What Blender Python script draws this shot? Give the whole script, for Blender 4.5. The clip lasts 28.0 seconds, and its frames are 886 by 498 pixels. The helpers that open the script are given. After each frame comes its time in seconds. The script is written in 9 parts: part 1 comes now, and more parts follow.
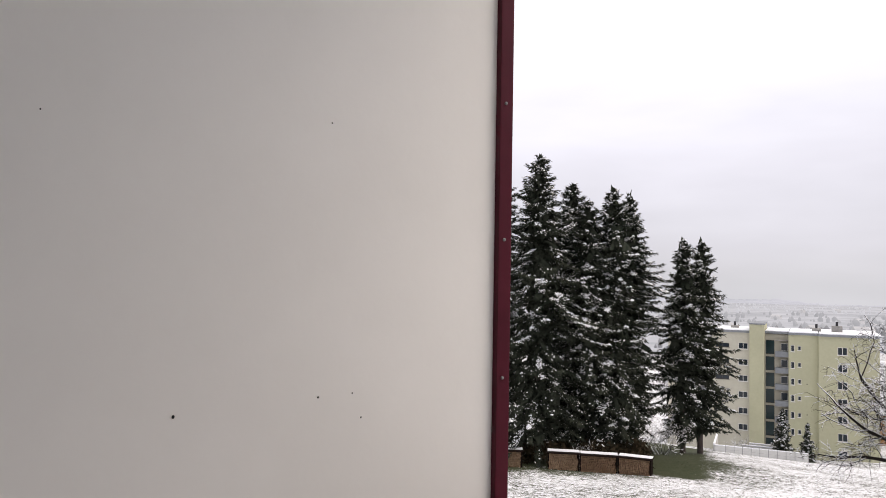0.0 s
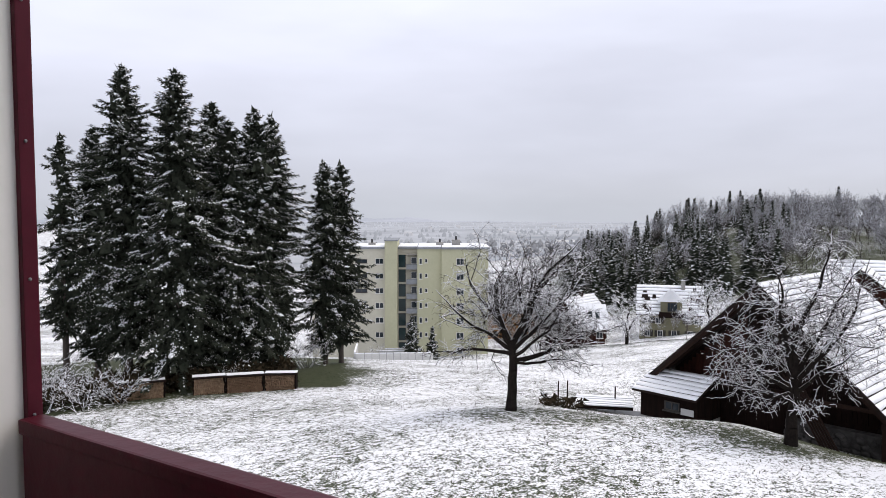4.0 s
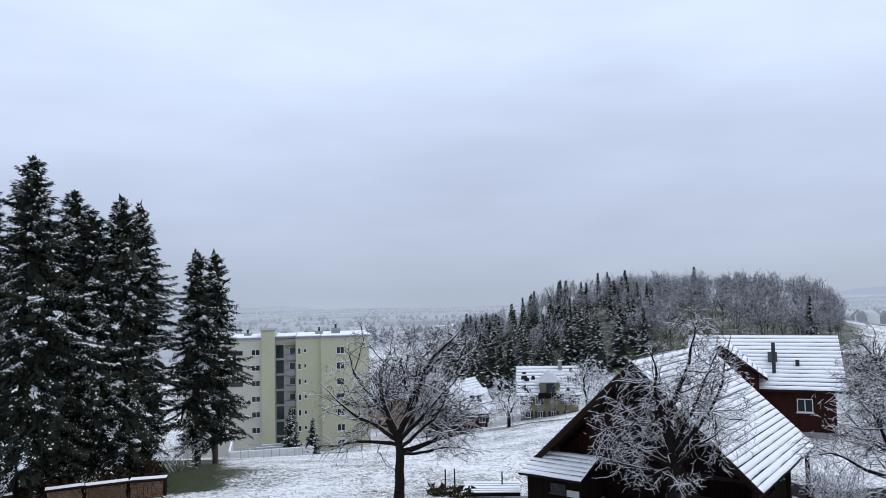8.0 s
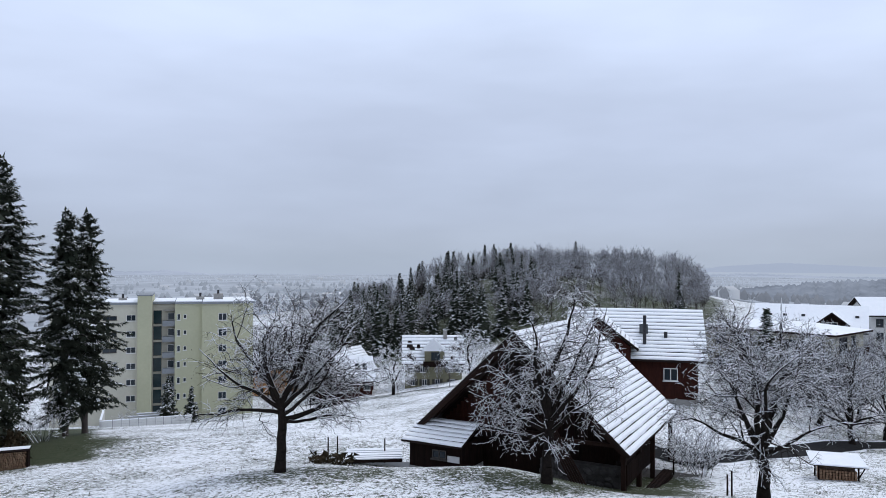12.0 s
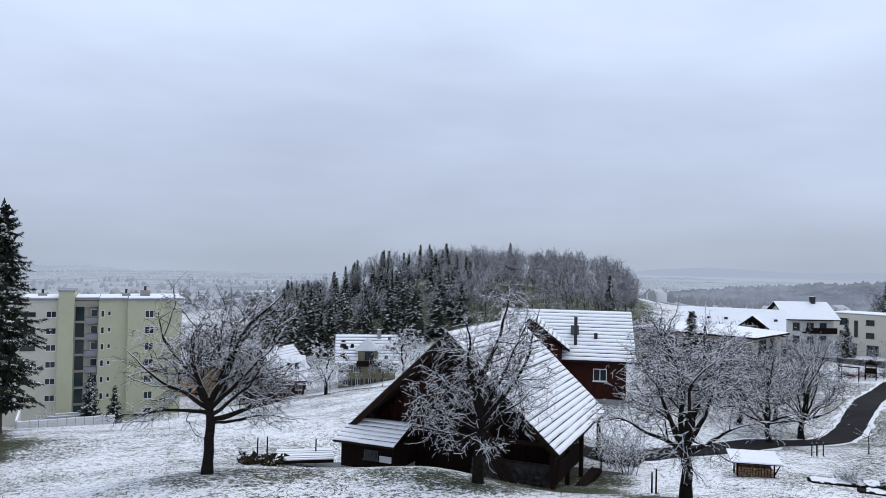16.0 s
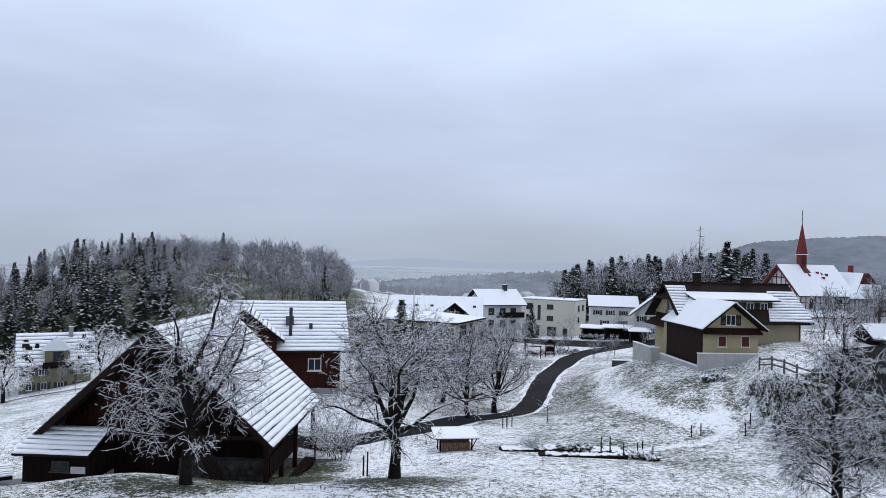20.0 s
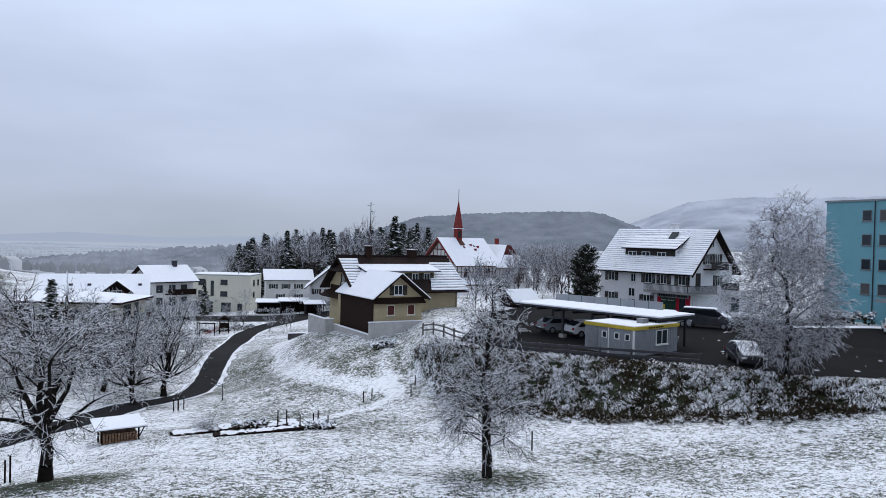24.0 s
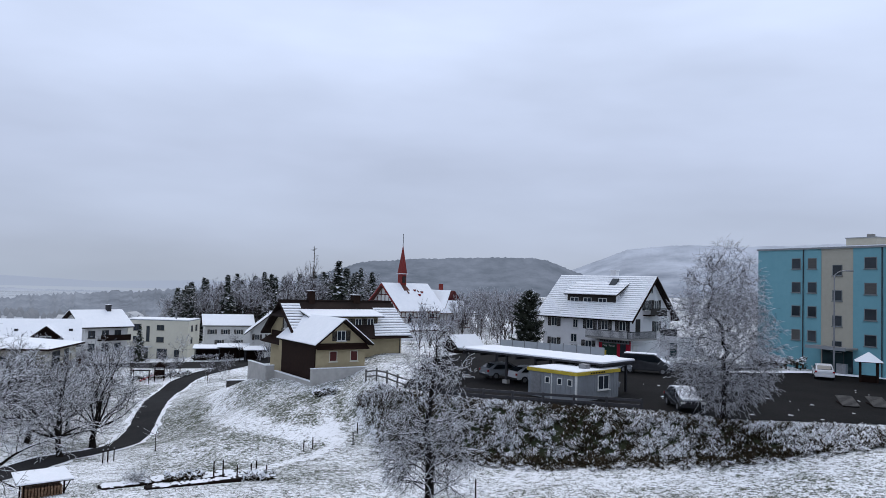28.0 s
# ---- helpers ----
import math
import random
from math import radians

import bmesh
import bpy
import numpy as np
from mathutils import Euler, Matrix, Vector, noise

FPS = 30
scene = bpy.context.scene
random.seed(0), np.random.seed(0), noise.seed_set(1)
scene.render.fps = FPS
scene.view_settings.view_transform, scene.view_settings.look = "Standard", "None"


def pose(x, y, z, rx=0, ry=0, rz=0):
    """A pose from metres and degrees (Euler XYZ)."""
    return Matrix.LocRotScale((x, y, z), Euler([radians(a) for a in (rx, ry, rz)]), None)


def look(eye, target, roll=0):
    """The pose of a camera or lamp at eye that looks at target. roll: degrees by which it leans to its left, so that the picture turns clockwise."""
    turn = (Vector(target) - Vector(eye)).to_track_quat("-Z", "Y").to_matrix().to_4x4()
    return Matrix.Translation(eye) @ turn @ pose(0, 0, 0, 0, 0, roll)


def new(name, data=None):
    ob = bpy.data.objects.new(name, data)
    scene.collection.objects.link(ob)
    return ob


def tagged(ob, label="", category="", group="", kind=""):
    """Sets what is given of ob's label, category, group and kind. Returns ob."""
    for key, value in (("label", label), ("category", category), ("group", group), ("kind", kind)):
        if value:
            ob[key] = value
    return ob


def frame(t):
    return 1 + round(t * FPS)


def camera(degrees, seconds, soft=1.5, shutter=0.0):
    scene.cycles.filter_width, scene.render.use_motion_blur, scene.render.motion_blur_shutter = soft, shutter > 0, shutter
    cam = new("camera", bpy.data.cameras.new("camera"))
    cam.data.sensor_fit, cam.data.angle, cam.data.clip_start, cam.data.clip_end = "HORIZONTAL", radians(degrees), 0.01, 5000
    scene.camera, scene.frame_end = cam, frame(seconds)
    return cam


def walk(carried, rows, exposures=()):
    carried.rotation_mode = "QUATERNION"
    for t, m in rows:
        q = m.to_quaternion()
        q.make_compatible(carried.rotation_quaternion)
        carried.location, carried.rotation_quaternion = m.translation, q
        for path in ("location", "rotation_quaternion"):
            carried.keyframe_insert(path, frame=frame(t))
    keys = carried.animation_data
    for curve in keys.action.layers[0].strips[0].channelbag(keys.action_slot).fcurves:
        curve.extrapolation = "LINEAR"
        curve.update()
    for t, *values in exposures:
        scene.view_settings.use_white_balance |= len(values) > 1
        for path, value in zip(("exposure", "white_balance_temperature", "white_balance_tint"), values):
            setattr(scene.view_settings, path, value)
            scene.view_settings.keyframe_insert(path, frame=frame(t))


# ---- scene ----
cam = camera(61.5, 28.0, 0.7)
EYE = 8.6      # eye level over the car park, which is level zero
# seconds, side step and step ahead (m), rise (m), yaw, pitch, roll
PATH = [
    (0, -0.272, -0.111, -0.100, 1.19, 2.33, -1.01),
    (0.5, -0.236, -0.169, -0.104, -3.86, 0.74, -0.78),
    (1, -0.218, -0.203, -0.107, -7.58, -0.40, -0.62),
    (1.5, -0.211, -0.215, -0.125, -10.35, -1.47, -0.58),
    (2, -0.204, -0.227, -0.142, -13.27, -2.54, -0.71),
    (2.5, -0.185, -0.259, -0.151, -16.23, -3.37, -0.80),
    (3, -0.165, -0.290, -0.160, -19.31, -3.87, -0.75),
    (3.5, -0.116, -0.309, -0.153, -22.60, -3.90, -0.50),
    (4, -0.080, -0.312, -0.144, -25.55, -3.39, -0.01),
    (4.5, -0.072, -0.266, -0.125, -27.55, -2.50, 0.47),
    (6.5, -0.212, -0.114, -0.110, -31.73, 1.87, 1.38),
    (7, -0.200, -0.108, -0.103, -32.80, 2.61, 1.31),
    (7.5, -0.188, -0.101, -0.097, -33.90, 3.00, 1.31),
    (8, -0.176, -0.095, -0.090, -34.86, 3.12, 1.30),
    (8.5, -0.174, -0.094, -0.089, -35.72, 2.99, 1.33),
    (9, -0.171, -0.093, -0.088, -36.50, 2.69, 1.26),
    (9.5, -0.169, -0.093, -0.088, -37.23, 2.43, 1.03),
    (10, -0.167, -0.092, -0.087, -38.01, 2.14, 0.65),
    (10.5, -0.164, -0.091, -0.086, -39.11, 1.81, 0.26),
    (11, -0.162, -0.090, -0.085, -40.49, 1.38, -0.08),
    (11.5, -0.160, -0.089, -0.084, -42.08, 0.96, -0.16),
    (12, -0.157, -0.088, -0.083, -43.40, 0.66, -0.19),
    (12.5, -0.155, -0.087, -0.083, -44.32, 0.50, -0.14),
    (14.5, -0.146, -0.083, -0.079, -45.45, 0.79, -1.00),
    (15, -0.143, -0.082, -0.078, -45.92, 0.84, -1.23),
    (15.5, -0.141, -0.081, -0.078, -46.86, 0.82, -1.30),
    (16, -0.138, -0.080, -0.077, -48.35, 0.70, -1.14),
    (16.5, -0.136, -0.079, -0.076, -49.91, 0.49, -0.84),
    (17, -0.134, -0.078, -0.075, -51.25, 0.25, -0.65),
    (17.5, -0.131, -0.077, -0.074, -52.34, 0.13, -0.59),
    (18, -0.129, -0.077, -0.073, -53.96, 0.21, -0.64),
    (18.5, -0.127, -0.076, -0.073, -56.92, 0.38, -0.72),
    (19, -0.124, -0.075, -0.072, -60.95, 0.52, -0.89),
    (19.5, -0.122, -0.074, -0.071, -65.36, 0.53, -1.16),
    (20, -0.120, -0.073, -0.070, -69.96, 0.45, -1.43),
    (20.5, -0.103, -0.062, -0.060, -73.62, 0.35, -1.63),
    (22.5, -0.034, -0.021, -0.020, -82.87, -0.64, -1.25),
    (23, -0.017, -0.010, -0.010, -86.65, -0.98, -1.12),
    (23.5, 0.000, 0.000, 0.000, -90.75, -1.10, -1.21),
    (24, 0.000, 0.000, 0.000, -94.57, -0.98, -1.37),
    (24.5, 0.000, 0.000, 0.000, -97.31, -0.59, -1.57),
    (25, 0.000, 0.000, 0.000, -98.92, -0.08, -1.73),
    (25.5, 0.000, 0.000, 0.000, -99.33, 0.40, -1.78),
    (26, 0.000, 0.000, 0.000, -99.17, 0.87, -1.85),
    (26.5, 0.000, 0.000, 0.000, -98.85, 1.34, -2.04),
    (27, 0.000, 0.000, 0.000, -98.53, 1.80, -2.09),
    (27.5, 0.000, 0.000, 0.000, -98.46, 2.28, -1.99),
    (28, 0.000, 0.000, 0.000, -98.86, 2.62, -1.68),
]
EXPOSURE = [(0.0, 0.46, 8200, 16), (1.0, 0.46, 8000, 16), (3.0, 0.43, 7800, 15), (4.5, 0.3, 7300, 14), (6.5, 0.1, 6600, 11), (8.0, 0.05, 6500, 10),
            (11.0, 0.0, 6500, 10), (17.0, 0.0, 6500, 10), (22.0, -0.02, 6500, 10), (28.0, -0.09, 6500, 11)]
walk(cam, [(t, pose(x, y, EYE + h, 90 + p, r, w)) for t, x, y, h, w, p, r in PATH], EXPOSURE)

# ---- daylight: an overcast winter sky ----
world = bpy.data.worlds.new("overcast")
scene.world = world
world.use_nodes = True
wn = world.node_tree
wn.nodes.clear()


wnode = wn.nodes.new
sky = wnode("ShaderNodeTexSky")
sky.sky_type, sky.sun_disc, sky.sun_elevation, sky.sun_rotation = "NISHITA", False, radians(53), radians(100)
wtc = wnode("ShaderNodeTexCoord")
wsep = wnode("ShaderNodeSeparateXYZ")
wn.links.new(wtc.outputs["Generated"], wsep.inputs[0])
wramp = wnode("ShaderNodeValToRGB")
wn.links.new(wsep.outputs["Z"], wramp.inputs[0])
for i, (p, c) in enumerate([(0.0, (0.40, 0.47, 0.59, 1)), (0.05, (0.44, 0.51, 0.66, 1)), (0.16, (0.54, 0.62, 0.805, 1)),
                            (0.34, (0.69, 0.80, 1.03, 1)), (1.0, (0.72, 0.79, 0.94, 1))]):
    e = wramp.color_ramp.elements[i] if i < 2 else wramp.color_ramp.elements.new(p)
    e.position, e.color = p, c
wmap = wnode("ShaderNodeMapping")
wmap.inputs["Scale"].default_value = (1.6, 1.6, 6.0)
wn.links.new(wtc.outputs["Generated"], wmap.inputs[0])
wnoise = wnode("ShaderNodeTexNoise")
wnoise.inputs["Scale"].default_value, wnoise.inputs["Detail"].default_value, wnoise.inputs["Roughness"].default_value = 1.5, 4, 0.5
wn.links.new(wmap.outputs[0], wnoise.inputs[0])
wcloud = wnode("ShaderNodeMapRange")
wcloud.inputs["From Min"].default_value, wcloud.inputs["From Max"].default_value = 0.3, 0.7
wcloud.inputs["To Min"].default_value, wcloud.inputs["To Max"].default_value = 0.9, 1.1
wn.links.new(wnoise.outputs[0], wcloud.inputs[0])
wmul = wnode("ShaderNodeVectorMath")
wmul.operation = "SCALE"
wn.links.new(wramp.outputs[0], wmul.inputs[0])
wn.links.new(wcloud.outputs[0], wmul.inputs["Scale"])
wbg, wbg2, wadd, wout = wnode("ShaderNodeBackground"), wnode("ShaderNodeBackground"), wnode("ShaderNodeAddShader"), wnode("ShaderNodeOutputWorld")
wn.links.new(wmul.outputs[0], wbg.inputs[0])
wbg.inputs[1].default_value = 1.0
wn.links.new(sky.outputs[0], wbg2.inputs[0])
wbg2.inputs[1].default_value = 0.006
wn.links.new(wbg.outputs[0], wadd.inputs[0])
wn.links.new(wbg2.outputs[0], wadd.inputs[1])
wn.links.new(wadd.outputs[0], wout.inputs[0])
sun = new("sun", bpy.data.lights.new("sun", "SUN"))
sun.data.energy, sun.data.angle, sun.data.color = 0.95, radians(40), (1.0, 0.97, 0.93)
sun.matrix_world = look((0, 0, 60), (-44, 8, 0))


# ---- materials ----
def material(name, c1, c2=None, rough=0.8, scale=3.0, big=0.25, bump=0.0, metal=0.0, stretch=(1, 1, 1), lo=0.35, hi=0.65, spec=0.15, rnd=0.0):
    """Two tones mixed by a fine and a broad noise, with relief of the same grain."""
    m = bpy.data.materials.new(name)
    m.use_nodes = True
    t = m.node_tree
    b = t.nodes["Principled BSDF"]
    b.inputs["Roughness"].default_value, b.inputs["Metallic"].default_value = rough, metal
    b.inputs["Specular IOR Level"].default_value = spec
    c2 = c2 or tuple(0.72 * v for v in c1)
    geo, mp = t.nodes.new("ShaderNodeNewGeometry"), t.nodes.new("ShaderNodeMapping")
    mp.inputs["Scale"].default_value = stretch
    t.links.new(geo.outputs["Position"], mp.inputs[0])
    n1, n2 = t.nodes.new("ShaderNodeTexNoise"), t.nodes.new("ShaderNodeTexNoise")
    for n, s in ((n1, scale), (n2, scale * big)):
        n.inputs["Scale"].default_value, n.inputs["Detail"].default_value, n.inputs["Roughness"].default_value = s, 5, 0.6
        t.links.new(mp.outputs[0], n.inputs[0])
    add = t.nodes.new("ShaderNodeMath")
    add.operation = "MULTIPLY_ADD"
    t.links.new(n2.outputs[0], add.inputs[0])
    add.inputs[1].default_value = 0.5
    half = t.nodes.new("ShaderNodeMath")
    half.operation = "MULTIPLY"
    half.inputs[1].default_value = 0.5
    t.links.new(n1.outputs[0], half.inputs[0])
    t.links.new(half.outputs[0], add.inputs[2])
    val = add.outputs[0]
    if rnd:
        oi, mr = t.nodes.new("ShaderNodeObjectInfo"), t.nodes.new("ShaderNodeMath")
        mr.operation = "MULTIPLY_ADD"
        mr.inputs[1].default_value = rnd
        t.links.new(oi.outputs["Random"], mr.inputs[0])
        t.links.new(val, mr.inputs[2])
        val = mr.outputs[0]
    rg = t.nodes.new("ShaderNodeMapRange")
    rg.inputs["From Min"].default_value, rg.inputs["From Max"].default_value = lo, hi
    t.links.new(val, rg.inputs[0])
    mix = t.nodes.new("ShaderNodeMix")
    mix.data_type = "RGBA"
    mix.inputs["A"].default_value, mix.inputs["B"].default_value = (*c1, 1), (*c2, 1)
    t.links.new(rg.outputs[0], mix.inputs["Factor"])
    t.links.new(mix.outputs["Result"], b.inputs["Base Color"])
    if bump:
        bp = t.nodes.new("ShaderNodeBump")
        bp.inputs["Strength"].default_value, bp.inputs["Distance"].default_value = min(1, bump), 0.05
        t.links.new(n1.outputs[0], bp.inputs["Height"])
        t.links.new(bp.outputs[0], b.inputs["Normal"])
    return m


def snowy_ground(name):
    """Thin snow with grass stalks showing through; the mesh's bare attribute tells where it has not settled."""
    m = bpy.data.materials.new(name)
    m.use_nodes = True
    t = m.node_tree
    b = t.nodes["Principled BSDF"]
    b.inputs["Roughness"].default_value = 0.85
    b.inputs["Specular IOR Level"].default_value = 0.2
    geo, at = t.nodes.new("ShaderNodeNewGeometry"), t.nodes.new("ShaderNodeAttribute")
    at.attribute_name = "bare"

    def nz(s, d, r):
        n = t.nodes.new("ShaderNodeTexNoise")
        n.inputs["Scale"].default_value, n.inputs["Detail"].default_value, n.inputs["Roughness"].default_value = s, d, r
        t.links.new(geo.outputs["Position"], n.inputs[0])
        return n.outputs[0]

    def math(op, a, c, d=0.0):
        n = t.nodes.new("ShaderNodeMath")
        n.operation = op
        for i, v in enumerate((a, c, d)):
            if hasattr(v, "links"):
                t.links.new(v, n.inputs[i])
            else:
                n.inputs[i].default_value = v
        return n.outputs[0]
    fine, tuft, mid, big = nz(11, 5, 0.7), nz(3.4, 3, 0.6), nz(0.7, 3, 0.6), nz(0.09, 3, 0.5)
    v = math("MULTIPLY_ADD", tuft, 0.55, math("MULTIPLY", fine, 1.0))
    v = math("MULTIPLY_ADD", mid, 0.22, v)
    v = math("MULTIPLY_ADD", big, 0.3, v)
    v = math("MULTIPLY_ADD", at.outputs["Fac"], -0.55, v)
    rg = t.nodes.new("ShaderNodeMapRange")
    rg.inputs["From Min"].default_value, rg.inputs["From Max"].default_value = 0.95, 1.045
    t.links.new(v, rg.inputs[0])
    gm = t.nodes.new("ShaderNodeMix")
    gm.data_type = "RGBA"
    gm.inputs["A"].default_value, gm.inputs["B"].default_value = (0.024, 0.038, 0.014, 1), (0.075, 0.08, 0.046, 1)
    t.links.new(nz(1.7, 4, 0.6), gm.inputs["Factor"])
    mix = t.nodes.new("ShaderNodeMix")
    mix.data_type = "RGBA"
    mix.inputs["B"].default_value = (0.88, 0.9, 0.93, 1)
    t.links.new(rg.outputs[0], mix.inputs["Factor"])
    t.links.new(gm.outputs["Result"], mix.inputs["A"])
    t.links.new(mix.outputs["Result"], b.inputs["Base Color"])
    bp = t.nodes.new("ShaderNodeBump")
    bp.inputs["Strength"].default_value, bp.inputs["Distance"].default_value = 0.6, 0.08
    t.links.new(v, bp.inputs["Height"])
    t.links.new(bp.outputs[0], b.inputs["Normal"])
    return m


def hazy(name, c1, c2, haze_glow, amount, scale):
    """Two noise tones plus an even glow that paints distance haze into the colour."""
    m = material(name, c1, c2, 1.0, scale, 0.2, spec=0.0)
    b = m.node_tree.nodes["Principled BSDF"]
    b.inputs["Emission Color"].default_value, b.inputs["Emission Strength"].default_value = (*haze_glow, 1), amount
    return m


def glass(name, tint=(0.03, 0.04, 0.05), rough=0.08):
    m = material(name, tint, tuple(0.6 * v for v in tint), rough, 0.8, 0.3)
    m.node_tree.nodes["Principled BSDF"].inputs["Specular IOR Level"].default_value = 0.35
    return m


GROUND = snowy_ground("thin_snow_on_grass")
SNOW = material("snow", (0.88, 0.9, 0.93), (0.8, 0.83, 0.87), 0.8, 6, 0.2, 0.4, spec=0.2)
FROST = material("hoar_frost", (0.66, 0.68, 0.72), (0.42, 0.43, 0.47), 0.8, 4, 0.2)
WETCONCRETE = material("wet_concrete", (0.085, 0.085, 0.085), (0.05, 0.05, 0.05), 0.35, 2, 0.2, 0.1, spec=0.3)
BARK = material("wet_bark", (0.026, 0.021, 0.018), (0.011, 0.009, 0.008), 0.85, 9, 0.3, 0.6, spec=0.04)
TWIG = material("thin_twigs", (0.03, 0.024, 0.021), (0.013, 0.01, 0.009), 0.9, 5, spec=0.04)
SPRUCEBARK = material("spruce_bark", (0.12, 0.1, 0.09), (0.06, 0.05, 0.045), 0.9, 6, 0.3, 0.6, spec=0.04)
NEEDLE = material("spruce_needles", (0.031, 0.039, 0.028), (0.068, 0.074, 0.056), 0.85, 2.5, 0.2, lo=0.4, hi=0.65, spec=0.04)
ASPHALT = material("wet_asphalt", (0.012, 0.012, 0.013), (0.026, 0.026, 0.027), 0.85, 7, 0.06, 0.3, spec=0.06)
LOT = material("car_park_asphalt", (0.007, 0.007, 0.007), (0.016, 0.015, 0.015), 0.9, 5, 0.05, 0.3, spec=0.05)
MAROON = material("maroon_lacquer", (0.085, 0.008, 0.018), (0.065, 0.006, 0.014), 0.45, 20, 0.15, 0.05)
PANEL = material("white_partition", (0.86, 0.845, 0.81), (0.81, 0.795, 0.76), 0.45, 4, 0.3, 0.04)
CONCRETE = material("concrete", (0.36, 0.35, 0.33), (0.22, 0.215, 0.205), 0.9, 3, 0.2, 0.2)
DARKWOOD = material("dark_barn_boards", (0.02, 0.011, 0.009), (0.008, 0.006, 0.005), 0.85, 6, 0.3, 0.5, stretch=(1, 1, 0.2), spec=0.04)
REDWOOD = material("red_brown_boards", (0.05, 0.017, 0.012), (0.024, 0.01, 0.008), 0.8, 6, 0.3, 0.3, stretch=(1, 1, 0.25), spec=0.04)
TILE = material("dark_roof_tiles", (0.032, 0.022, 0.019), (0.018, 0.014, 0.013), 0.75, 5, 0.2, 0.4, spec=0.04)
REDTILE = material("red_roof_tiles", (0.12, 0.045, 0.035), (0.07, 0.03, 0.025), 0.75, 5, 0.2, 0.4)
FASCIA = material("brown_fascia", (0.03, 0.017, 0.013), (0.02, 0.012, 0.01), 0.7, 8, spec=0.04)
GREENWALL = material("pale_green_render", (0.49, 0.485, 0.34), (0.44, 0.435, 0.305), 0.9, 2, 0.1, 0.1)
BEIGEWALL = material("beige_render", (0.43, 0.41, 0.34), (0.38, 0.36, 0.3), 0.9, 2, 0.1, 0.1)
PALEWALL = material("pale_beige_render", (0.57, 0.55, 0.46), (0.5, 0.48, 0.4), 0.9, 2, 0.1, 0.1)
WHITEWALL = material("white_render", (0.66, 0.66, 0.64), (0.56, 0.56, 0.55), 0.9, 2, 0.1, 0.1)
GREYWALL = material("grey_white_render", (0.74, 0.74, 0.75), (0.66, 0.66, 0.67), 0.9, 2, 0.1, 0.1)
CREAMWALL = material("cream_render", (0.62, 0.6, 0.5), (0.55, 0.53, 0.45), 0.9, 2, 0.1, 0.1)
YELLOWWALL = material("yellow_render", (0.42, 0.355, 0.225), (0.35, 0.29, 0.18), 0.9, 2, 0.1, 0.1)
ORANGEWALL = material("orange_render", (0.55, 0.28, 0.11), (0.48, 0.24, 0.09), 0.9, 2, 0.1, 0.1)
BLUEWALL = material("turquoise_render", (0.18, 0.385, 0.44), (0.155, 0.35, 0.405), 0.9, 1.5, 0.1, 0.08)
REDPAINT = material("red_paint", (0.4, 0.015, 0.04), (0.32, 0.012, 0.03), 0.5, 5)
SPIRERED = material("red_spire_sheet", (0.22, 0.03, 0.025), (0.14, 0.022, 0.02), 0.55, 4)
SHUTTER = material("dark_shutters", (0.035, 0.032, 0.03), (0.025, 0.022, 0.02), 0.6, 9)
REDSHUTTER = material("brown_red_shutters", (0.1, 0.03, 0.025), (0.07, 0.02, 0.018), 0.6, 9)
WHITEFRAME = material("white_window_frames", (0.72, 0.72, 0.7), (0.62, 0.62, 0.6), 0.5, 6)
DARKFRAME = material("dark_window_frames", (0.07, 0.065, 0.06), (0.05, 0.045, 0.04), 0.5, 6)
GLASS = glass("window_glass")
TEALGLASS = glass("stairwell_glass", (0.02, 0.045, 0.05))
GREENGLASS = glass("shop_glass", (0.03, 0.07, 0.05))
STEEL = material("galvanised_steel", (0.3, 0.31, 0.32), (0.2, 0.2, 0.21), 0.5, 6, metal=0.6)
DARKSTEEL = material("dark_steel", (0.06, 0.06, 0.065), (0.04, 0.04, 0.045), 0.5, 6, metal=0.4)
GREYSHEET = material("grey_sheet", (0.26, 0.28, 0.3), (0.22, 0.235, 0.25), 0.6, 3)
YELLOWPAINT = material("yellow_fascia_paint", (0.52, 0.4, 0.05), (0.42, 0.32, 0.05), 0.6, 4)
BLACKPAINT = material("black_car_paint", (0.025, 0.026, 0.029), (0.035, 0.036, 0.04), 0.25, 3, spec=0.4)
WHITEPAINT = material("white_car_paint", (0.66, 0.67, 0.69), (0.6, 0.61, 0.63), 0.3, 3)
RUBBER = material("rubber", (0.02, 0.02, 0.02), (0.03, 0.03, 0.03), 0.9, 9)
GREENPLASTIC = material("dark_green_plastic", (0.03, 0.06, 0.055), (0.025, 0.05, 0.045), 0.45, 8)
LOGEND = material("split_log_ends", (0.42, 0.29, 0.19), (0.2, 0.12, 0.075), 0.85, 8, rnd=0.3)
GREYWOOD = material("weathered_grey_boards", (0.13, 0.125, 0.12), (0.08, 0.075, 0.07), 0.85, 8, 0.3, 0.3)
STONE = material("field_stones", (0.1, 0.095, 0.09), (0.045, 0.042, 0.04), 0.9, 4, 0.3, 0.5, rnd=0.3)
DEADGRASS = material("withered_grass", (0.03, 0.036, 0.02), (0.06, 0.055, 0.035), 0.9, 3, rnd=0.0, spec=0.04)
BRAMBLE = material("bramble_leaves", (0.017, 0.015, 0.009), (0.06, 0.044, 0.027), 0.8, 3, spec=0.04)
TAILRED = material("tail_lamp", (0.3, 0.01, 0.01), (0.2, 0.01, 0.01), 0.3, 9)
# far hills: the third colour glows, painting mist over them
DISTANT = hazy("wooded_hills_painted_haze", (0.02, 0.025, 0.03), (0.13, 0.135, 0.15), (0.155, 0.19, 0.25), 0.72, 0.035)
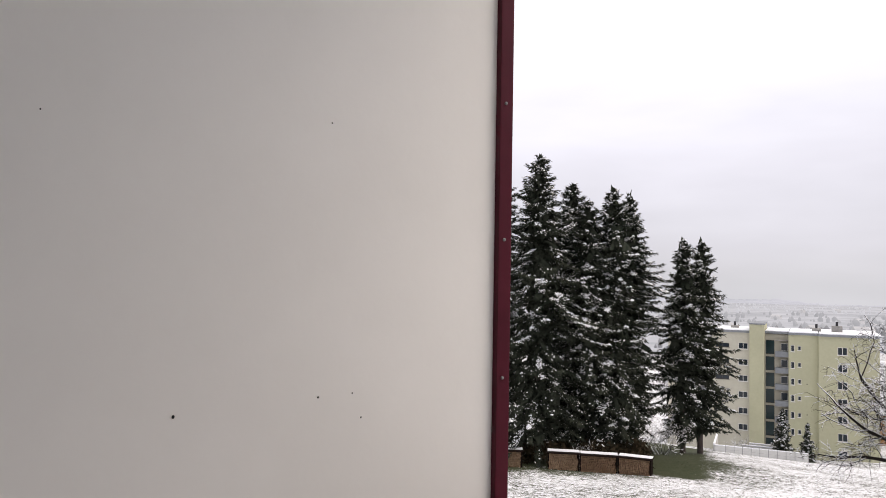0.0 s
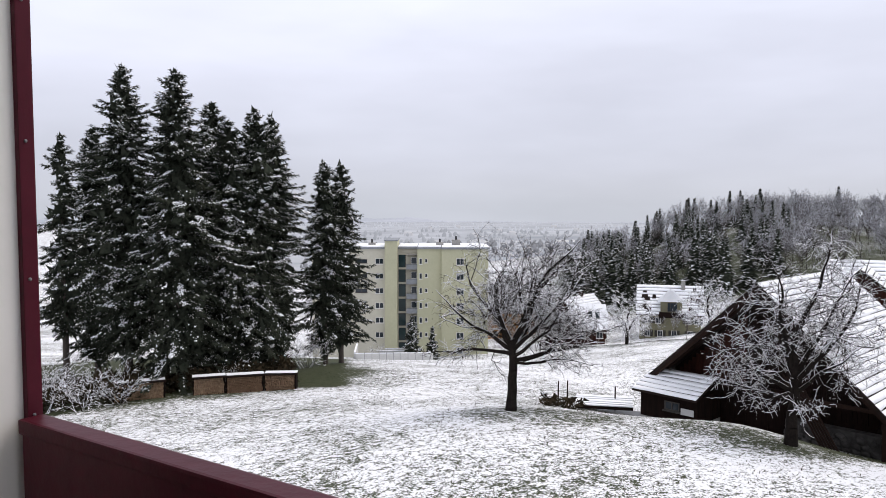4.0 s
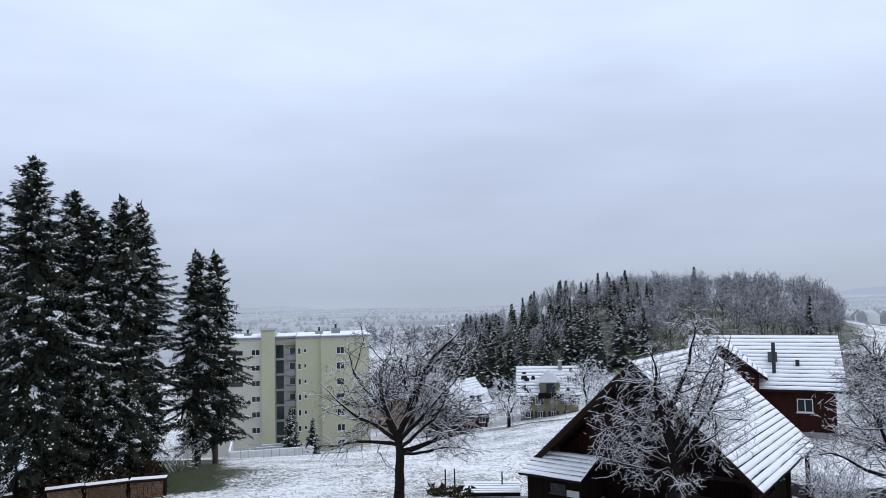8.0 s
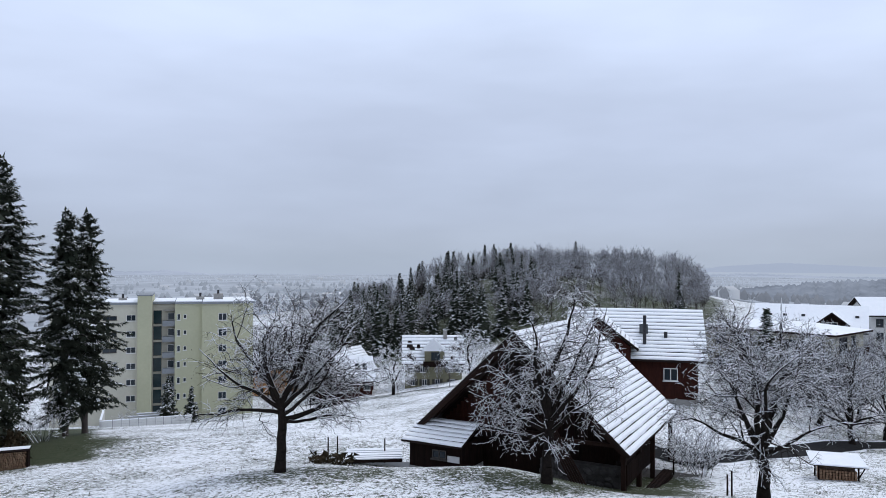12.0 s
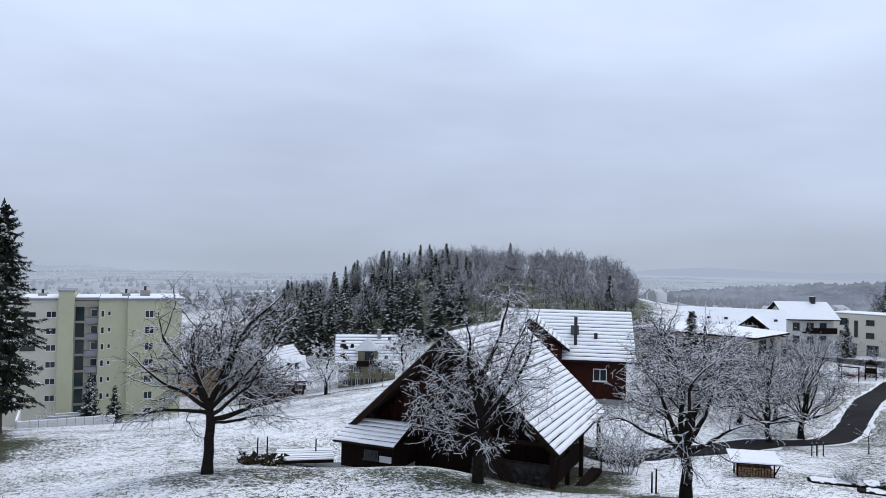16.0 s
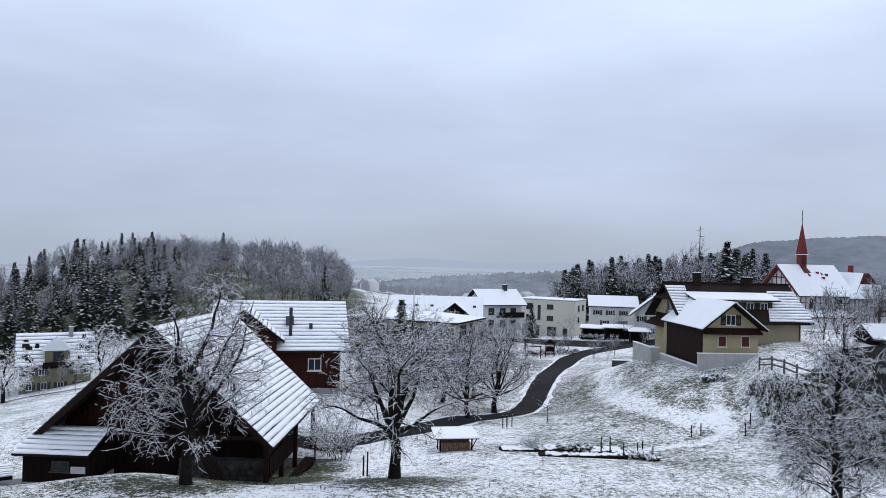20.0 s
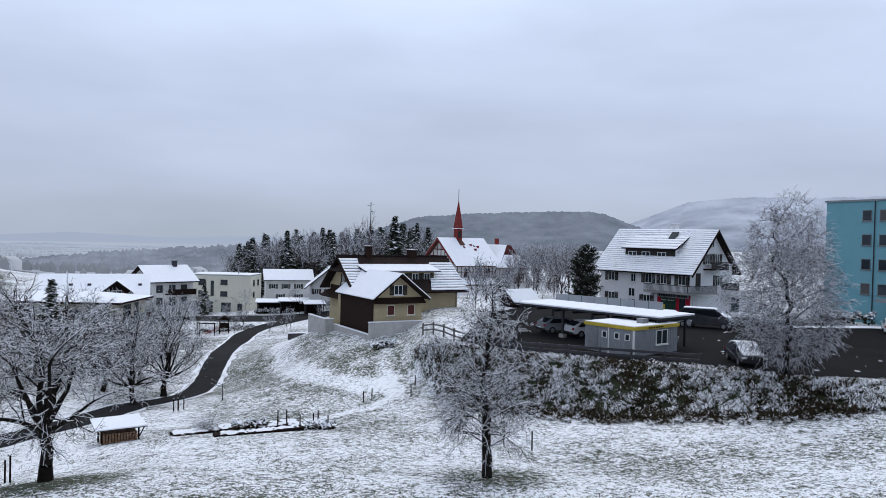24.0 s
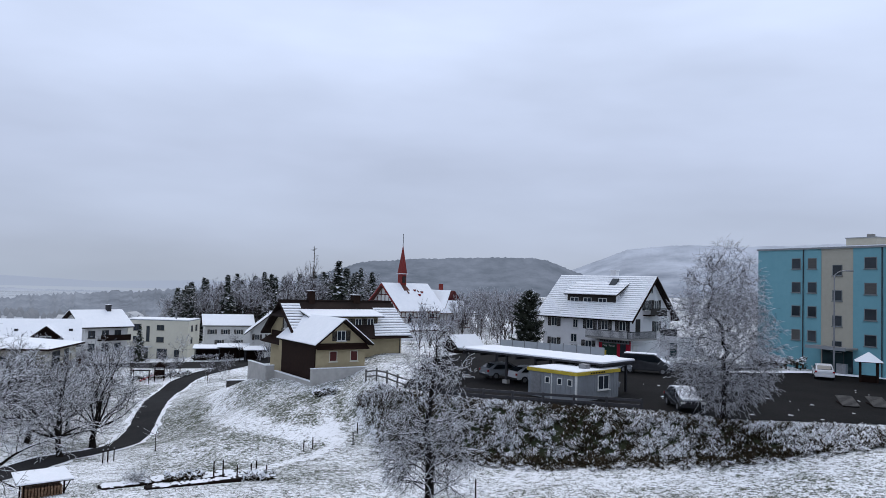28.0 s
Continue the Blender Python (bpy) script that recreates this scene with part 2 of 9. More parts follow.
MISTHILL = hazy("hills_painted_mist", (0.05, 0.055, 0.065), (0.2, 0.2, 0.22), (0.3, 0.355, 0.455), 0.9, 0.008)
HAZE = hazy("ridge_painted_mist", (0.05, 0.055, 0.065), (0.06, 0.066, 0.076), (0.36, 0.42, 0.54), 0.92, 0.004)
SNOWHILL = hazy("hill_clearings_painted_haze", (0.02, 0.025, 0.032), (0.4, 0.42, 0.46), (0.22, 0.265, 0.355), 0.68, 0.006)


# ---- builders ----
def P(az, d, z=0.0):
    """A place by its bearing from the balcony (degrees from +y towards +x), its distance and its level."""
    return Vector((d * math.sin(radians(az)), d * math.cos(radians(az)), z))


def heading(p, az, s=1.0):
    """A frame at p whose x axis points to the bearing az; y lies to its left."""
    return Matrix.Translation(p) @ Matrix.Rotation(radians(90 - az), 4, "Z")


def link(name, me, mat, parent=None, m=None, label=""):
    ob = new(name, me)
    if mat and not me.materials:
        for k in (mat if isinstance(mat, (list, tuple)) else [mat]):
            me.materials.append(k)
    if parent:
        ob.parent = parent
    if m is not None:
        ob.matrix_basis = m
    if label:
        ob["label"] = label
    return ob


def part(name, bm, mat, parent=None, label="", m=None):
    me = bpy.data.meshes.new(name)
    bm.to_mesh(me)
    bm.free()
    return link(name, me, mat, parent, m, label)


def thing(name, m, label, category, group="", kind=""):
    ob = new(name)
    ob.empty_display_size = 0.3
    ob.matrix_basis = m
    return tagged(ob, label, category, group, kind)


def box(bm, x0, x1, y0, y1, z0, z1, m=None, bevel=0.0):
    r = bmesh.ops.create_cube(bm, size=1.0, matrix=(m or Matrix()) @ Matrix.Translation(((x0 + x1) / 2, (y0 + y1) / 2, (z0 + z1) / 2))
                              @ Matrix.Diagonal((abs(x1 - x0), abs(y1 - y0), abs(z1 - z0), 1)))
    if bevel:
        es = list({e for v in r["verts"] for e in v.link_edges})
        bmesh.ops.bevel(bm, geom=es, offset=bevel, segments=2, affect="EDGES", profile=0.7)
    return bm


def bx(*a, **k):
    return box(bmesh.new(), *a, **k)


def rod(bm, p, q, r, n=8, r2=None):
    p, q = Vector(p), Vector(q)
    w = q - p
    bmesh.ops.create_cone(bm, cap_ends=True, segments=n, radius1=r, radius2=r if r2 is None else r2, depth=w.length,
                          matrix=Matrix.Translation((p + q) / 2) @ w.to_track_quat("Z", "Y").to_matrix().to_4x4())
    return bm


def prism(bm, poly, y0, y1, m=None):
    """A polygon in the x-z plane, drawn out along y."""
    m = m or Matrix()
    a = [bm.verts.new(m @ Vector((x, y0, z))) for x, z in poly]
    b = [bm.verts.new(m @ Vector((x, y1, z))) for x, z in poly]
    n = len(poly)
    bm.faces.new(a)
    bm.faces.new(b[::-1])
    for i in range(n):
        bm.faces.new((a[i], b[i], b[(i + 1) % n], a[(i + 1) % n]))
    bmesh.ops.recalc_face_normals(bm, faces=bm.faces)
    return bm


def slab(bm, a, b, c, d, t0, t1):
    """A board on the quad a b c d, from t0 to t1 over it along its normal."""
    a, b, c, d = map(Vector, (a, b, c, d))
    n = (b - a).cross(d - a).normalized()
    lo = [bm.verts.new(v + n * t0) for v in (a, b, c, d)]
    hi = [bm.verts.new(v + n * t1) for v in (a, b, c, d)]
    bm.faces.new(lo[::-1])
    bm.faces.new(hi)
    for i in range(4):
        bm.faces.new((lo[i], lo[(i + 1) % 4], hi[(i + 1) % 4], hi[i]))
    return bm


def raw_mesh(name, verts, faces, mat=None, smooth=False):
    """A mesh from arrays: faces all of one size."""
    v, f = np.asarray(verts, np.float32), np.asarray(faces, np.int32)
    me = bpy.data.meshes.new(name)
    k = f.shape[1]
    me.vertices.add(len(v))
    me.vertices.foreach_set("co", v.ravel())
    me.loops.add(f.size)
    me.loops.foreach_set("vertex_index", f.ravel())
    me.polygons.add(len(f))
    me.polygons.foreach_set("loop_start", np.arange(len(f), dtype=np.int32) * k)
    me.polygons.foreach_set("loop_total", np.full(len(f), k, np.int32))
    if smooth:
        me.polygons.foreach_set("use_smooth", np.ones(len(f), bool))
    me.update(calc_edges=True)
    if mat:
        me.materials.append(mat)
    return me


def tubes(p, q, r0, r1, n=5):
    """Tapered tubes from p to q, as vertices and quads."""
    p, q = np.asarray(p, float), np.asarray(q, float)
    w = q - p
    w /= np.maximum(np.linalg.norm(w, axis=1, keepdims=True), 1e-6)
    ref = np.where(np.abs(w[:, 2:3]) > 0.9, [[1.0, 0, 0]], [[0, 0, 1.0]])
    u = np.cross(w, ref)
    u /= np.linalg.norm(u, axis=1, keepdims=True)
    v = np.cross(w, u)
    a = np.arange(n) * 2 * np.pi / n
    ring = u[:, None, :] * np.cos(a)[None, :, None] + v[:, None, :] * np.sin(a)[None, :, None]
    V = np.concatenate([p[:, None] + ring * np.asarray(r0)[:, None, None], q[:, None] + ring * np.asarray(r1)[:, None, None]], 1)
    i = np.arange(n)
    f = np.stack([i, (i + 1) % n, n + (i + 1) % n, n + i], 1)
    F = (np.arange(len(p)) * 2 * n)[:, None, None] + f[None]
    return V.reshape(-1, 3), F.reshape(-1, 4)


def caps(p, q, r0, r1, lift=0.6, wide=0.95, thick=0.012):
    """Ridges of snow that lie on the upper side of level-going tubes."""
    p, q = np.asarray(p, float), np.asarray(q, float)
    w = q - p
    side = np.stack([w[:, 1], -w[:, 0], 0 * w[:, 0]], 1)
    ln = np.linalg.norm(side, axis=1, keepdims=True)
    side /= np.maximum(ln, 1e-6)
    up = np.cross(side, w)
    up /= np.maximum(np.linalg.norm(up, axis=1, keepdims=True), 1e-6)
    r0, r1 = np.asarray(r0)[:, None], np.asarray(r1)[:, None]
    rows = []
    for c, r in ((p, r0), (q, r1)):
        half = r * wide * np.minimum(1, np.sqrt(0.022 / np.maximum(r, 1e-4))) + thick * 0.4
        rows += [c + side * half + up * r * 0.35, c + up * (r + thick * 2.2), c - side * half + up * r * 0.35]
    V = np.stack(rows, 1)
    f = np.array([[0, 1, 4, 3], [1, 2, 5, 4]])
    F = (np.arange(len(p)) * 6)[:, None, None] + f[None]
    return V.reshape(-1, 3), F.reshape(-1, 4)


# ---- the lie of the land: levels known at places, joined by a smooth sheet ----
NEAR = [(0, 4, -0.6), (60, 5, -0.6), (120, 5, -0.6), (-40, 20, -1.6), (-10, 40, -3.6), (-10, 55, -5.2), (5, 40, -3.4), (5, 56, -5.4), (1, 55.8, -5.35), (10, 55.8, -5.4), (14, 57.5, -5.4),
        (14, 62, -5.5), (20, 33, -1.6), (20, 60, -5.3), (31, 35, -1.2), (30, 60, -5.4), (38, 33, -1.15), (41.5, 36, -2.0), (56.5, 35, -2.5), (60.5, 36, -2.6), (47.8, 36, -1.1), (51.3, 33, -1.5),
        (41.5, 44, -4.1), (57, 39, -3.7), (52, 50, -4.8), (62, 52, -5.0), (66.7, 33, -1.15), (51, 24, -0.5), (80, 22, -0.7), (82.3, 50, -4.1)]
RIGHT = [(98.4, 33, -2.1), (89, 58, -4.6), (110, 28, -1.6), (106, 46, -3.4), (96, 47, -3.8), (118, 45, -2.1), (128, 30, -0.7), (129, 46, -0.3),
         (150, 30, -0.5), (92.5, 72, -1.6), (86, 75, -3.0), (89.8, 76, -2.2), (87.5, 80, -2.3), (90, 92, -2.2), (84.8, 90, -2.5), (82, 80, -6.4), (100, 120, -1.0), (110, 130, -0.3), (128, 110, 0.0)]
MID = [(63.6, 53, -4.75), (68.1, 57, -5.2), (72.75, 70, -6.85), (75.3, 80, -8.0), (76.9, 92, -8.6), (78.3, 112, -8.8), (80.1, 138, -9.2), (82.9, 148, -8.9),
       (85, 152, -8.3), (78, 190, -11.2), (70, 95, -5.0), (61, 70, -4.2), (20, 100, -12.6), (29, 100, -13.4), (25, 137, -19.8), (39, 70, -6.8),
       (39, 128, -15.0), (42, 145, -17.0), (5, 90, -9.0), (76, 160, -9.8)]
FAR = [(42, 200, -15.0), (50, 200, -10.0), (57, 210, -8.0), (40, 300, -10.0), (44, 300, -2.5), (51, 320, 1.0), (57, 320, 0.5), (60.5, 325, -1.6), (64, 320, -11.0), (30, 220, -24.0), (15, 300, -32.0), (35, 420, -36.0), (65, 400, -28.0), (80, 300, -16.0),
       (90, 260, -6.0), (100, 300, 2.0), (120, 300, 6.0), (-40, 250, -15.0), (150, 250, 2.0), (180, 60, 2.0), (-100, 60, 2.0)]
SPOTS = np.array([(*P(a, d)[:2], z) for a, d, z in NEAR + RIGHT + MID + FAR])


def kernel(a, b):
    r = np.linalg.norm(a[:, None] - b[None], axis=2)
    return r * r * np.log(r + 1e-6)


_n = len(SPOTS)
_A = np.zeros((_n + 3, _n + 3))
_A[:_n, :_n] = kernel(SPOTS[:, :2], SPOTS[:, :2]) + np.eye(_n) * 25.0
_A[:_n, _n], _A[:_n, _n + 1:], _A[_n, :_n], _A[_n + 1:, :_n] = 1, SPOTS[:, :2], 1, SPOTS[:, :2].T
SHEET = np.linalg.solve(_A, np.concatenate([SPOTS[:, 2], np.zeros(3)]))
# edge of the car park's bank, from the yellow house to the far meadow, and its straight sides
EDGE = [tuple(P(a, d)[:2]) for a, d in ((91.5, 71), (93.5, 64), (96, 58), (100.7, 55.5), (107, 54.2), (114, 54), (119.5, 53), (125, 54), (131, 56), (140, 62))]


def smooth(a, b, x):
    t = np.clip((x - a) / (b - a), 0, 1)
    return t * t * (3 - 2 * t)


def edge_distance(x, y):
    """How far a place lies behind the bank's edge (negative: on the meadow)."""
    az, d = np.degrees(np.arctan2(x, y)), np.hypot(x, y)
    ea = [math.degrees(math.atan2(*e)) for e in EDGE]
    ed = [math.hypot(*e) for e in EDGE]
    return d - np.interp(az, ea, ed)


def level(x, y):
    x, y = np.atleast_1d(np.asarray(x, float)), np.atleast_1d(np.asarray(y, float))
    d, az = np.hypot(x, y), np.degrees(np.arctan2(x, y))
    k = np.minimum(1.0, 300.0 / np.maximum(d, 1))
    xy = np.stack([x * k, y * k], 1)
    z = kernel(xy, SPOTS[:, :2]) @ SHEET[:_n] + SHEET[_n] + xy @ SHEET[_n + 1:]
    plain = -30 - 26 * smooth(250, 3000, d) - 150 * smooth(2700, 4600, d)
    z = np.where(d > 250, z + (plain - z) * smooth(250, 900, d), z)
    lot = smooth(91.5, 94.5, az) * (1 - smooth(140, 150, az)) * (1 - smooth(105, 135, d))
    e = edge_distance(x, y)
    top = smooth(-4.2, 0.0, e) * lot
    z = z * (1 - top)
    return z + 0.10 * np.sin(x * 0.31 + 1.3 * np.sin(y * 0.23)) * smooth(20, 35, d) * (1 - top)


def floor_at(p):
    return float(level(p[0], p[1])[0])


def on_ground(az, d, dz=0.0):
    p = P(az, d)
    p.z = floor_at(p) + dz
    return p


TREES = dict(walnut=(31.0, 35), orchard=(51.3, 33), pear=(66.7, 33), lone=(98.4, 33), birch=(119.5, 53.2))
GREEN = [(31.5, 34.6, 2.6), (34, 33.5, 2.0), (36, 34.5, 2.2), (51.3, 32.6, 2.6), (49, 33.5, 2.0), (66.7, 32.6, 2.8), (64, 32, 1.8), (69, 32.6, 1.8), (98.9, 33, 2.6),
         (72.5, 68, 3.0), (75.5, 78, 3.0), (13, 59, 4.5), (17.6, 62, 3.2), (8, 57, 3.5), (3, 56, 3.0), (44, 122, 6), (45.8, 33.8, 2.2), (53.5, 32.5, 2.0), (39.1, 123, 3.5), (33.0, 35.5, 2.0)]


PATH_LOW = [(75.3, 51.4), (80.2, 51.6), (84.1, 52.8), (87, 54.9), (89.4, 56.9), (91.4, 59.5), (90.9, 62.6), (90.2, 65.8), (90.3, 69.4), (90.9, 73.5)]
PATH_RING = [(83.2, 112), (82.5, 92), (82.7, 81), (83.9, 71), (86, 65.6), (88.5, 62.8), (90.6, 61.6)]


def build_ground():
    az = np.concatenate([np.arange(-180, -24, 6.0), np.arange(-24, 142, 0.45), np.arange(142, 180, 6.0)])
    r = np.concatenate([[0.5, 4, 9, 14], np.arange(18, 76, 0.55), 76 * 1.022 ** np.arange(0, 90), [620, 760, 950, 1200, 1600, 2200, 3200, 4600]])
    A, Rr = np.meshgrid(np.radians(az), r, indexing="ij")
    X, Y = (Rr * np.sin(A)).ravel(), (Rr * np.cos(A)).ravel()
    Z = np.concatenate([level(X[i:i + 20000], Y[i:i + 20000]) for i in range(0, len(X), 20000)])
    na, nr = len(az), len(r)
    i, j = np.meshgrid(np.arange(na), np.arange(nr - 1), indexing="ij")
    i2 = (i + 1) % na
    F = np.stack([i * nr + j, i * nr + j + 1, i2 * nr + j + 1, i2 * nr + j], -1).reshape(-1, 4)
    me = raw_mesh("ground", np.stack([X, Y, Z], 1), F, GROUND, True)
    bare = np.zeros(len(X))
    for a, d, s in GREEN:
        c = P(a, d)
        bare = np.maximum(bare, (1.8 if a < 20 or 48 < a < 53 or a > 98 or 66 < a < 67 else 1.0) * np.exp(-(((X - c.x) ** 2 + (Y - c.y) ** 2) / s ** 2) ** 1.5))
    e, azz = edge_distance(X, Y), np.degrees(np.arctan2(X, Y))
    bank = smooth(-4.6, -3.6, e) * (1 - smooth(0.0, 0.8, e)) * smooth(94.6, 96.4, azz) * (1 - smooth(121, 130, azz))
    far = np.hypot(X, Y)
    bare = np.maximum(bare * 0.17, 0.5 * bank)
    bare = bare - (0.13 + 0.12 * (1 - smooth(34, 50, far))) * (1 - smooth(36, 46, azz)) * (1 - smooth(100, 200, far)) * (bare < 0.05)
    bare = bare - 0.12 * smooth(260, 500, far)
    bare = bare + 0.06 * smooth(74, 80, azz) * (1 - smooth(92, 97, azz)) * smooth(44, 52, far) * (1 - smooth(110, 130, far))
    bare = bare + 0.03 * smooth(60, 84, azz) * (1 - smooth(60, 120, far)) * (bare < 0.2)
    for line, wd, white in ((PATH_LOW, 0.5, 0.3), (PATH_RING, 1.15, 0.34)):     # trodden ways where the snow lies smooth
        ps = [P(a, d) for a, d in line]
        gap = np.full(len(X), 99.0)
        for p, q in zip(ps, ps[1:]):
            w = q - p
            t = np.clip(((X - p.x) * w.x + (Y - p.y) * w.y) / (w.x ** 2 + w.y ** 2), 0, 1)
            gap = np.minimum(gap, np.hypot(X - p.x - t * w.x, Y - p.y - t * w.y))
        gap = gap * (1 + 0.25 * np.sin(X * 1.3) * np.sin(Y * 1.1))
        bare = bare - white * np.exp(-(gap / wd) ** 4) + 0.05 * np.exp(-((gap - 2.2 * wd) / wd) ** 2)
    slope = smooth(75, 79, azz) * (1 - smooth(86, 91, azz)) * smooth(50, 56, far) * (1 - smooth(62, 76, far) * smooth(82, 84.5, azz)) * (1 - smooth(95, 115, far))
    bare = bare + (0.04 * slope + 0.02 * smooth(75, 79, azz) * (1 - smooth(90, 94, azz)) * smooth(50, 56, far) * (1 - smooth(95, 115, far))) * (bare > -0.12)
    shade = smooth(-9, -6, azz) * (1 - smooth(16.5, 19, azz)) * smooth(57.0, 59.5, far + 0.35 * np.abs(azz - 9)) * (1 - smooth(80, 90, far))     # bare dark grass under the spruces, with their shade painted in
    bare = np.maximum(bare, 0.75 * shade)
    for a, d, r in ((56.5, 37.5, 3.0), (58.5, 41.0, 3.0), (59.0, 45.0, 3.0), (54.0, 36.0, 2.2)):     # trampled earth round the barn's open side
        c = P(a, d)
        bare = np.maximum(bare, 0.45 * np.exp(-(((X - c.x) ** 2 + (Y - c.y) ** 2) / r ** 2) ** 2))
    wood = smooth(33, 36, azz) * (1 - smooth(63, 65, azz)) * smooth(178, 190, far) * (1 - smooth(340, 400, far))
    bare = np.maximum(bare, 0.3 * wood)
    me.attributes.new("bare", "FLOAT", "POINT").data.foreach_set("value", bare.astype(np.float32))
    return tagged(new("ground", me), "thin snow over a grassy hillside meadow", "ground", kind="structure")


build_ground()


def strip(name, mids, widths, mat, lift, label, category, kind="structure", res=1.2, cross=4, ragged=0.0):
    """A draped ribbon along a smooth line of places."""
    c = [Vector((x, y, 0)) for x, y in mids]
    pts = []
    for k in range(len(c) - 1):
        a, b, d, e = c[max(k - 1, 0)], c[k], c[k + 1], c[min(k + 2, len(c) - 1)]
        n = max(2, int((d - b).length / res))
        for s in range(n):
            t = s / n
            pts.append((0.5 * ((2 * b) + (d - a) * t + (2 * a - 5 * b + 4 * d - e) * t * t + (3 * b - a - 3 * d + e) * t ** 3), widths[k] * (1 - t) + widths[k + 1] * t))
    pts.append((c[-1], widths[-1]))
    V, F = [], []
    for k, (p, w) in enumerate(pts):
        q, o = pts[min(k + 1, len(pts) - 1)][0], pts[max(k - 1, 0)][0]
        s = (q - o).normalized()
        s = Vector((s.y, -s.x, 0))
        for i in range(cross + 1):
            edge = ragged * (math.sin(k * 1.7 + i) + math.sin(k * 0.63 + 2 * i) + math.sin(k * 4.1)) / 3 if i in (0, cross) else 0.0
            V.append(p + s * (w * (i / cross - 0.5) + edge))
    V = np.array([tuple(v) for v in V])
    V[:, 2] = level(V[:, 0], V[:, 1]) + lift
    for k in range(len(pts) - 1):
        for i in range(cross):
            a = k * (cross + 1) + i
            F.append((a, a + 1, a + cross + 2, a + cross + 1))
    return tagged(new(name, raw_mesh(name, V, F, mat, True)), label, category, kind=kind)


# ---- houses ----
CACHE = {}


def roof_face(parent, a, b, c, d, mat, courses=0, thick=0.18, snow=0.07, gap=0.25, name="roof", seed=1, cover=1.0, ragged=0.3):
    """One slope: eave a to b, ridge c to d; its snow lies in strips, one to a course of tiles."""
    a, b, c, d = map(Vector, (a, b, c, d))
    roof = part(name, slab(bmesh.new(), a, b, c, d, -thick, 0), mat, parent)
    if not courses:
        return roof
    if gap < 0.1:
        part("snow_cover", slab(bmesh.new(), a.lerp(d, 0.01), b.lerp(c, 0.01), c, d, 0.005, snow), SNOW, roof, "fresh snow")
        return roof
    rg = random.Random(seed)
    n = (b - a).cross(d - a).normalized()
    V, F = [], []
    m = max(4, int((b - a).length / 0.45))
    for k in range(courses):
        s0, s1 = k / courses, (k + 1) / courses
        base, drift = len(V), 0.0
        for i in range(m + 1):
            drift = 0.7 * drift + rg.gauss(0, 0.35)
            lo = s0 + (s1 - s0) * gap * max(0.25, 0.75 + ragged * drift)
            h = snow * (0.8 + 0.4 * rg.random())
            lower, upper = a.lerp(b, i / m), d.lerp(c, i / m)
            V += [tuple(lower.lerp(upper, lo) + n * 0.004), tuple(lower.lerp(upper, lo + 0.02 * (s1 - s0)) + n * h), tuple(lower.lerp(upper, s1) + n * h * 0.5), tuple(lower.lerp(upper, s1) + n * 0.004)]
        for i in range(m):
            if rg.random() <= cover:
                j = base + i * 4
                F += [(j, j + 4, j + 5, j + 1), (j + 1, j + 5, j + 6, j + 2), (j + 2, j + 6, j + 7, j + 3)]
    sc = link("snow_cover", raw_mesh("snow_cover", V, F, SNOW), None, roof, label="strips of snow between tile courses")
    sc["kind"] = "stuff"
    return roof


def face(w, dep, side):
    """A frame on a wall: x along it as seen from outside, y into it, z up."""
    return {"f": Matrix(), "r": Matrix.Translation((w, 0, 0)) @ Matrix.Rotation(radians(90), 4, "Z"),
            "b": Matrix.Translation((w, dep, 0)) @ Matrix.Rotation(radians(180), 4, "Z"),
            "l": Matrix.Translation((0, dep, 0)) @ Matrix.Rotation(radians(-90), 4, "Z")}[side]


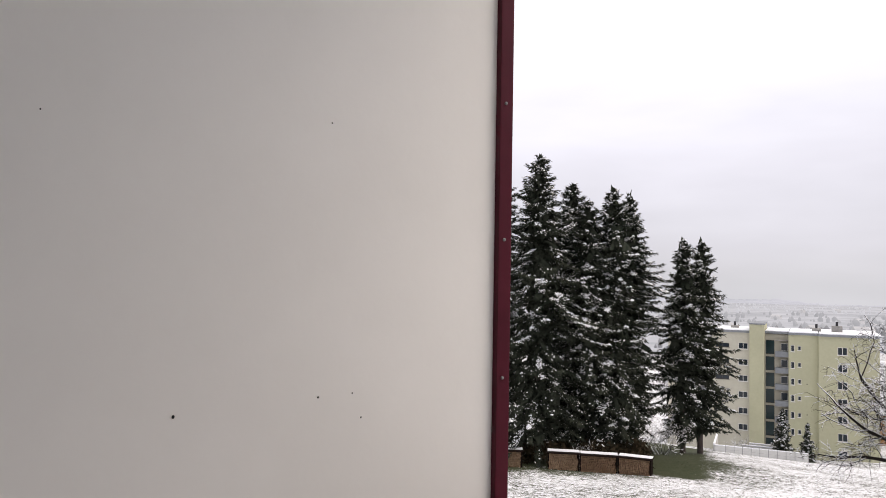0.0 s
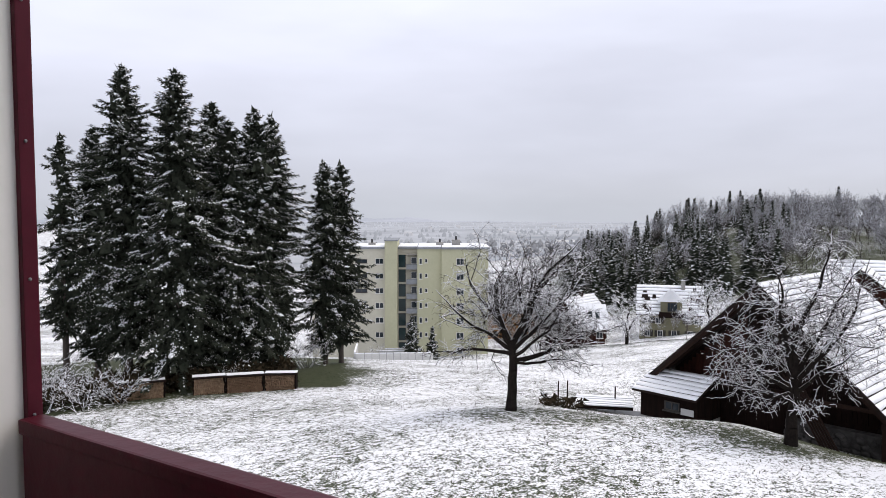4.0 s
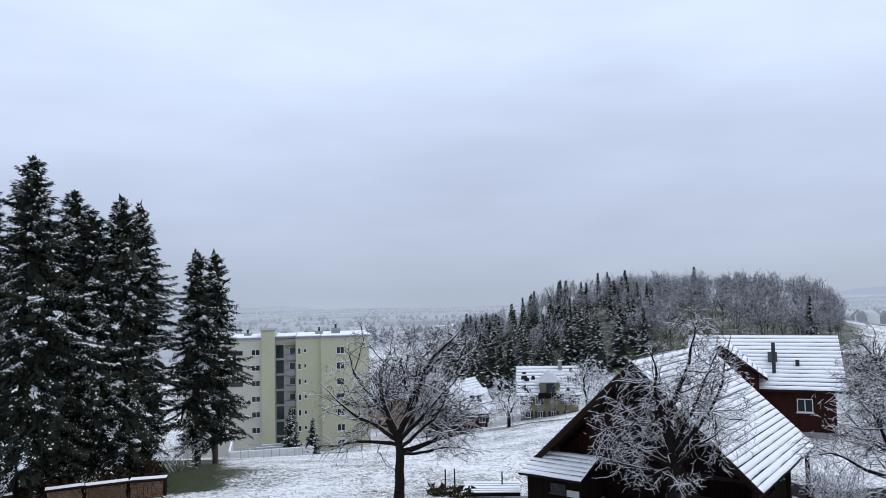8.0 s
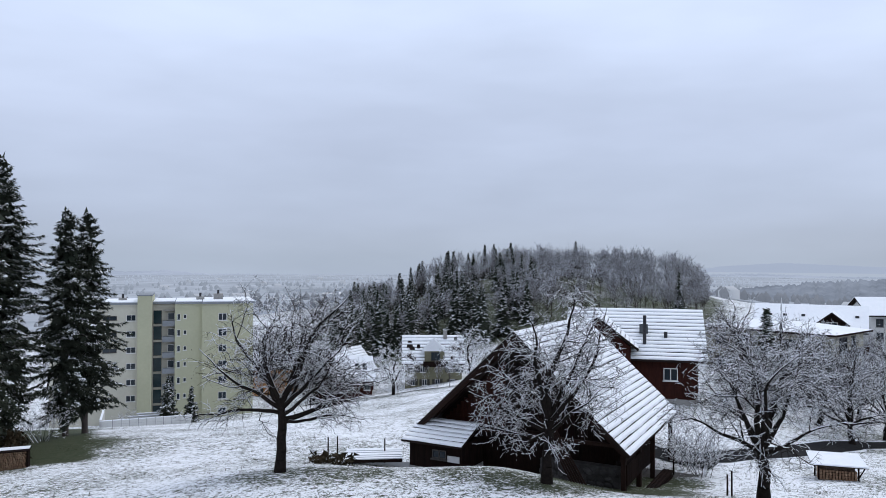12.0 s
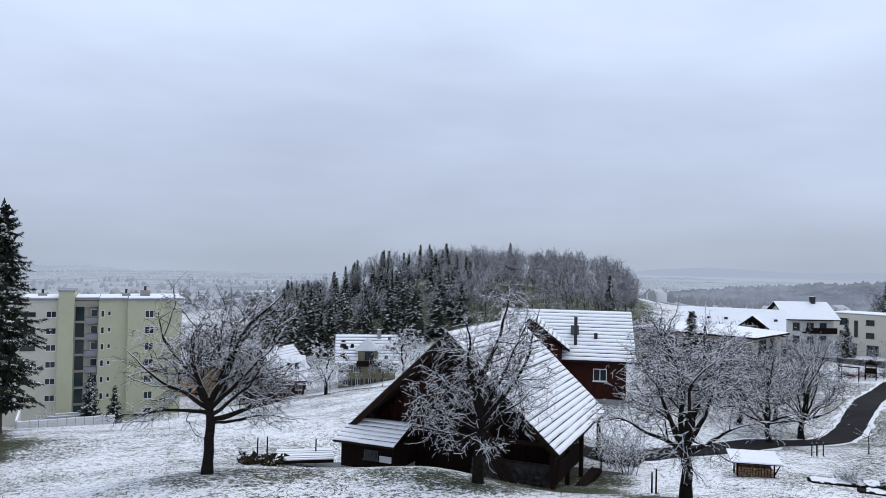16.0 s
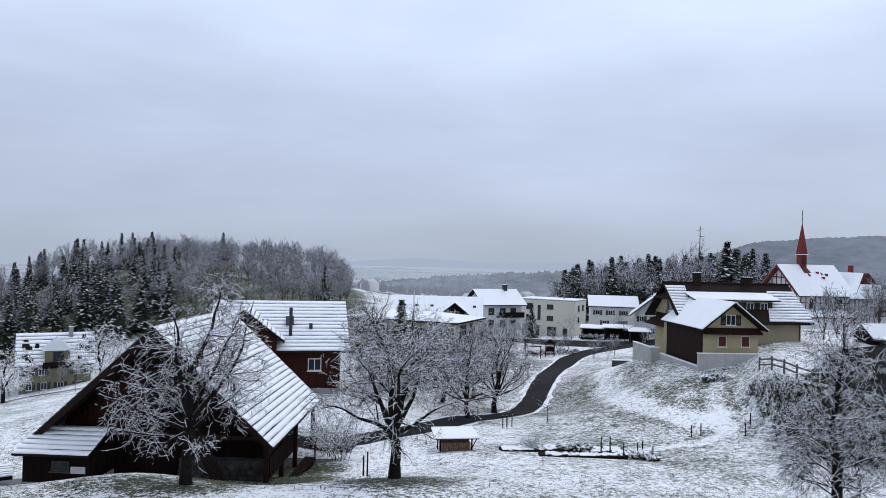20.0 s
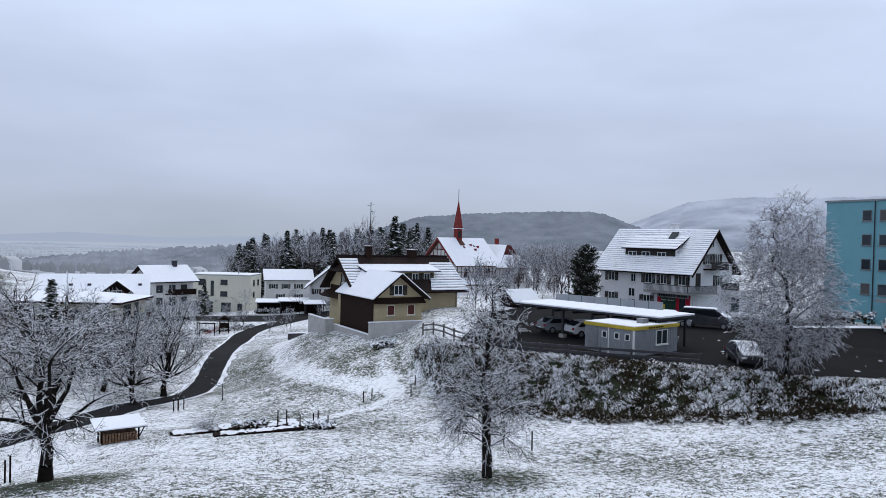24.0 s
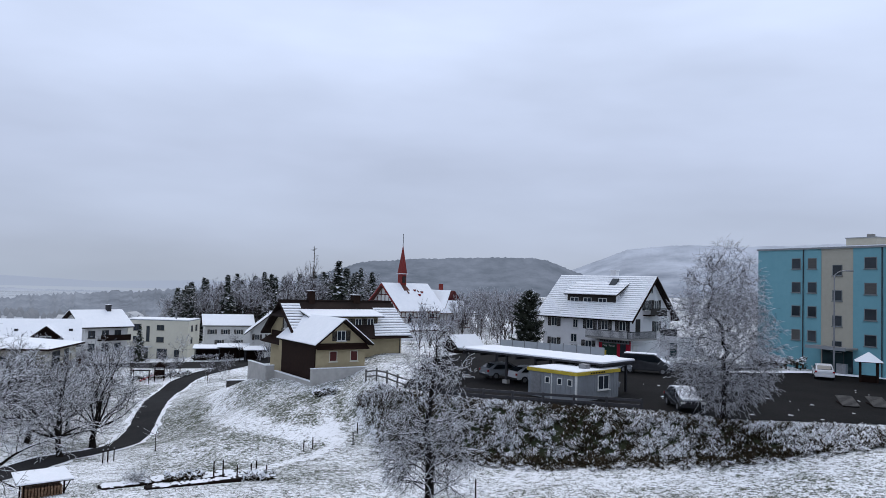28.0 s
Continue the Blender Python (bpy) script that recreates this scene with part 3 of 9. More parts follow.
def window(parent, fm, u, v, w=1.0, h=1.2, frame_mat=None, pane_mat=None, shutters=None, bars=1, sill=True, name="window", snow_sill=False):
    """A window whose lower left corner is at u, v on the wall's frame fm."""
    frame_mat, pane_mat = frame_mat or WHITEFRAME, pane_mat or GLASS
    key = (round(w, 2), round(h, 2), frame_mat.name, bars, sill)
    if key not in CACHE:
        bm = bmesh.new()
        t = 0.07
        xs = [0, t]
        for i in range(bars):
            xs += [w * (i + 1) / (bars + 1) - 0.035, w * (i + 1) / (bars + 1) + 0.035]
        xs += [w - t, w]
        zs = [0, t, h - t, h]
        g = [[bm.verts.new((x, 0.04, z)) for z in zs] for x in xs]
        fs = [bm.faces.new((g[i][j], g[i + 1][j], g[i + 1][j + 1], g[i][j + 1])) for i in range(len(xs) - 1) for j in range(3) if j != 1 or i % 2 == 0]
        ex = bmesh.ops.extrude_face_region(bm, geom=fs)
        bmesh.ops.translate(bm, vec=(0, -0.075, 0), verts=[v for v in ex["geom"] if isinstance(v, bmesh.types.BMVert)])
        bmesh.ops.recalc_face_normals(bm, faces=bm.faces)
        me = bpy.data.meshes.new("window")
        bm.to_mesh(me)
        bm.free()
        me.materials.append(frame_mat)
        CACHE[key] = me
    ob = link(name, CACHE[key], None, parent, fm @ Matrix.Translation((u, 0, v)))
    if sill:
        sk = ("sill", round(w, 2), frame_mat.name)
        if sk not in CACHE:
            me = bpy.data.meshes.new("sill")
            bm = bx(-0.08, w + 0.08, -0.12, 0.02, -0.08, -0.004)
            bm.to_mesh(me)
            bm.free()
            me.materials.append(frame_mat)
            CACHE[sk] = me
        link("sill", CACHE[sk], None, ob)
    pk = ("pane", round(w, 2), round(h, 2), pane_mat.name)
    if pk not in CACHE:
        me = bpy.data.meshes.new("pane")
        bm = bx(0.04, w - 0.04, -0.012, 0.04, 0.04, h - 0.04)
        bm.to_mesh(me)
        bm.free()
        me.materials.append(pane_mat)
        CACHE[pk] = me
    link("pane", CACHE[pk], None, ob)
    if shutters:
        sk = ("shutter", round(w, 2), round(h, 2), shutters.name)
        if sk not in CACHE:
            bm = bmesh.new()
            sw = w * 0.5
            for x0, x1, z0, z1 in ((0, 0.05, 0, h), (sw - 0.05, sw, 0, h), (0.05, sw - 0.05, 0, 0.06), (0.05, sw - 0.05, h - 0.06, h)):
                box(bm, x0, x1, -0.05, -0.004, z0, z1)
            for i in range(8):
                z = 0.07 + i * (h - 0.14) / 8
                box(bm, 0.05, sw - 0.05, -0.042, -0.008, z, z + (h - 0.14) / 8 * 0.8)
            me = bpy.data.meshes.new("shutter")
            bm.to_mesh(me)
            bm.free()
            me.materials.append(shutters)
            CACHE[sk] = me
        for x in (-w * 0.5 - 0.03, w + 0.03):
            link("shutter", CACHE[sk], None, parent, fm @ Matrix.Translation((u + x, 0, v)))
    return ob


def gable_house(name, m, w, dep, he, rise, axis, label, wall, tile=None, over=0.7, courses=14, gap=0.25, below=2.0, cover=1.0, category="house", gable_mat=None, snow=0.07):
    """Walls with gables, two roof slopes with snow. axis: the way the ridge runs, x along the front or y away from it."""
    tile = tile or TILE
    h = thing(name, m, label, category)
    if axis == "x":
        walls = [(0, -below), (dep, -below), (dep, he), (dep / 2, he + rise), (0, he)]
        bm = prism(bmesh.new(), walls, 0, w, Matrix(((0, 1, 0, 0), (1, 0, 0, 0), (0, 0, 1, 0), (0, 0, 0, 1))))
    else:
        bm = prism(bmesh.new(), [(0, -below), (w, -below), (w, he), (w / 2, he + rise), (0, he)], 0, dep)
    part("wall", bm, wall, h)
    up = 0.22
    if axis == "x":
        k = rise / (dep / 2)
        e, r = he - over * k + up, he + rise + up
        roof_face(h, (-over, -over, e), (w + over, -over, e), (w + over, dep / 2, r), (-over, dep / 2, r), tile, courses, gap=gap, seed=len(name), cover=cover, snow=snow)
        roof_face(h, (w + over, dep + over, e), (-over, dep + over, e), (-over, dep / 2, r), (w + over, dep / 2, r), tile, courses, gap=gap, seed=len(name) + 1, cover=cover, snow=snow)
    else:
        k = rise / (w / 2)
        e, r = he - over * k + up, he + rise + up
        roof_face(h, (w + over, -over, e), (w + over, dep + over, e), (w / 2, dep + over, r), (w / 2, -over, r), tile, courses, gap=gap, seed=len(name), cover=cover, snow=snow)
        roof_face(h, (-over, dep + over, e), (-over, -over, e), (w / 2, -over, r), (w / 2, dep + over, r), tile, courses, gap=gap, seed=len(name) + 1, cover=cover, snow=snow)
    return h


def chimney(parent, x, y, z0, z1, s=0.6, mat=None):
    bm = bx(x - s / 2, x + s / 2, y - s / 2, y + s / 2, z0, z1)
    box(bm, x - s * 0.62, x + s * 0.62, y - s * 0.62, y + s * 0.62, z1, z1 + 0.1)
    c = part("chimney", bm, mat or CONCRETE, parent)
    part("chimney_snow", bx(x - s * 0.6, x + s * 0.6, y - s * 0.6, y + s * 0.6, z1 + 0.1, z1 + 0.16, bevel=0.03), SNOW, c)


# ---- trees ----
def grow(seed, height, spread, trunk=0.25, fork=0.3, limbs=7, depth=5, droop=0.0, upturn=0.25, twigs=3, leader=False, lean=0.0, wob=0.22, thin=0.011, ratio=0.62, up0=0.35):
    """Segments of a bare tree: start, end, radii."""
    rg = random.Random(seed)
    S = []

    def branch(p, d, length, r, lev):
        n = max(2, min(7, int(length / 0.45))) if lev < depth else 2
        step = length / n
        for i in range(n):
            d = (d + Vector((rg.gauss(0, wob), rg.gauss(0, wob), rg.gauss(0, wob) + (upturn if lev < 3 else upturn * 0.4) * 0.25 - droop * (0.12 + 0.25 * lev / depth)))).normalized()
            q = p + d * step
            r1 = max(thin * 0.7, r * (1 - 0.55 / n))
            S.append((p, q, r, r1))
            p, r = q, r1
            if lev < depth:
                k = (twigs if lev >= 2 else 2) if i > 0 or lev > 1 else 0
                for _ in range(k):
                    if rg.random() < 0.78:
                        t = Vector((rg.gauss(0, 1), rg.gauss(0, 1), rg.gauss(0, 0.7) + 0.15 - droop)).normalized()
                        t = (d * 0.55 + t * 0.9).normalized()
                        branch(p.copy(), t, length * ratio * (0.65 + 0.5 * rg.random()) * (1 - 0.3 * i / n), max(thin, r * 0.55), lev + 1)
    base = Vector((0, 0, -0.3))
    top = height * (fork if not leader else 0.92)
    n = 4 if not leader else 10
    p, r, d = base, trunk, Vector((lean, 0, 1)).normalized()
    stem = []
    for i in range(n):
        sway = 0.05 if not leader or i < 2 else 0.16
        q = p + (d + Vector((rg.gauss(0, sway), rg.gauss(0, sway), 0))).normalized() * (top + 0.3) / n
        r1 = trunk * (1 - 0.25 * (i + 1) / n) if not leader else trunk * (1 - 0.88 * (i + 1) / n)
        S.append((p, q, r * (1.35 if i == 0 else 1), r1))
        p, r = q, r1
        stem.append((p.copy(), r))
    if leader:
        for i in range(limbs):
            f = fork + (0.98 - fork) * (i + 0.5) / limbs
            j = min(n - 1, int(f * n))
            q, rr = stem[j]
            q = q.lerp(stem[max(j - 1, 0)][0], rg.random())
            a = i * 2.4 + rg.random()
            ln = spread * (1 - 0.75 * max(0, (f - fork) / (1 - fork)) ** 0.9) * (0.75 + 0.4 * rg.random())
            branch(q, Vector((math.cos(a), math.sin(a), up0)).normalized(), ln, max(0.03, rr * 0.45), 2)
    else:
        for i in range(limbs):
            a = i * 2 * math.pi / limbs + rg.random() * 0.8
            u = up0 + (1.6 if i % 3 == 0 else 0.5) * rg.random()
            q = stem[-1][0] if i % 2 else stem[-1][0].lerp(stem[-2][0], rg.random() * 0.6)
            ln = (height - top) * (0.5 if u > 0.9 else 0.42) + spread * 0.28
            branch(q, Vector((math.cos(a), math.sin(a), u)).normalized(), ln * (0.8 + 0.35 * rg.random()), trunk * (0.42 + 0.12 * rg.random()), 1)
    p = np.array([tuple(s[0]) for s in S])
    q = np.array([tuple(s[1]) for s in S])
    return p, q, np.array([s[2] for s in S]), np.array([s[3] for s in S])


def spread_crown(seed, profile, z0, z1, trunk=0.25, fork=1.8, n=1500, step=0.24, kill=0.34, reach=2.4, thin=0.006, twig=0.5, per=2.4, droop=0.0, rise=0.06, lean=0.0, stems=1, wob=0.13):
    """Segments of a bare tree whose limbs grow towards places spread through its crown. profile: share of the crown's height, its radius."""
    rs = np.random.RandomState(seed)
    u = rs.rand(n * 3)
    rmax = np.interp(u, [a for a, _ in profile], [b for _, b in profile])
    keep = rs.rand(n * 3) < (rmax / max(b for _, b in profile)) ** 2
    u, rmax = u[keep][:n], rmax[keep][:n]
    a = rs.rand(len(u)) * 2 * np.pi
    lump = 1 + 0.16 * np.sin(3 * a + 5 * u + seed) + 0.1 * np.sin(5 * a - 9 * u)
    r = rmax * lump * rs.rand(len(u)) ** 0.45
    A = np.stack([r * np.cos(a) + lean * u, r * np.sin(a), z0 + (z1 - z0) * u - 0.06 * r], 1)
    k = max(3, int(fork / 0.4))
    N = [np.array([0.05 * math.sin(i * 1.3 + seed), 0.05 * math.cos(i * 0.9 + seed), -0.3 + (fork + 0.3) * i / k]) for i in range(k + 1)]
    par = [-1] + list(range(k))
    for s in range(stems):     # the leading limbs
        b = s * 2 * math.pi / stems + rs.rand()
        tilt = (0.12 if s == 0 else 0.35 + 0.7 * rs.rand()) if stems > 1 else 0.06
        last, p = k, N[k].copy()
        for i in range(int((z1 - fork) * ((0.8 if s == 0 else 0.5) if stems > 1 else 0.85) / 0.4)):
            p = p + 0.4 * np.array([math.cos(b) * tilt + 0.34 * rs.randn(), math.sin(b) * tilt + 0.34 * rs.randn(), 0.9]) / math.hypot(1, tilt)
            N.append(p.copy())
            par.append(last)
            last = len(N) - 1
    P0 = np.array(N)
    kids = np.zeros(len(P0), int)
    alive = np.ones(len(A), bool)
    d2 = np.full(len(A), 1e9)
    near = np.zeros(len(A), int)
    new0 = 0
    base = k - 1
    for it in range(70):
        fresh = P0[max(new0, base):]
        D = ((A[:, None] - fresh[None]) ** 2).sum(2)
        j = D.argmin(1)
        m = D[np.arange(len(A)), j]
        better = m < d2
        near[better], d2[better] = j[better] + max(new0, base), m[better]
        alive &= d2 > kill ** 2
        act = alive & (d2 < (reach if it > 3 else 9) ** 2)
        if not act.any():
            break
        v = A[act] - P0[near[act]]
        v /= np.linalg.norm(v, axis=1, keepdims=True)
        G = np.zeros_like(P0)
        np.add.at(G, near[act], v)
        src = np.unique(near[act])
        src = src[kids[src] < 3]
        if not len(src):
            break
        g = G[src] / np.maximum(np.linalg.norm(G[src], axis=1, keepdims=True), 1e-6) + rs.randn(len(src), 3) * wob + np.array([0, 0, rise])
        g /= np.linalg.norm(g, axis=1, keepdims=True)
        kids[src] += 1
        new0 = len(P0)
        P0 = np.concatenate([P0, P0[src] + g * step])
        par += list(src)
        kids = np.concatenate([kids, np.zeros(len(src), int)])
    par = np.array(par)
    tips = np.zeros(len(P0))
    tips[np.bincount(par[1:], minlength=len(P0)) == 0] = 1
    for i in range(len(P0) - 1, 0, -1):
        tips[par[i]] += tips[i]
    e = math.log(trunk / thin) / math.log(tips[0])
    R = thin * np.maximum(tips, 1) ** e
    i = np.arange(1, len(P0))
    p, q, r0, r1 = P0[par[i]], P0[i], np.minimum(R[par[i]], R[i] * 1.3), R[i]
    fine = i[(R[i] < 0.03) & (i > k)]
    fine = rs.choice(fine, int(len(fine) * per))
    c = np.array([0, 0, z0 + 0.3 * (z1 - z0)])
    d = P0[fine] - c
    d /= np.maximum(np.linalg.norm(d, axis=1, keepdims=True), 1e-6)
    d = d * 0.5 + rs.randn(len(fine), 3) * 0.6 + np.array([0, 0, 0.2 - droop])
    d /= np.linalg.norm(d, axis=1, keepdims=True)
    ln = twig * (0.4 + 0.9 * rs.rand(len(fine), 1))
    a0 = P0[fine]
    a1 = a0 + d * ln * 0.55
    d2_ = d + rs.randn(len(fine), 3) * 0.35 + np.array([0, 0, 0.1 - droop * 1.5])
    d2_ /= np.linalg.norm(d2_, axis=1, keepdims=True)
    a2 = a1 + d2_ * ln * 0.5
    t = np.full(len(fine), thin * 1.25)
    return np.concatenate([p, a0, a1]), np.concatenate([q, a1, a2]), np.concatenate([r0, t, t * 0.85]), np.concatenate([r1, t * 0.85, t * 0.6])


def run(rs, p, d, length, r, n, wob, tend, taper=0.6):
    """Branches as lines of n steps that waver and bend up or down: their points, directions and radii."""
    pts, ways = [p], []
    for i in range(n):
        d = d + rs.randn(len(p), 3) * wob + np.array([0, 0, 1.0]) * tend
        d = d / np.maximum(np.linalg.norm(d, axis=1, keepdims=True), 1e-6)
        p = p + d * (length / n)[:, None]
        pts.append(p)
        ways.append(d)
    return np.stack(pts, 1), np.stack(ways, 1), r[:, None] * (1 - taper * np.linspace(0, 1, n + 1))[None], length


def sprout(rs, branches, per_m, lo, ratio, ang, up, thin, least, inside):
    """Where the next order of branches starts: place, direction, length, radius."""
    pts, ways, rad, length = branches
    n = ways.shape[1]
    idx = np.repeat(np.arange(len(pts)), np.maximum(1, rs.poisson(per_m * length * (1 - lo))))
    t = lo + (1 - lo) * rs.rand(len(idx)) ** 0.9
    k = np.minimum((t * n).astype(int), n - 1)
    f = (t * n - k)[:, None]
    p = pts[idx, k] * (1 - f) + pts[idx, k + 1] * f
    w = ways[idx, k]
    side = np.cross(w, rs.randn(len(idx), 3))
    side /= np.maximum(np.linalg.norm(side, axis=1, keepdims=True), 1e-6)
    a = np.radians(ang[0] + (ang[1] - ang[0]) * rs.rand(len(idx)))[:, None]
    d = w * np.cos(a) + side * np.sin(a) + np.array([0, 0, 1.0]) * up
    d /= np.linalg.norm(d, axis=1, keepdims=True)
    ln = np.maximum(least, ratio * length[idx] * (1.15 - 0.7 * t) * (0.55 + 0.8 * rs.rand(len(idx))))
    for _ in range(4):
        ln = np.where(inside(p + d * ln[:, None]), ln, ln * 0.68)
    ok = inside(p)
    r = np.maximum(thin, np.minimum(rad[idx, k] * 0.6, 0.0115 * ln))
    return p[ok], d[ok], ln[ok], r[ok]


def fruit_tree(seed, height, girth, trunk, limbs, profile, orders, lean=0.0, stem_top=None, gnarl=0.14):
    """Segments of an old bare tree. limbs: height of the fork, bearing, rise (degrees), length, radius; x is to the right, y away.
    orders: for each finer order of branches (per metre, share of the parent, angles, up, steps, waver, bend, radius, least length)."""
    rs = np.random.RandomState(seed)
    us, rr = [u for u, _ in profile], [r for _, r in profile]

    def inside(q):
        u = q[:, 2] / height
        a = np.arctan2(q[:, 1], q[:, 0])
        lump = 1 + 0.13 * np.sin(3 * a + 5 * u + seed) + 0.09 * np.sin(5 * a - 11 * u) + 0.07 * np.sin(17 * u + 2 * a)
        return (np.hypot(q[:, 0] - lean * u, q[:, 1]) < np.interp(u, us, rr) * lump) & (u < 1.02)
    top = stem_top or trunk
    n = max(5, int(top / 0.4))
    zs = np.linspace(-0.35, top, n + 1)
    sway = 0.045
    x = np.cumsum(np.concatenate([[0, 0], rs.randn(n - 1) * sway])) + lean * zs.clip(0) / height
    y = np.cumsum(np.concatenate([[0, 0], rs.randn(n - 1) * sway]))
    stem = np.stack([x, y, zs], 1)
    rad = girth * np.where(zs < 0.3, 1.35 - 0.6 * zs.clip(0), 1.12 - 0.3 * zs / max(trunk, 0.1)) if stem_top is None else girth * (1.25 - 1.13 * (zs + 0.35) / (top + 0.35))
    S = [(stem[:-1], stem[1:], rad[:-1], rad[1:])]
    lb = np.array(limbs, float)
    at = np.array([[np.interp(z, zs, stem[:, k]) for k in range(3)] for z in lb[:, 0]])
    b, e = np.radians(lb[:, 1]), np.radians(lb[:, 2])
    d = np.stack([np.cos(b) * np.cos(e), np.sin(b) * np.cos(e), np.sin(e)], 1)
    br = run(rs, at, d, lb[:, 3], lb[:, 4], 12, gnarl, 0.01, 0.9)
    levels = [br]
    for per_m, ratio, ang, up, steps, waver, bend, thin, least in orders:
        p, d, ln, r = sprout(rs, br, per_m, 0.16, ratio, ang, up, thin, least, inside)
        br = run(rs, p, d, ln, r, steps, waver, bend, 0.55)
        levels.append(br)
    for pts, _, rd, _ in levels:
        S.append((pts[:, :-1].reshape(-1, 3), pts[:, 1:].reshape(-1, 3), rd[:, :-1].ravel(), rd[:, 1:].ravel()))
    return tuple(np.concatenate([q[k] for q in S]) for k in range(4))


FINE = [(3.3, 0.55, (30, 75), 0.06, 7, 0.27, -0.01, 0.012, 0.6), (6.6, 0.6, (30, 80), 0.0, 6, 0.3, -0.05, 0.0075, 0.45), (5.4, 0.5, (30, 80), -0.08, 2, 0.35, -0.1, 0.0058, 0.2)]


def bare_tree(name, place, seg, label, category="tree", snow_mat=None, snow_share=0.85, size=1.0, turn=0.0, thick=0.014, wide=0.95):
    p, q, r0, r1 = seg
    t = thing(name, Matrix.Translation(place) @ Matrix.Rotation(turn, 4, "Z") @ Matrix.Scale(size, 4), label, category)
    key = ("tree", id(p), thick)
    if key not in CACHE:
        big = r0 > 0.05
        w = q - p
        flat = np.linalg.norm(w[:, :2], axis=1) / np.maximum(np.linalg.norm(w, axis=1), 1e-6)
        along = np.repeat(np.random.RandomState(len(p)).rand(len(p) // 6 + 1), 6)[:len(p)]     # snow lies on whole lengths of twig
        ok = (flat > 0.22) & (along < np.where(r0 > 0.012, min(1, snow_share * 1.7), snow_share))
        CACHE[key] = (seg, raw_mesh("trunk", *tubes(p[big], q[big], r0[big], r1[big], 8), BARK, True), raw_mesh("crown", *tubes(p[~big], q[~big], r0[~big], r1[~big], 3), TWIG),
                      raw_mesh("snow", *caps(p[ok], q[ok], r0[ok], r1[ok], thick=thick, wide=wide), snow_mat or SNOW))
    link("trunk", CACHE[key][1], None, t)
    crown = link("crown", CACHE[key][2], None, t)
    link("snow", CACHE[key][3], None, crown, label="snow lying along the branches")["kind"] = "stuff"
    return t


def boughs(rs, height, radius, base, dens, shape, droop=0.5, spray=1.0, heavy=0.5, pitch=0.0):
    """Drooping spruce boughs hung with short sprays of needles: triangles of the needles, and of the snow that lies on whole boughs."""
    nb = int((height - base) * dens)
    f = (np.arange(nb) + rs.rand(nb)) / nb
    a = rs.rand(nb) * 2 * np.pi
    z0 = base + (height - base) * f
    env = np.interp(f, [u for u, _ in shape], [v for _, v in shape]) * radius
    env = env * (1 + 0.2 * np.sin(2 * a + 7 * f + pitch) + 0.14 * np.sin(23 * f + 3 * a) + 0.1 * np.sin(61 * f + pitch))
    L = np.maximum(0.14, env * (0.5 + 0.55 * rs.rand(nb)))
    sag = droop * (0.4 + 1.3 * rs.rand(nb)) * np.interp(f, [0, 0.75, 1], [1.15, 0.8, -0.5])
    load = rs.rand(nb) < heavy * np.interp(f, [0, 0.3, 0.7, 1], [0.14, 0.6, 1.2, 1.1])
    m = (9 + 34 * L * spray).astype(int)
    i = np.repeat(np.arange(nb), m)
    n = len(i)
    s = rs.rand(n) ** 0.7
    Li, ai = L[i], a[i] + (rs.rand(n) - 0.5) * 0.1
    rr = Li * s
    zz = z0[i] - sag[i] * Li * (0.45 * s + 0.55 * s ** 2) + 0.22 * Li * s ** 4 + 0.03 * rs.randn(n)
    c, sn = np.cos(ai), np.sin(ai)
    q = np.stack([c * rr, sn * rr, zz], 1)
    phi = ai + np.where(rs.rand(n) < 0.5, 1, -1) * np.radians(25 + 50 * rs.rand(n)) * (1 - 0.55 * s)
    bl = (0.16 + 0.34 * np.minimum(Li, 1.6) * (1.05 - s)) * (0.5 + 0.8 * rs.rand(n))
    hang = -(0.15 + 0.95 * rs.rand(n)) * np.interp(f[i], [0, 0.8, 1], [1.0, 0.6, 0.1])
    w = np.stack([np.cos(phi), np.sin(phi), hang], 1)
    w /= np.linalg.norm(w, axis=1, keepdims=True)
    tri, top = [], []
    for t in (0.0, 0.4, 0.78):
        at = q + w * (bl * t)[:, None]
        d = w + rs.randn(n, 3) * 0.3
        ln = (0.1 + 0.36 * bl) * (0.7 + 0.6 * rs.rand(n))
        side = np.cross(d, rs.randn(n, 3) * 0.35 + np.array([0, 0, 1.0]))
        side /= np.maximum(np.linalg.norm(side, axis=1, keepdims=True), 1e-6)
        wd = (ln * (0.2 + 0.12 * rs.rand(n)))[:, None]
        tr = np.stack([at - side * wd, at + side * wd, at + d * ln[:, None]], 1)
        tri.append(tr)
        run_on = np.sin(s * 9 + i * 1.7) > -0.35
        k = load[i] & run_on & (s > 0.22) & (rs.rand(n) < (0.62 if t < 0.5 else 0.3)) | (rs.rand(n) < 0.05)
        cc = at[k] + d[k] * (ln[k] * 0.35)[:, None] + np.array([0, 0, 0.05])
        nk = len(cc)
        face_to = np.stack([c[k], sn[k], 0.9 + 0 * c[k]], 1) + rs.randn(nk, 3) * 0.45
        e1 = np.cross(face_to, rs.randn(nk, 3))
        e1 /= np.maximum(np.linalg.norm(e1, axis=1, keepdims=True), 1e-6)
        e2 = np.cross(face_to, e1)
        e2 /= np.maximum(np.linalg.norm(e2, axis=1, keepdims=True), 1e-6)
        sz = (0.04 + 0.065 * rs.rand(nk))[:, None]
        top.append(np.stack([cc + e1 * sz, cc - e1 * sz * 0.6 + e2 * sz * 0.9, cc - e1 * sz * 0.5 - e2 * sz * 0.8], 1))
    k = rs.choice(nb, nb * 9)
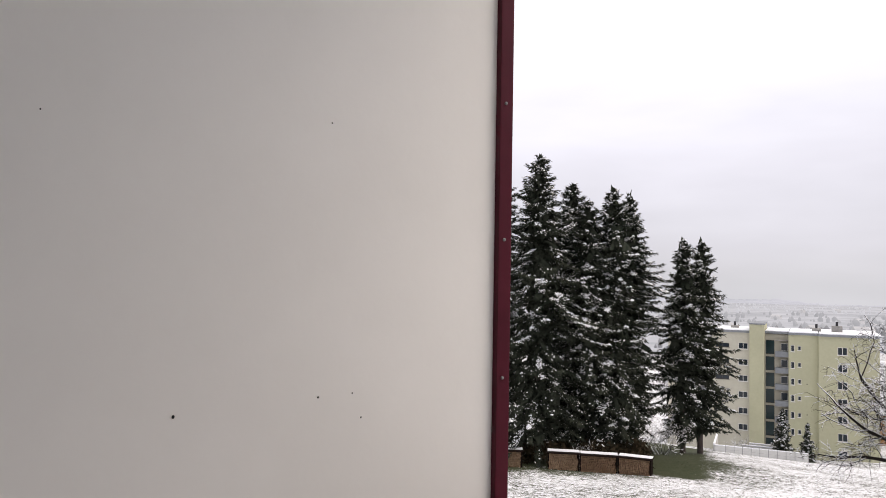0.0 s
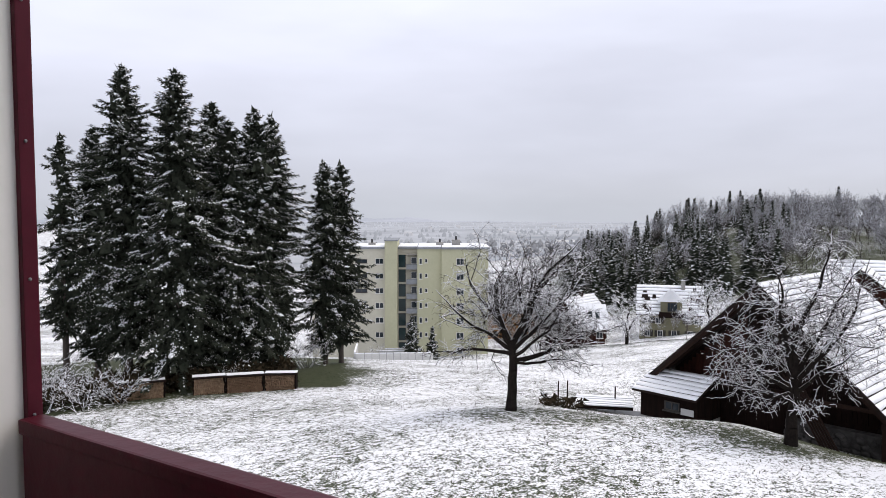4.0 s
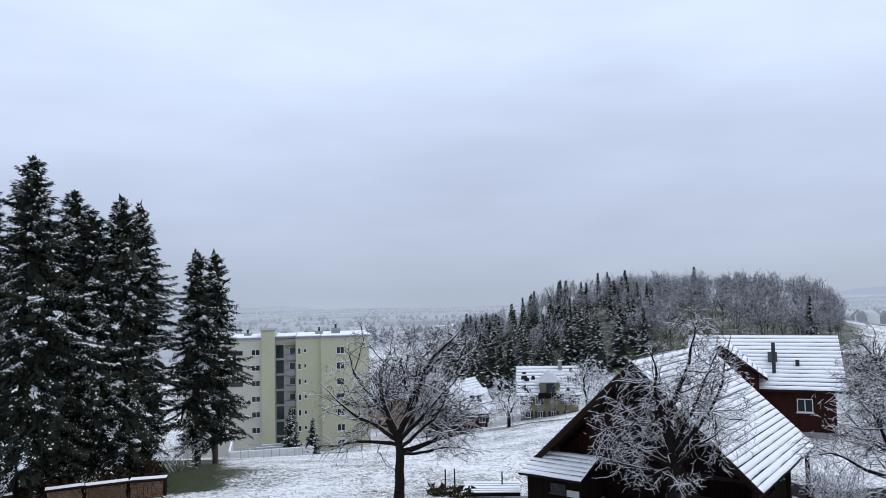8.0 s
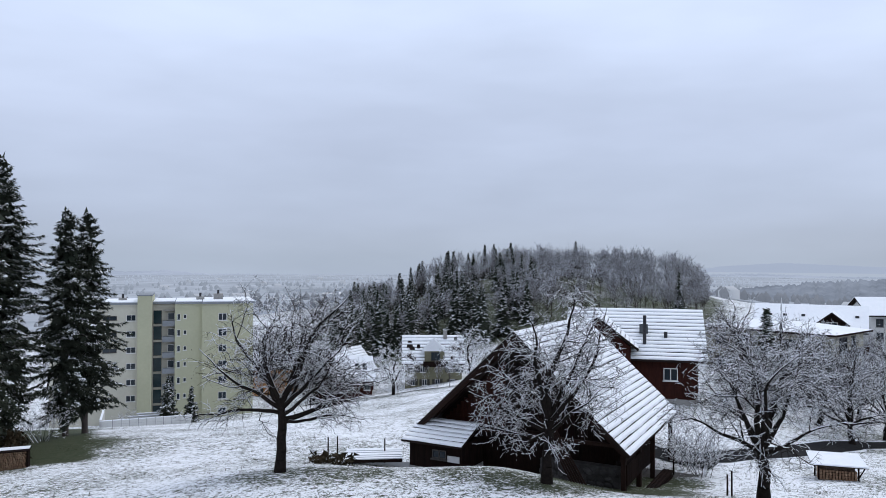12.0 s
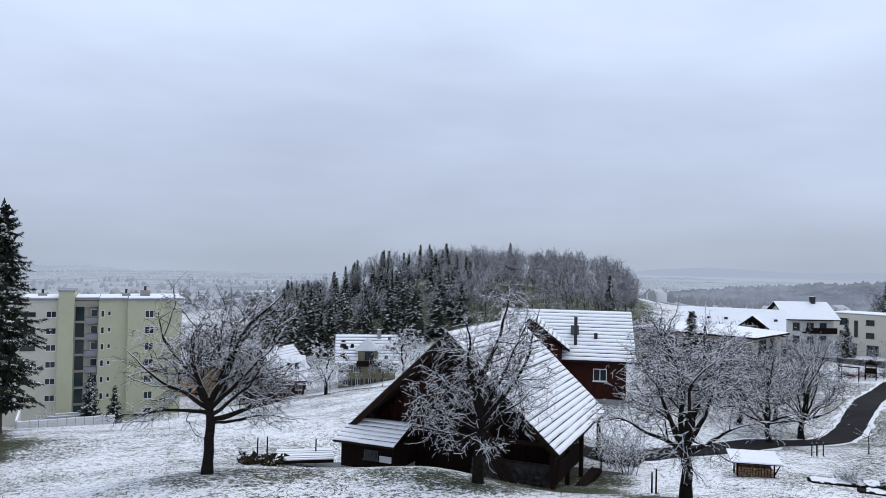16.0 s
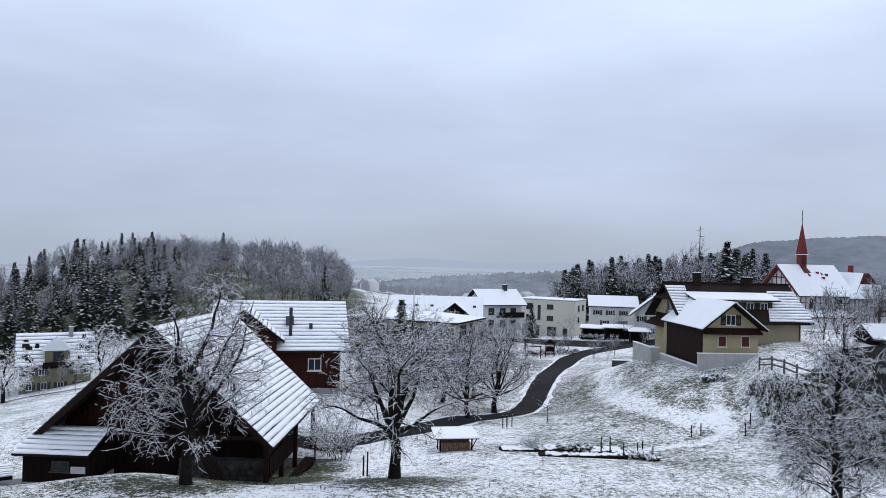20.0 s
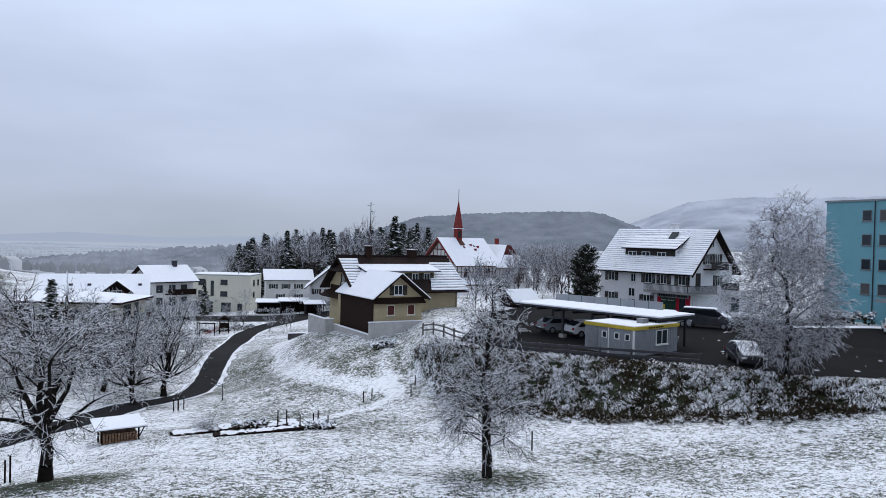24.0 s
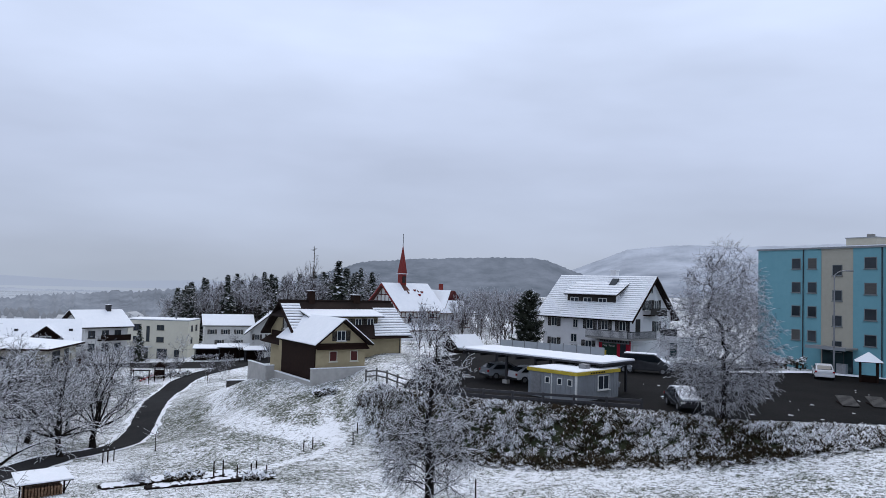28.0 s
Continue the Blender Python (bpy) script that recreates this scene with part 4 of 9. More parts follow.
    at = np.stack([np.cos(a[k]), np.sin(a[k]), 0 * a[k]], 1) * (L[k] * 0.45 * rs.rand(len(k)))[:, None] + np.array([0, 0, 1.0]) * (z0[k] - 0.25 * L[k] * rs.rand(len(k)))[:, None]
    big = 0.2 + 0.12 * np.minimum(L[k], 2.0)[:, None]     # inner twigs in the dark of the crown
    e1, e2 = rs.randn(len(k), 3) * big, rs.randn(len(k), 3) * big * np.array([0.7, 0.7, 1.3])
    tri.append(np.stack([at - e1 * 0.6, at + e1 * 0.6, at + e2], 1))
    return np.concatenate(tri), np.concatenate(top)


COLUMN = [(0, 0.55), (0.06, 0.85), (0.2, 1.0), (0.5, 0.95), (0.7, 0.78), (0.85, 0.52), (0.94, 0.28), (1, 0.06)]
CONIC = [(0, 0.85), (0.06, 1.0), (0.3, 0.78), (0.6, 0.46), (0.85, 0.18), (1, 0.03)]


def spruce(name, place, seed, height, radius, base, label, dens=17, spray=1.0, heavy=0.5, droop=0.5, shape=COLUMN, turn=0.0):
    rs = np.random.RandomState(seed)
    tri, top = boughs(rs, height, radius, base, dens, shape, droop, spray, heavy, seed * 1.3)
    t = thing(name, Matrix.Translation(place) @ Matrix.Rotation(turn, 4, "Z"), label, "tree")
    n = 12
    zs = np.linspace(-0.3, height * 0.985, n + 1)
    p = np.stack([np.zeros(n), np.zeros(n), zs[:-1]], 1)
    q = np.stack([np.zeros(n), np.zeros(n), zs[1:]], 1)
    rr = 0.0135 * height * (1 - zs / height) + 0.012
    link("trunk", raw_mesh("trunk", *tubes(p, q, rr[:-1], rr[1:], 8), SPRUCEBARK, True), None, t)
    crown = link("crown", raw_mesh("crown", tri.reshape(-1, 3), np.arange(len(tri) * 3).reshape(-1, 3), NEEDLE), None, t)
    link("snow", raw_mesh("snow", top.reshape(-1, 3), np.arange(len(top) * 3).reshape(-1, 3), SNOW), None, crown, label="snow caught on the boughs")["kind"] = "stuff"
    return t


# ---- balcony ----
RAIL_AZ = 148.7
POST = (-0.171, 1.359)


def plastic_chair(m):
    c = thing("garden_chair", m, "dark green moulded plastic garden chair beside the partition", "chair")
    bm = bmesh.new()
    n, rows = 12, 10
    g = [[bm.verts.new((0.24 * (2 * i / n - 1) * (1 - 0.12 * (j / rows) ** 3) , 0.2 + 0.09 * j / rows - 0.06 * (1 - (2 * i / n - 1) ** 2),
                        0.42 + (0.46 - 0.05 * abs(2 * i / n - 1) ** 4) * j / rows)) for i in range(n + 1)] for j in range(rows + 1)]
    for j in range(rows):
        for i in range(n):
            bm.faces.new((g[j][i], g[j][i + 1], g[j + 1][i + 1], g[j + 1][i]))
    bmesh.ops.solidify(bm, geom=bm.faces[:], thickness=0.02)
    part("backrest", bm, GREENPLASTIC, c)
    part("seat", bx(-0.23, 0.23, -0.25, 0.2, 0.4, 0.43, bevel=0.012), GREENPLASTIC, c)
    for sx in (-1, 1):
        part("armrest", bx(sx * 0.25 - 0.025, sx * 0.25 + 0.025, -0.24, 0.24, 0.62, 0.65, bevel=0.01), GREENPLASTIC, c)
        for y in (-0.22, 0.2):
            bm = rod(bmesh.new(), (sx * 0.25, y * 1.08, 0), (sx * 0.25, y, 0.62 if y < 0 else 0.64), 0.02, 8)
            part("leg", bm, GREENPLASTIC, c)


def balcony():
    m = Matrix.Translation((POST[0], POST[1], EYE - 1.62)) @ Matrix.Rotation(radians(90 - RAIL_AZ), 4, "Z")
    # x runs along the rail away from the post, y to the outside, z from the balcony's floor
    top = 1.06
    b = thing("balcony_rail", m, "maroon lacquered balcony rail with a solid board and a flat top", "railing")
    part("board", bx(0.012, 4.6, -0.045, -0.012, top - 0.42, top - 0.03), MAROON, b)
    part("top_rail", bx(0.004, 4.6, -0.05, 0.0, top - 0.03, top, bevel=0.006), MAROON, b, "maroon cap catching the daylight")
    part("lower_board", bx(0.05, 4.6, -0.04, -0.015, 0.12, top - 0.46), MAROON, b)
    for x in (0.035, 1.5, 3.0, 4.5):
        part("baluster", bx(x - 0.006, x + 0.006, -0.028, -0.014, 0.0, top - 0.4), STEEL, b)
    pt = thing("partition", m, "off-white balcony partition panel in a maroon frame", "partition")
    panel = part("panel", bx(-0.034, -0.018, -2.6, -0.026, 0.02, 2.5), PANEL, pt)
    part("post", bx(-0.046, -0.002, -0.026, 0.004, -0.05, 2.6, bevel=0.003), MAROON, pt)
    part("foot_bar", bx(-0.046, -0.006, -2.6, -0.03, -0.02, 0.018), MAROON, pt)
    for k in range(9):
        bm = bmesh.new()
        bmesh.ops.create_uvsphere(bm, u_segments=8, v_segments=5, radius=0.0035, matrix=Matrix.Translation((-0.001, -0.014, 0.25 + 0.27 * k)))
        part("rivet", bm, STEEL, pt)
    rg = random.Random(4)
    for k in range(14):
        y, z, r = -0.15 - 1.0 * rg.random(), 1.2 + 1.1 * rg.random(), 0.0009 + 0.0016 * rg.random()
        bm = bmesh.new()
        bmesh.ops.create_uvsphere(bm, u_segments=6, v_segments=4, radius=r, matrix=Matrix.Translation((-0.0175, y, z)) @ Matrix.Diagonal((0.5, 1, 1.3, 1)))
        part("dirt_speck", bm, RUBBER, panel)
    for nm, a, mt, lb in (("floor", (-3, 6, -2.6, 0.02, -0.2, 0), CONCRETE, "pale concrete balcony floor"), ("ceiling", (-3, 6, -2.6, 0.12, 2.62, 2.8), BALCWHITE, "white balcony soffit"),
                          ("wall_house", (-3, 6, -2.9, -2.6, -9, 6), BALCWHITE, "white rendered house wall behind"), ("wall_below", (-3, 6, -2.55, -0.25, -8.5, -0.21), BALCWHITE, "white rendered house front below")):
        tagged(part(nm, bx(*a), mt, m=m), lb, nm.split("_")[0], kind="structure")
    plastic_chair(m @ Matrix.Translation((0.5, -0.46, 0)) @ Matrix.Rotation(radians(88), 4, "Z") @ Matrix.Diagonal((1, 1, 1.17, 1)))


BALCWHITE = material("balcony_white", (0.82, 0.81, 0.79), (0.77, 0.76, 0.74), 0.8, 3, 0.2, 0.05)
balcony()


# ---- left: the spruces, the wood stacks, the apartment block and the houses below ----
def spruces():
    # bearing, distance, top over eye level (degrees), radius, crown base, share of snowy boughs
    rows = [(-1.6, 66, 4.6, 2.2, 4.5, 0.85), (0.4, 72, 5.0, 3.0, 2.0, 0.8), (2.4, 62, 9.4, 3.6, 3.4, 0.6), (5.9, 60, 9.3, 4.0, 1.8, 0.55), (8.4, 67, 7.2, 3.4, 2.0, 0.6), (9.5, 62, 5.9, 3.1, 1.8, 0.5),
            (11.4, 63, 6.8, 3.2, 1.5, 0.5), (12.6, 66, 6.3, 3.1, 1.6, 0.55), (16.5, 70, 3.05, 2.5, 1.8, 0.5), (17.7, 72, 2.9, 2.6, 2.2, 0.5)]
    for i, (az, d, top, rad, base, heavy) in enumerate(rows):
        g = on_ground(az, d)
        spruce("spruce", g, i + 11, EYE + d * math.tan(radians(top)) - g.z, rad * 1.2, base,
               "tall dark spruce dusted with snow" if i else "slender sparse spruce with a bare lower trunk", dens=15 if i else 7, spray=0.72, heavy=min(0.95, heavy * 1.35))["group"] = "spruces by the wood stacks"


def wood_stack(az, d, hd, length, h):
    g = on_ground(az, d)
    t = thing("wood_stack", heading(g, hd), "roofed stack of split firewood with snow on its cover", "woodpile", "wood stacks")
    bm = bmesh.new()
    for x in (0.03, length - 0.03):
        box(bm, x - 0.05, x + 0.05, 0, 0.9, -0.3, h)
    box(bm, 0, length, 0.8, 0.86, -0.3, h)
    box(bm, 0, length, 0, 0.9, -0.3, 0.02)
    part("rack", bm, DARKWOOD, t)
    rg = random.Random(int(az * 10))
    V, F = [], []
    z = 0.06
    while z < h - 0.1:
        x = 0.1 + rg.random() * 0.05
        while x < length - 0.12:
            r = 0.05 + 0.035 * rg.random()
            k, y0 = len(V), -0.03 - 0.09 * rg.random()
            n, o = 5, rg.random() * 6
            for y in (y0, 0.7):
                V += [(x + r * math.cos(o + 2 * math.pi * i / n), y, z + r * math.sin(o + 2 * math.pi * i / n)) for i in range(n)]
            F += [(k + i, k + (i + 1) % n, k + n + (i + 1) % n, k + n + i) for i in range(n)] + [(k + 0, k + 1, k + 2, k + 3), (k + 0, k + 3, k + 4, k + 4)]
            x += r * 1.95
        z += 0.115
    logs = link("firewood", raw_mesh("firewood", V, F, LOGEND), None, t, label="split log ends, tan and brown")
    logs["kind"] = "stuff"
    part("cover", bx(-0.1, length + 0.1, -0.25, 1.05, h, h + 0.05), DARKWOOD, t)
    part("snow_cover", bx(-0.05, length + 0.05, 0.25, 1.05, h + 0.052, h + 0.08, bevel=0.01), SNOW, t)


def snow_bush(name, p, seed, h, w, label, mat=None, n=16, share=0.9):
    rg = random.Random(seed)
    S = []

    def twig(a, d, ln, r, lev):
        for i in range(3):
            d = (d + Vector((rg.gauss(0, 0.2), rg.gauss(0, 0.2), rg.gauss(0, 0.15)))).normalized()
            b = a + d * ln / 3
            S.append((a, b, r, r * 0.8))
            a, r = b, r * 0.8
            if lev < 3:
                for _ in range(2):
                    twig(a, (d + Vector((rg.gauss(0, 0.6), rg.gauss(0, 0.6), rg.gauss(0, 0.4)))).normalized(), ln * 0.55, max(0.007, r * 0.7), lev + 1)
    for _ in range(n):
        a = rg.random() * 6.28
        twig(Vector((0.2 * w * math.cos(a) * rg.random(), 0.2 * w * math.sin(a) * rg.random(), -0.1)), Vector((math.cos(a) * w * 0.45, math.sin(a) * w * 0.45, h * 0.8)).normalized(),
             h * (0.55 + 0.35 * rg.random()), 0.02, 1)
    seg = tuple(np.array([tuple(s[k]) if k < 2 else s[k] for s in S]) for k in range(4))
    t = thing(name, Matrix.Translation(p), label, "bush")
    twigs = link("branch_tangle", raw_mesh("branch_tangle", *tubes(*seg, 3), TWIG), None, t)
    twigs["kind"] = "stuff"
    link("snow", raw_mesh("snow", *caps(*[q[::2] for q in seg], thick=0.007, wide=0.8), mat or SNOW), None, twigs)["kind"] = "stuff"
    return t


def apartment_block():
    b = thing("apartment_block", heading(P(18, 138.5, -20.8), 115), "pale green seven-storey apartment block with snow on its flat roof", "apartment block")
    top = 21.1
    part("beige_wing", bx(-6, 7.5, 0.0, 11, -3, top), PALEWALL, b, "beige rendered wing")
    part("tower", bx(7.5, 9.8, -0.9, 8, -3, top + 1.5), GREENWALL, b, "pale green stair tower")
    part("stairwell", bx(9.8, 13.5, 1.2, 9, -3, top - 0.1), BEIGEWALL, b)
    part("middle_wall", bx(13.5, 18.0, -0.3, 11, -3, top), GREENWALL, b)
    part("green_wing", bx(18.0, 26.6, -1.3, 12, -3, top), GREENWALL, b)
    for x0, x1, y0, y1 in ((-6.2, 7.5, -0.25, 11.2), (9.8, 13.5, 0.9, 11), (13.5, 18.0, -0.55, 11.2), (18.0, 26.85, -1.55, 12.2)):
        part("roof_edge", bx(x0, x1, y0, y1, top, top + 0.35), GREYSHEET, b)
        part("roof_snow", bx(x0 + 0.1, x1 - 0.05, y0 + 0.1, y1, top + 0.352, top + 0.5, bevel=0.03), SNOW, b)
    part("tower_cap", bx(7.4, 9.9, -1.0, 8.1, top + 1.5, top + 1.7), GREYSHEET, b)
    f0 = Matrix()
    for k in range(7):
        z = 18.2 - 2.75 * k
        if k < 6:
            window(b, f0, 5.7, z + 0.1, 1.5, 1.05, WHITEFRAME, bars=1)
            if k > 2:
                window(b, f0, 1.8, z + 0.35, 2.6, 0.5, DARKFRAME, bars=2)
            else:
                window(b, f0, 2.0, z + 0.3, 2.2, 0.7, DARKFRAME, bars=1)
            window(b, f0, -3.5, z, 1.8, 1.25, DARKFRAME, bars=2)
        g = Matrix.Translation((0, 1.2, 0))
        window(b, g, 9.95, z - 0.6, 1.35, 2.35, DARKFRAME, TEALGLASS, bars=0, sill=False, name="stair_window")
        if k < 6:
            part("balcony_parapet", bx(11.45, 13.5, 0.2, 1.19, z - 0.9, z - 0.02), GREYSHEET, b)
            part("balcony_slab", bx(11.45, 13.5, 0.25, 1.19, z + 1.75, z + 1.84), CONCRETE, b)
            window(b, Matrix.Translation((0, 0.75, 0)), 12.3, z + 0.05, 1.1, 1.3, WHITEFRAME, bars=0, sill=False)
            window(b, Matrix.Translation((0, -0.3, 0)), 13.85, z + 0.1, 0.55, 1.1, WHITEFRAME, bars=0)
            window(b, Matrix.Translation((0, -0.3, 0)), 14.9, z + 0.35, 0.5, 0.75, WHITEFRAME, bars=0)
        window(b, Matrix.Translation((0, -1.3, 0)), 20.7, z, 1.4, 1.25, WHITEFRAME, bars=1)
    for x, y, h, s in ((17.0, 4, 1.0, 1.4), (20.0, 4, 1.5, 1.6), (4.0, 5, 0.9, 1.3)):
        part("roof_vent", bx(x, x + s, y, y + s, top + 0.4, top + h), CONCRETE, b)
        part("vent_pipe", rod(bmesh.new(), (x + s / 2, y + s / 2, top + h), (x + s / 2, y + s / 2, top + h + 0.7), 0.2, 10), DARKSTEEL, b)
    bm = bmesh.new()
    for i in range(3):
        box(bm, 16.2 + 0.0 * i, 16.35, -0.36, -0.3, 3 + 5 * i, 3.15 + 5 * i)
    part("wall_vent", bm, DARKSTEEL, b)


def terrace():
    g = P(21.5, 121, -16.6)
    t = thing("garden_terrace", heading(g, 112), "snow-covered garden terrace with low white walls and wire fence", "terrace")
    for i, (x0, x1, y0, y1, h) in enumerate(((-6, 7, 0, 0.25, 0.7), (-6, -5.7, 0, 8, 0.9), (-2, 4, 3, 3.2, 0.5), (-1, 2.6, 5, 5.2, 0.5))):
        part("low_wall", bx(x0, x1, y0, y1, -1.5, h), WHITEWALL, t)
        part("wall_snow", bx(x0, x1, y0 - 0.03, y1 + 0.03, h + 0.004, h + 0.1), SNOW, t)
    part("bed", bx(-5, 6, 1.2, 2.6, -1.0, 0.25), BARK, t)
    f = thing("wire_fence", Matrix(), "thin steel wire fence at the lower end of the meadow", "fence")
    for k in range(22):
        p = on_ground(19.5 + 0.56 * k, 118 + 0.35 * k)
        part("fence_post", rod(bmesh.new(), p, p + Vector((0, 0, 1.2)), 0.035, 6), STEEL, f)
        if k < 21:
            q = on_ground(19.5 + 0.56 * (k + 1), 118 + 0.35 * (k + 1))
            for h in (0.5, 1.15):
                part("wire", rod(bmesh.new(), p + Vector((0, 0, h)), q + Vector((0, 0, h)), 0.012, 3), STEEL, f)


spruces()
for az, d, hd, ln, h in ((1.28, 55.8, 93, 3.4, 1.2), (6.73, 55.8, 97, 2.25, 1.2), (9.1, 55.8, 100, 2.65, 1.2), (11.9, 55.9, 112, 2.3, 1.2)):
    wood_stack(az, d, hd, ln, h)
for i, (az, d, h, w) in enumerate(((-3.2, 55, 3.2, 3.2), (-0.6, 54, 2.6, 3), (1.8, 55, 2.2, 2.6), (14.9, 66, 3.4, 3.2), (9.6, 58.5, 1.5, 2), (-4.6, 57, 4, 4))):
    snow_bush("hazel_bush", on_ground(az, d), 20 + i, h, w, "bare twiggy bush covered in snow under the spruces", n=11)
apartment_block()
terrace()
for az, d, h, r in ((23.2, 124, 7.4, 2.3), (24.75, 125, 5.6, 1.35)):
    g = on_ground(az, d)
    spruce("young_conifer", g, int(az * 7), h, r, 0.3, "small snowy conifer beside the apartment block", dens=22, heavy=0.8, droop=0.3, shape=CONIC)
snow_bush("hedge_bush", on_ground(20.6, 125), 3, 2.2, 3, "snow-laden shrub in front of the apartment block")

OLIVEWALL = material("olive_render", (0.2, 0.19, 0.125), (0.15, 0.142, 0.095), 0.9, 2, 0.1, 0.1)
h = gable_house("orange_house", heading(P(29.0, 172, -24), 118), 11, 9, 7.6, 3.2, "x", "orange rendered house with a snowy roof behind the walnut tree", ORANGEWALL, courses=10, gap=0.1)
for u in (1.5, 4.6, 7.8):
    for v in (1.8, 4.9):
        window(h, Matrix(), u, v, 1.1, 1.3, DARKFRAME)
h = gable_house("brown_house", heading(P(33.7, 152, -19.5), 160), 7.5, 10, 5.2, 4.0, "y", "dark timber house with a snow-covered gable roof", REDWOOD, courses=10, gap=0.12)
for u in (1.2, 3.2, 5.4):
    window(h, Matrix(), u, 2.2, 1.0, 1.2)
chimney(h, 3.7, 6, 8, 10.3, 0.8, FASCIA)
h = gable_house("timber_house", heading(P(35.6, 142, -19.2), 118), 6, 7, 4.6, 3.6, "x", "brown timber house with roof windows in its snowy slope", REDWOOD, courses=10, gap=0.05)
for u in (1.2, 4.4):
    window(h, Matrix(), u, 2.4, 1.2, 1.2)
for x in (3.0, 4.4):
    part("roof_window", slab(bmesh.new(), (x, 1.2, 6.07), (x + 0.8, 1.2, 6.07), (x + 0.8, 2.2, 7.1), (x, 2.2, 7.1), 0.05, 0.18), GLASS, h)


def dormer_house():
    h = gable_house("dormer_house", heading(P(40.5, 150, -17.8), 131), 11.4, 9, 5.4, 4.6, "x", "olive rendered house with a snowy roof and gabled balcony dormer", OLIVEWALL, courses=9, gap=0.2)
    for u, v in ((1.0, 3.2), (3.0, 3.2), (8.6, 3.2), (10.2, 3.2), (1.0, 0.6), (3.4, 0.6), (6, 0.6), (9, 0.6)):
        window(h, Matrix(), u, v, 1.0, 1.25, shutters=SHUTTER)
    part("dormer", bx(3.9, 7.9, -0.3, 4, 5.2, 7.6), OLIVEWALL, h)
    q = [(3.4, -0.9, 7.55), (8.4, -0.9, 7.55), (8.4, 4.4, 7.75), (3.4, 4.4, 7.75)]
    ap = [(5.9, 1.3, 9.6), (5.9, 4.4, 9.7)]
    for c in ((q[0], q[1], ap[0], ap[0]), (q[1], q[2], ap[1], ap[0]), (q[3], q[0], ap[0], ap[1])):
        bm = bmesh.new()
        bm.faces.new([bm.verts.new(v) for v in dict.fromkeys(c)])
        bmesh.ops.solidify(bm, geom=bm.faces[:], thickness=0.16)
        part("dormer_roof", bm, SNOW, h, "snowy hipped dormer roof")
    rg = random.Random(6)
    for k in range(15):     # bare tiles where the snow slid off
        x, f = rg.choice((rg.uniform(-0.4, 3.0), rg.uniform(8.6, 11.6))), rg.uniform(0.08, 0.85)
        w, l = rg.uniform(0.5, 1.5), rg.uniform(0.06, 0.14)
        lo, hi = (-0.7 + 5.2 * f, 5.62 - 0.715 + 5.3 * f), (-0.7 + 5.2 * (f + l), 5.62 - 0.715 + 5.3 * (f + l))
        part("bare_tiles", slab(bmesh.new(), (x, *lo), (x + w, *lo), (x + w * 0.9, *hi), (x + 0.1, *hi), 0.07, 0.1), TILE, h)
    window(h, Matrix.Translation((0, -0.3, 0)), 5.2, 5.6, 1.8, 1.7, DARKFRAME, bars=2)
    part("balcony", bx(3.6, 8.6, -1.5, -0.32, 4.5, 4.7), DARKWOOD, h)
    part("balcony_parapet", bx(3.6, 8.6, -1.55, -1.45, 4.7, 5.6), DARKWOOD, h)
    chimney(h, 8.2, 4, 9, 11.2, 0.7)


dormer_house()
seg = spread_crown(31, [(0, 2), (0.2, 4.2), (0.5, 4.4), (0.8, 2.8), (1, 0.5)], 1.6, 8.6, 0.28, 1.8, n=700, stems=4, per=2.0, kill=0.5, step=0.32, thin=0.016, twig=0.6)
bare_tree("roadside_tree", on_ground(39.6, 124), seg, "frosted bare tree beside the lower lane", thick=0.012)
seg2 = spread_crown(37, [(0, 2), (0.2, 4.0), (0.5, 4.2), (0.8, 2.9), (1, 0.5)], 1.6, 9.2, 0.26, 1.8, n=700, stems=4, per=2.0, kill=0.5, step=0.32, thin=0.016, twig=0.6)
bare_tree("roadside_tree", on_ground(45.5, 120), seg2, "frosted bare tree beside the lower lane", thick=0.012)
bare_tree("roadside_tree", on_ground(33.6, 150), seg2, "frosted bare tree beside the lower lane", thick=0.02, turn=2.0)
strip("lane", [tuple(P(a, d)[:2]) for a, d in ((33, 140), (38, 131), (41, 126), (44.5, 121), (48, 120))], [3, 3, 3, 3, 3], ASPHALT, 0.03, "wet dark lane along the foot of the field", "road")


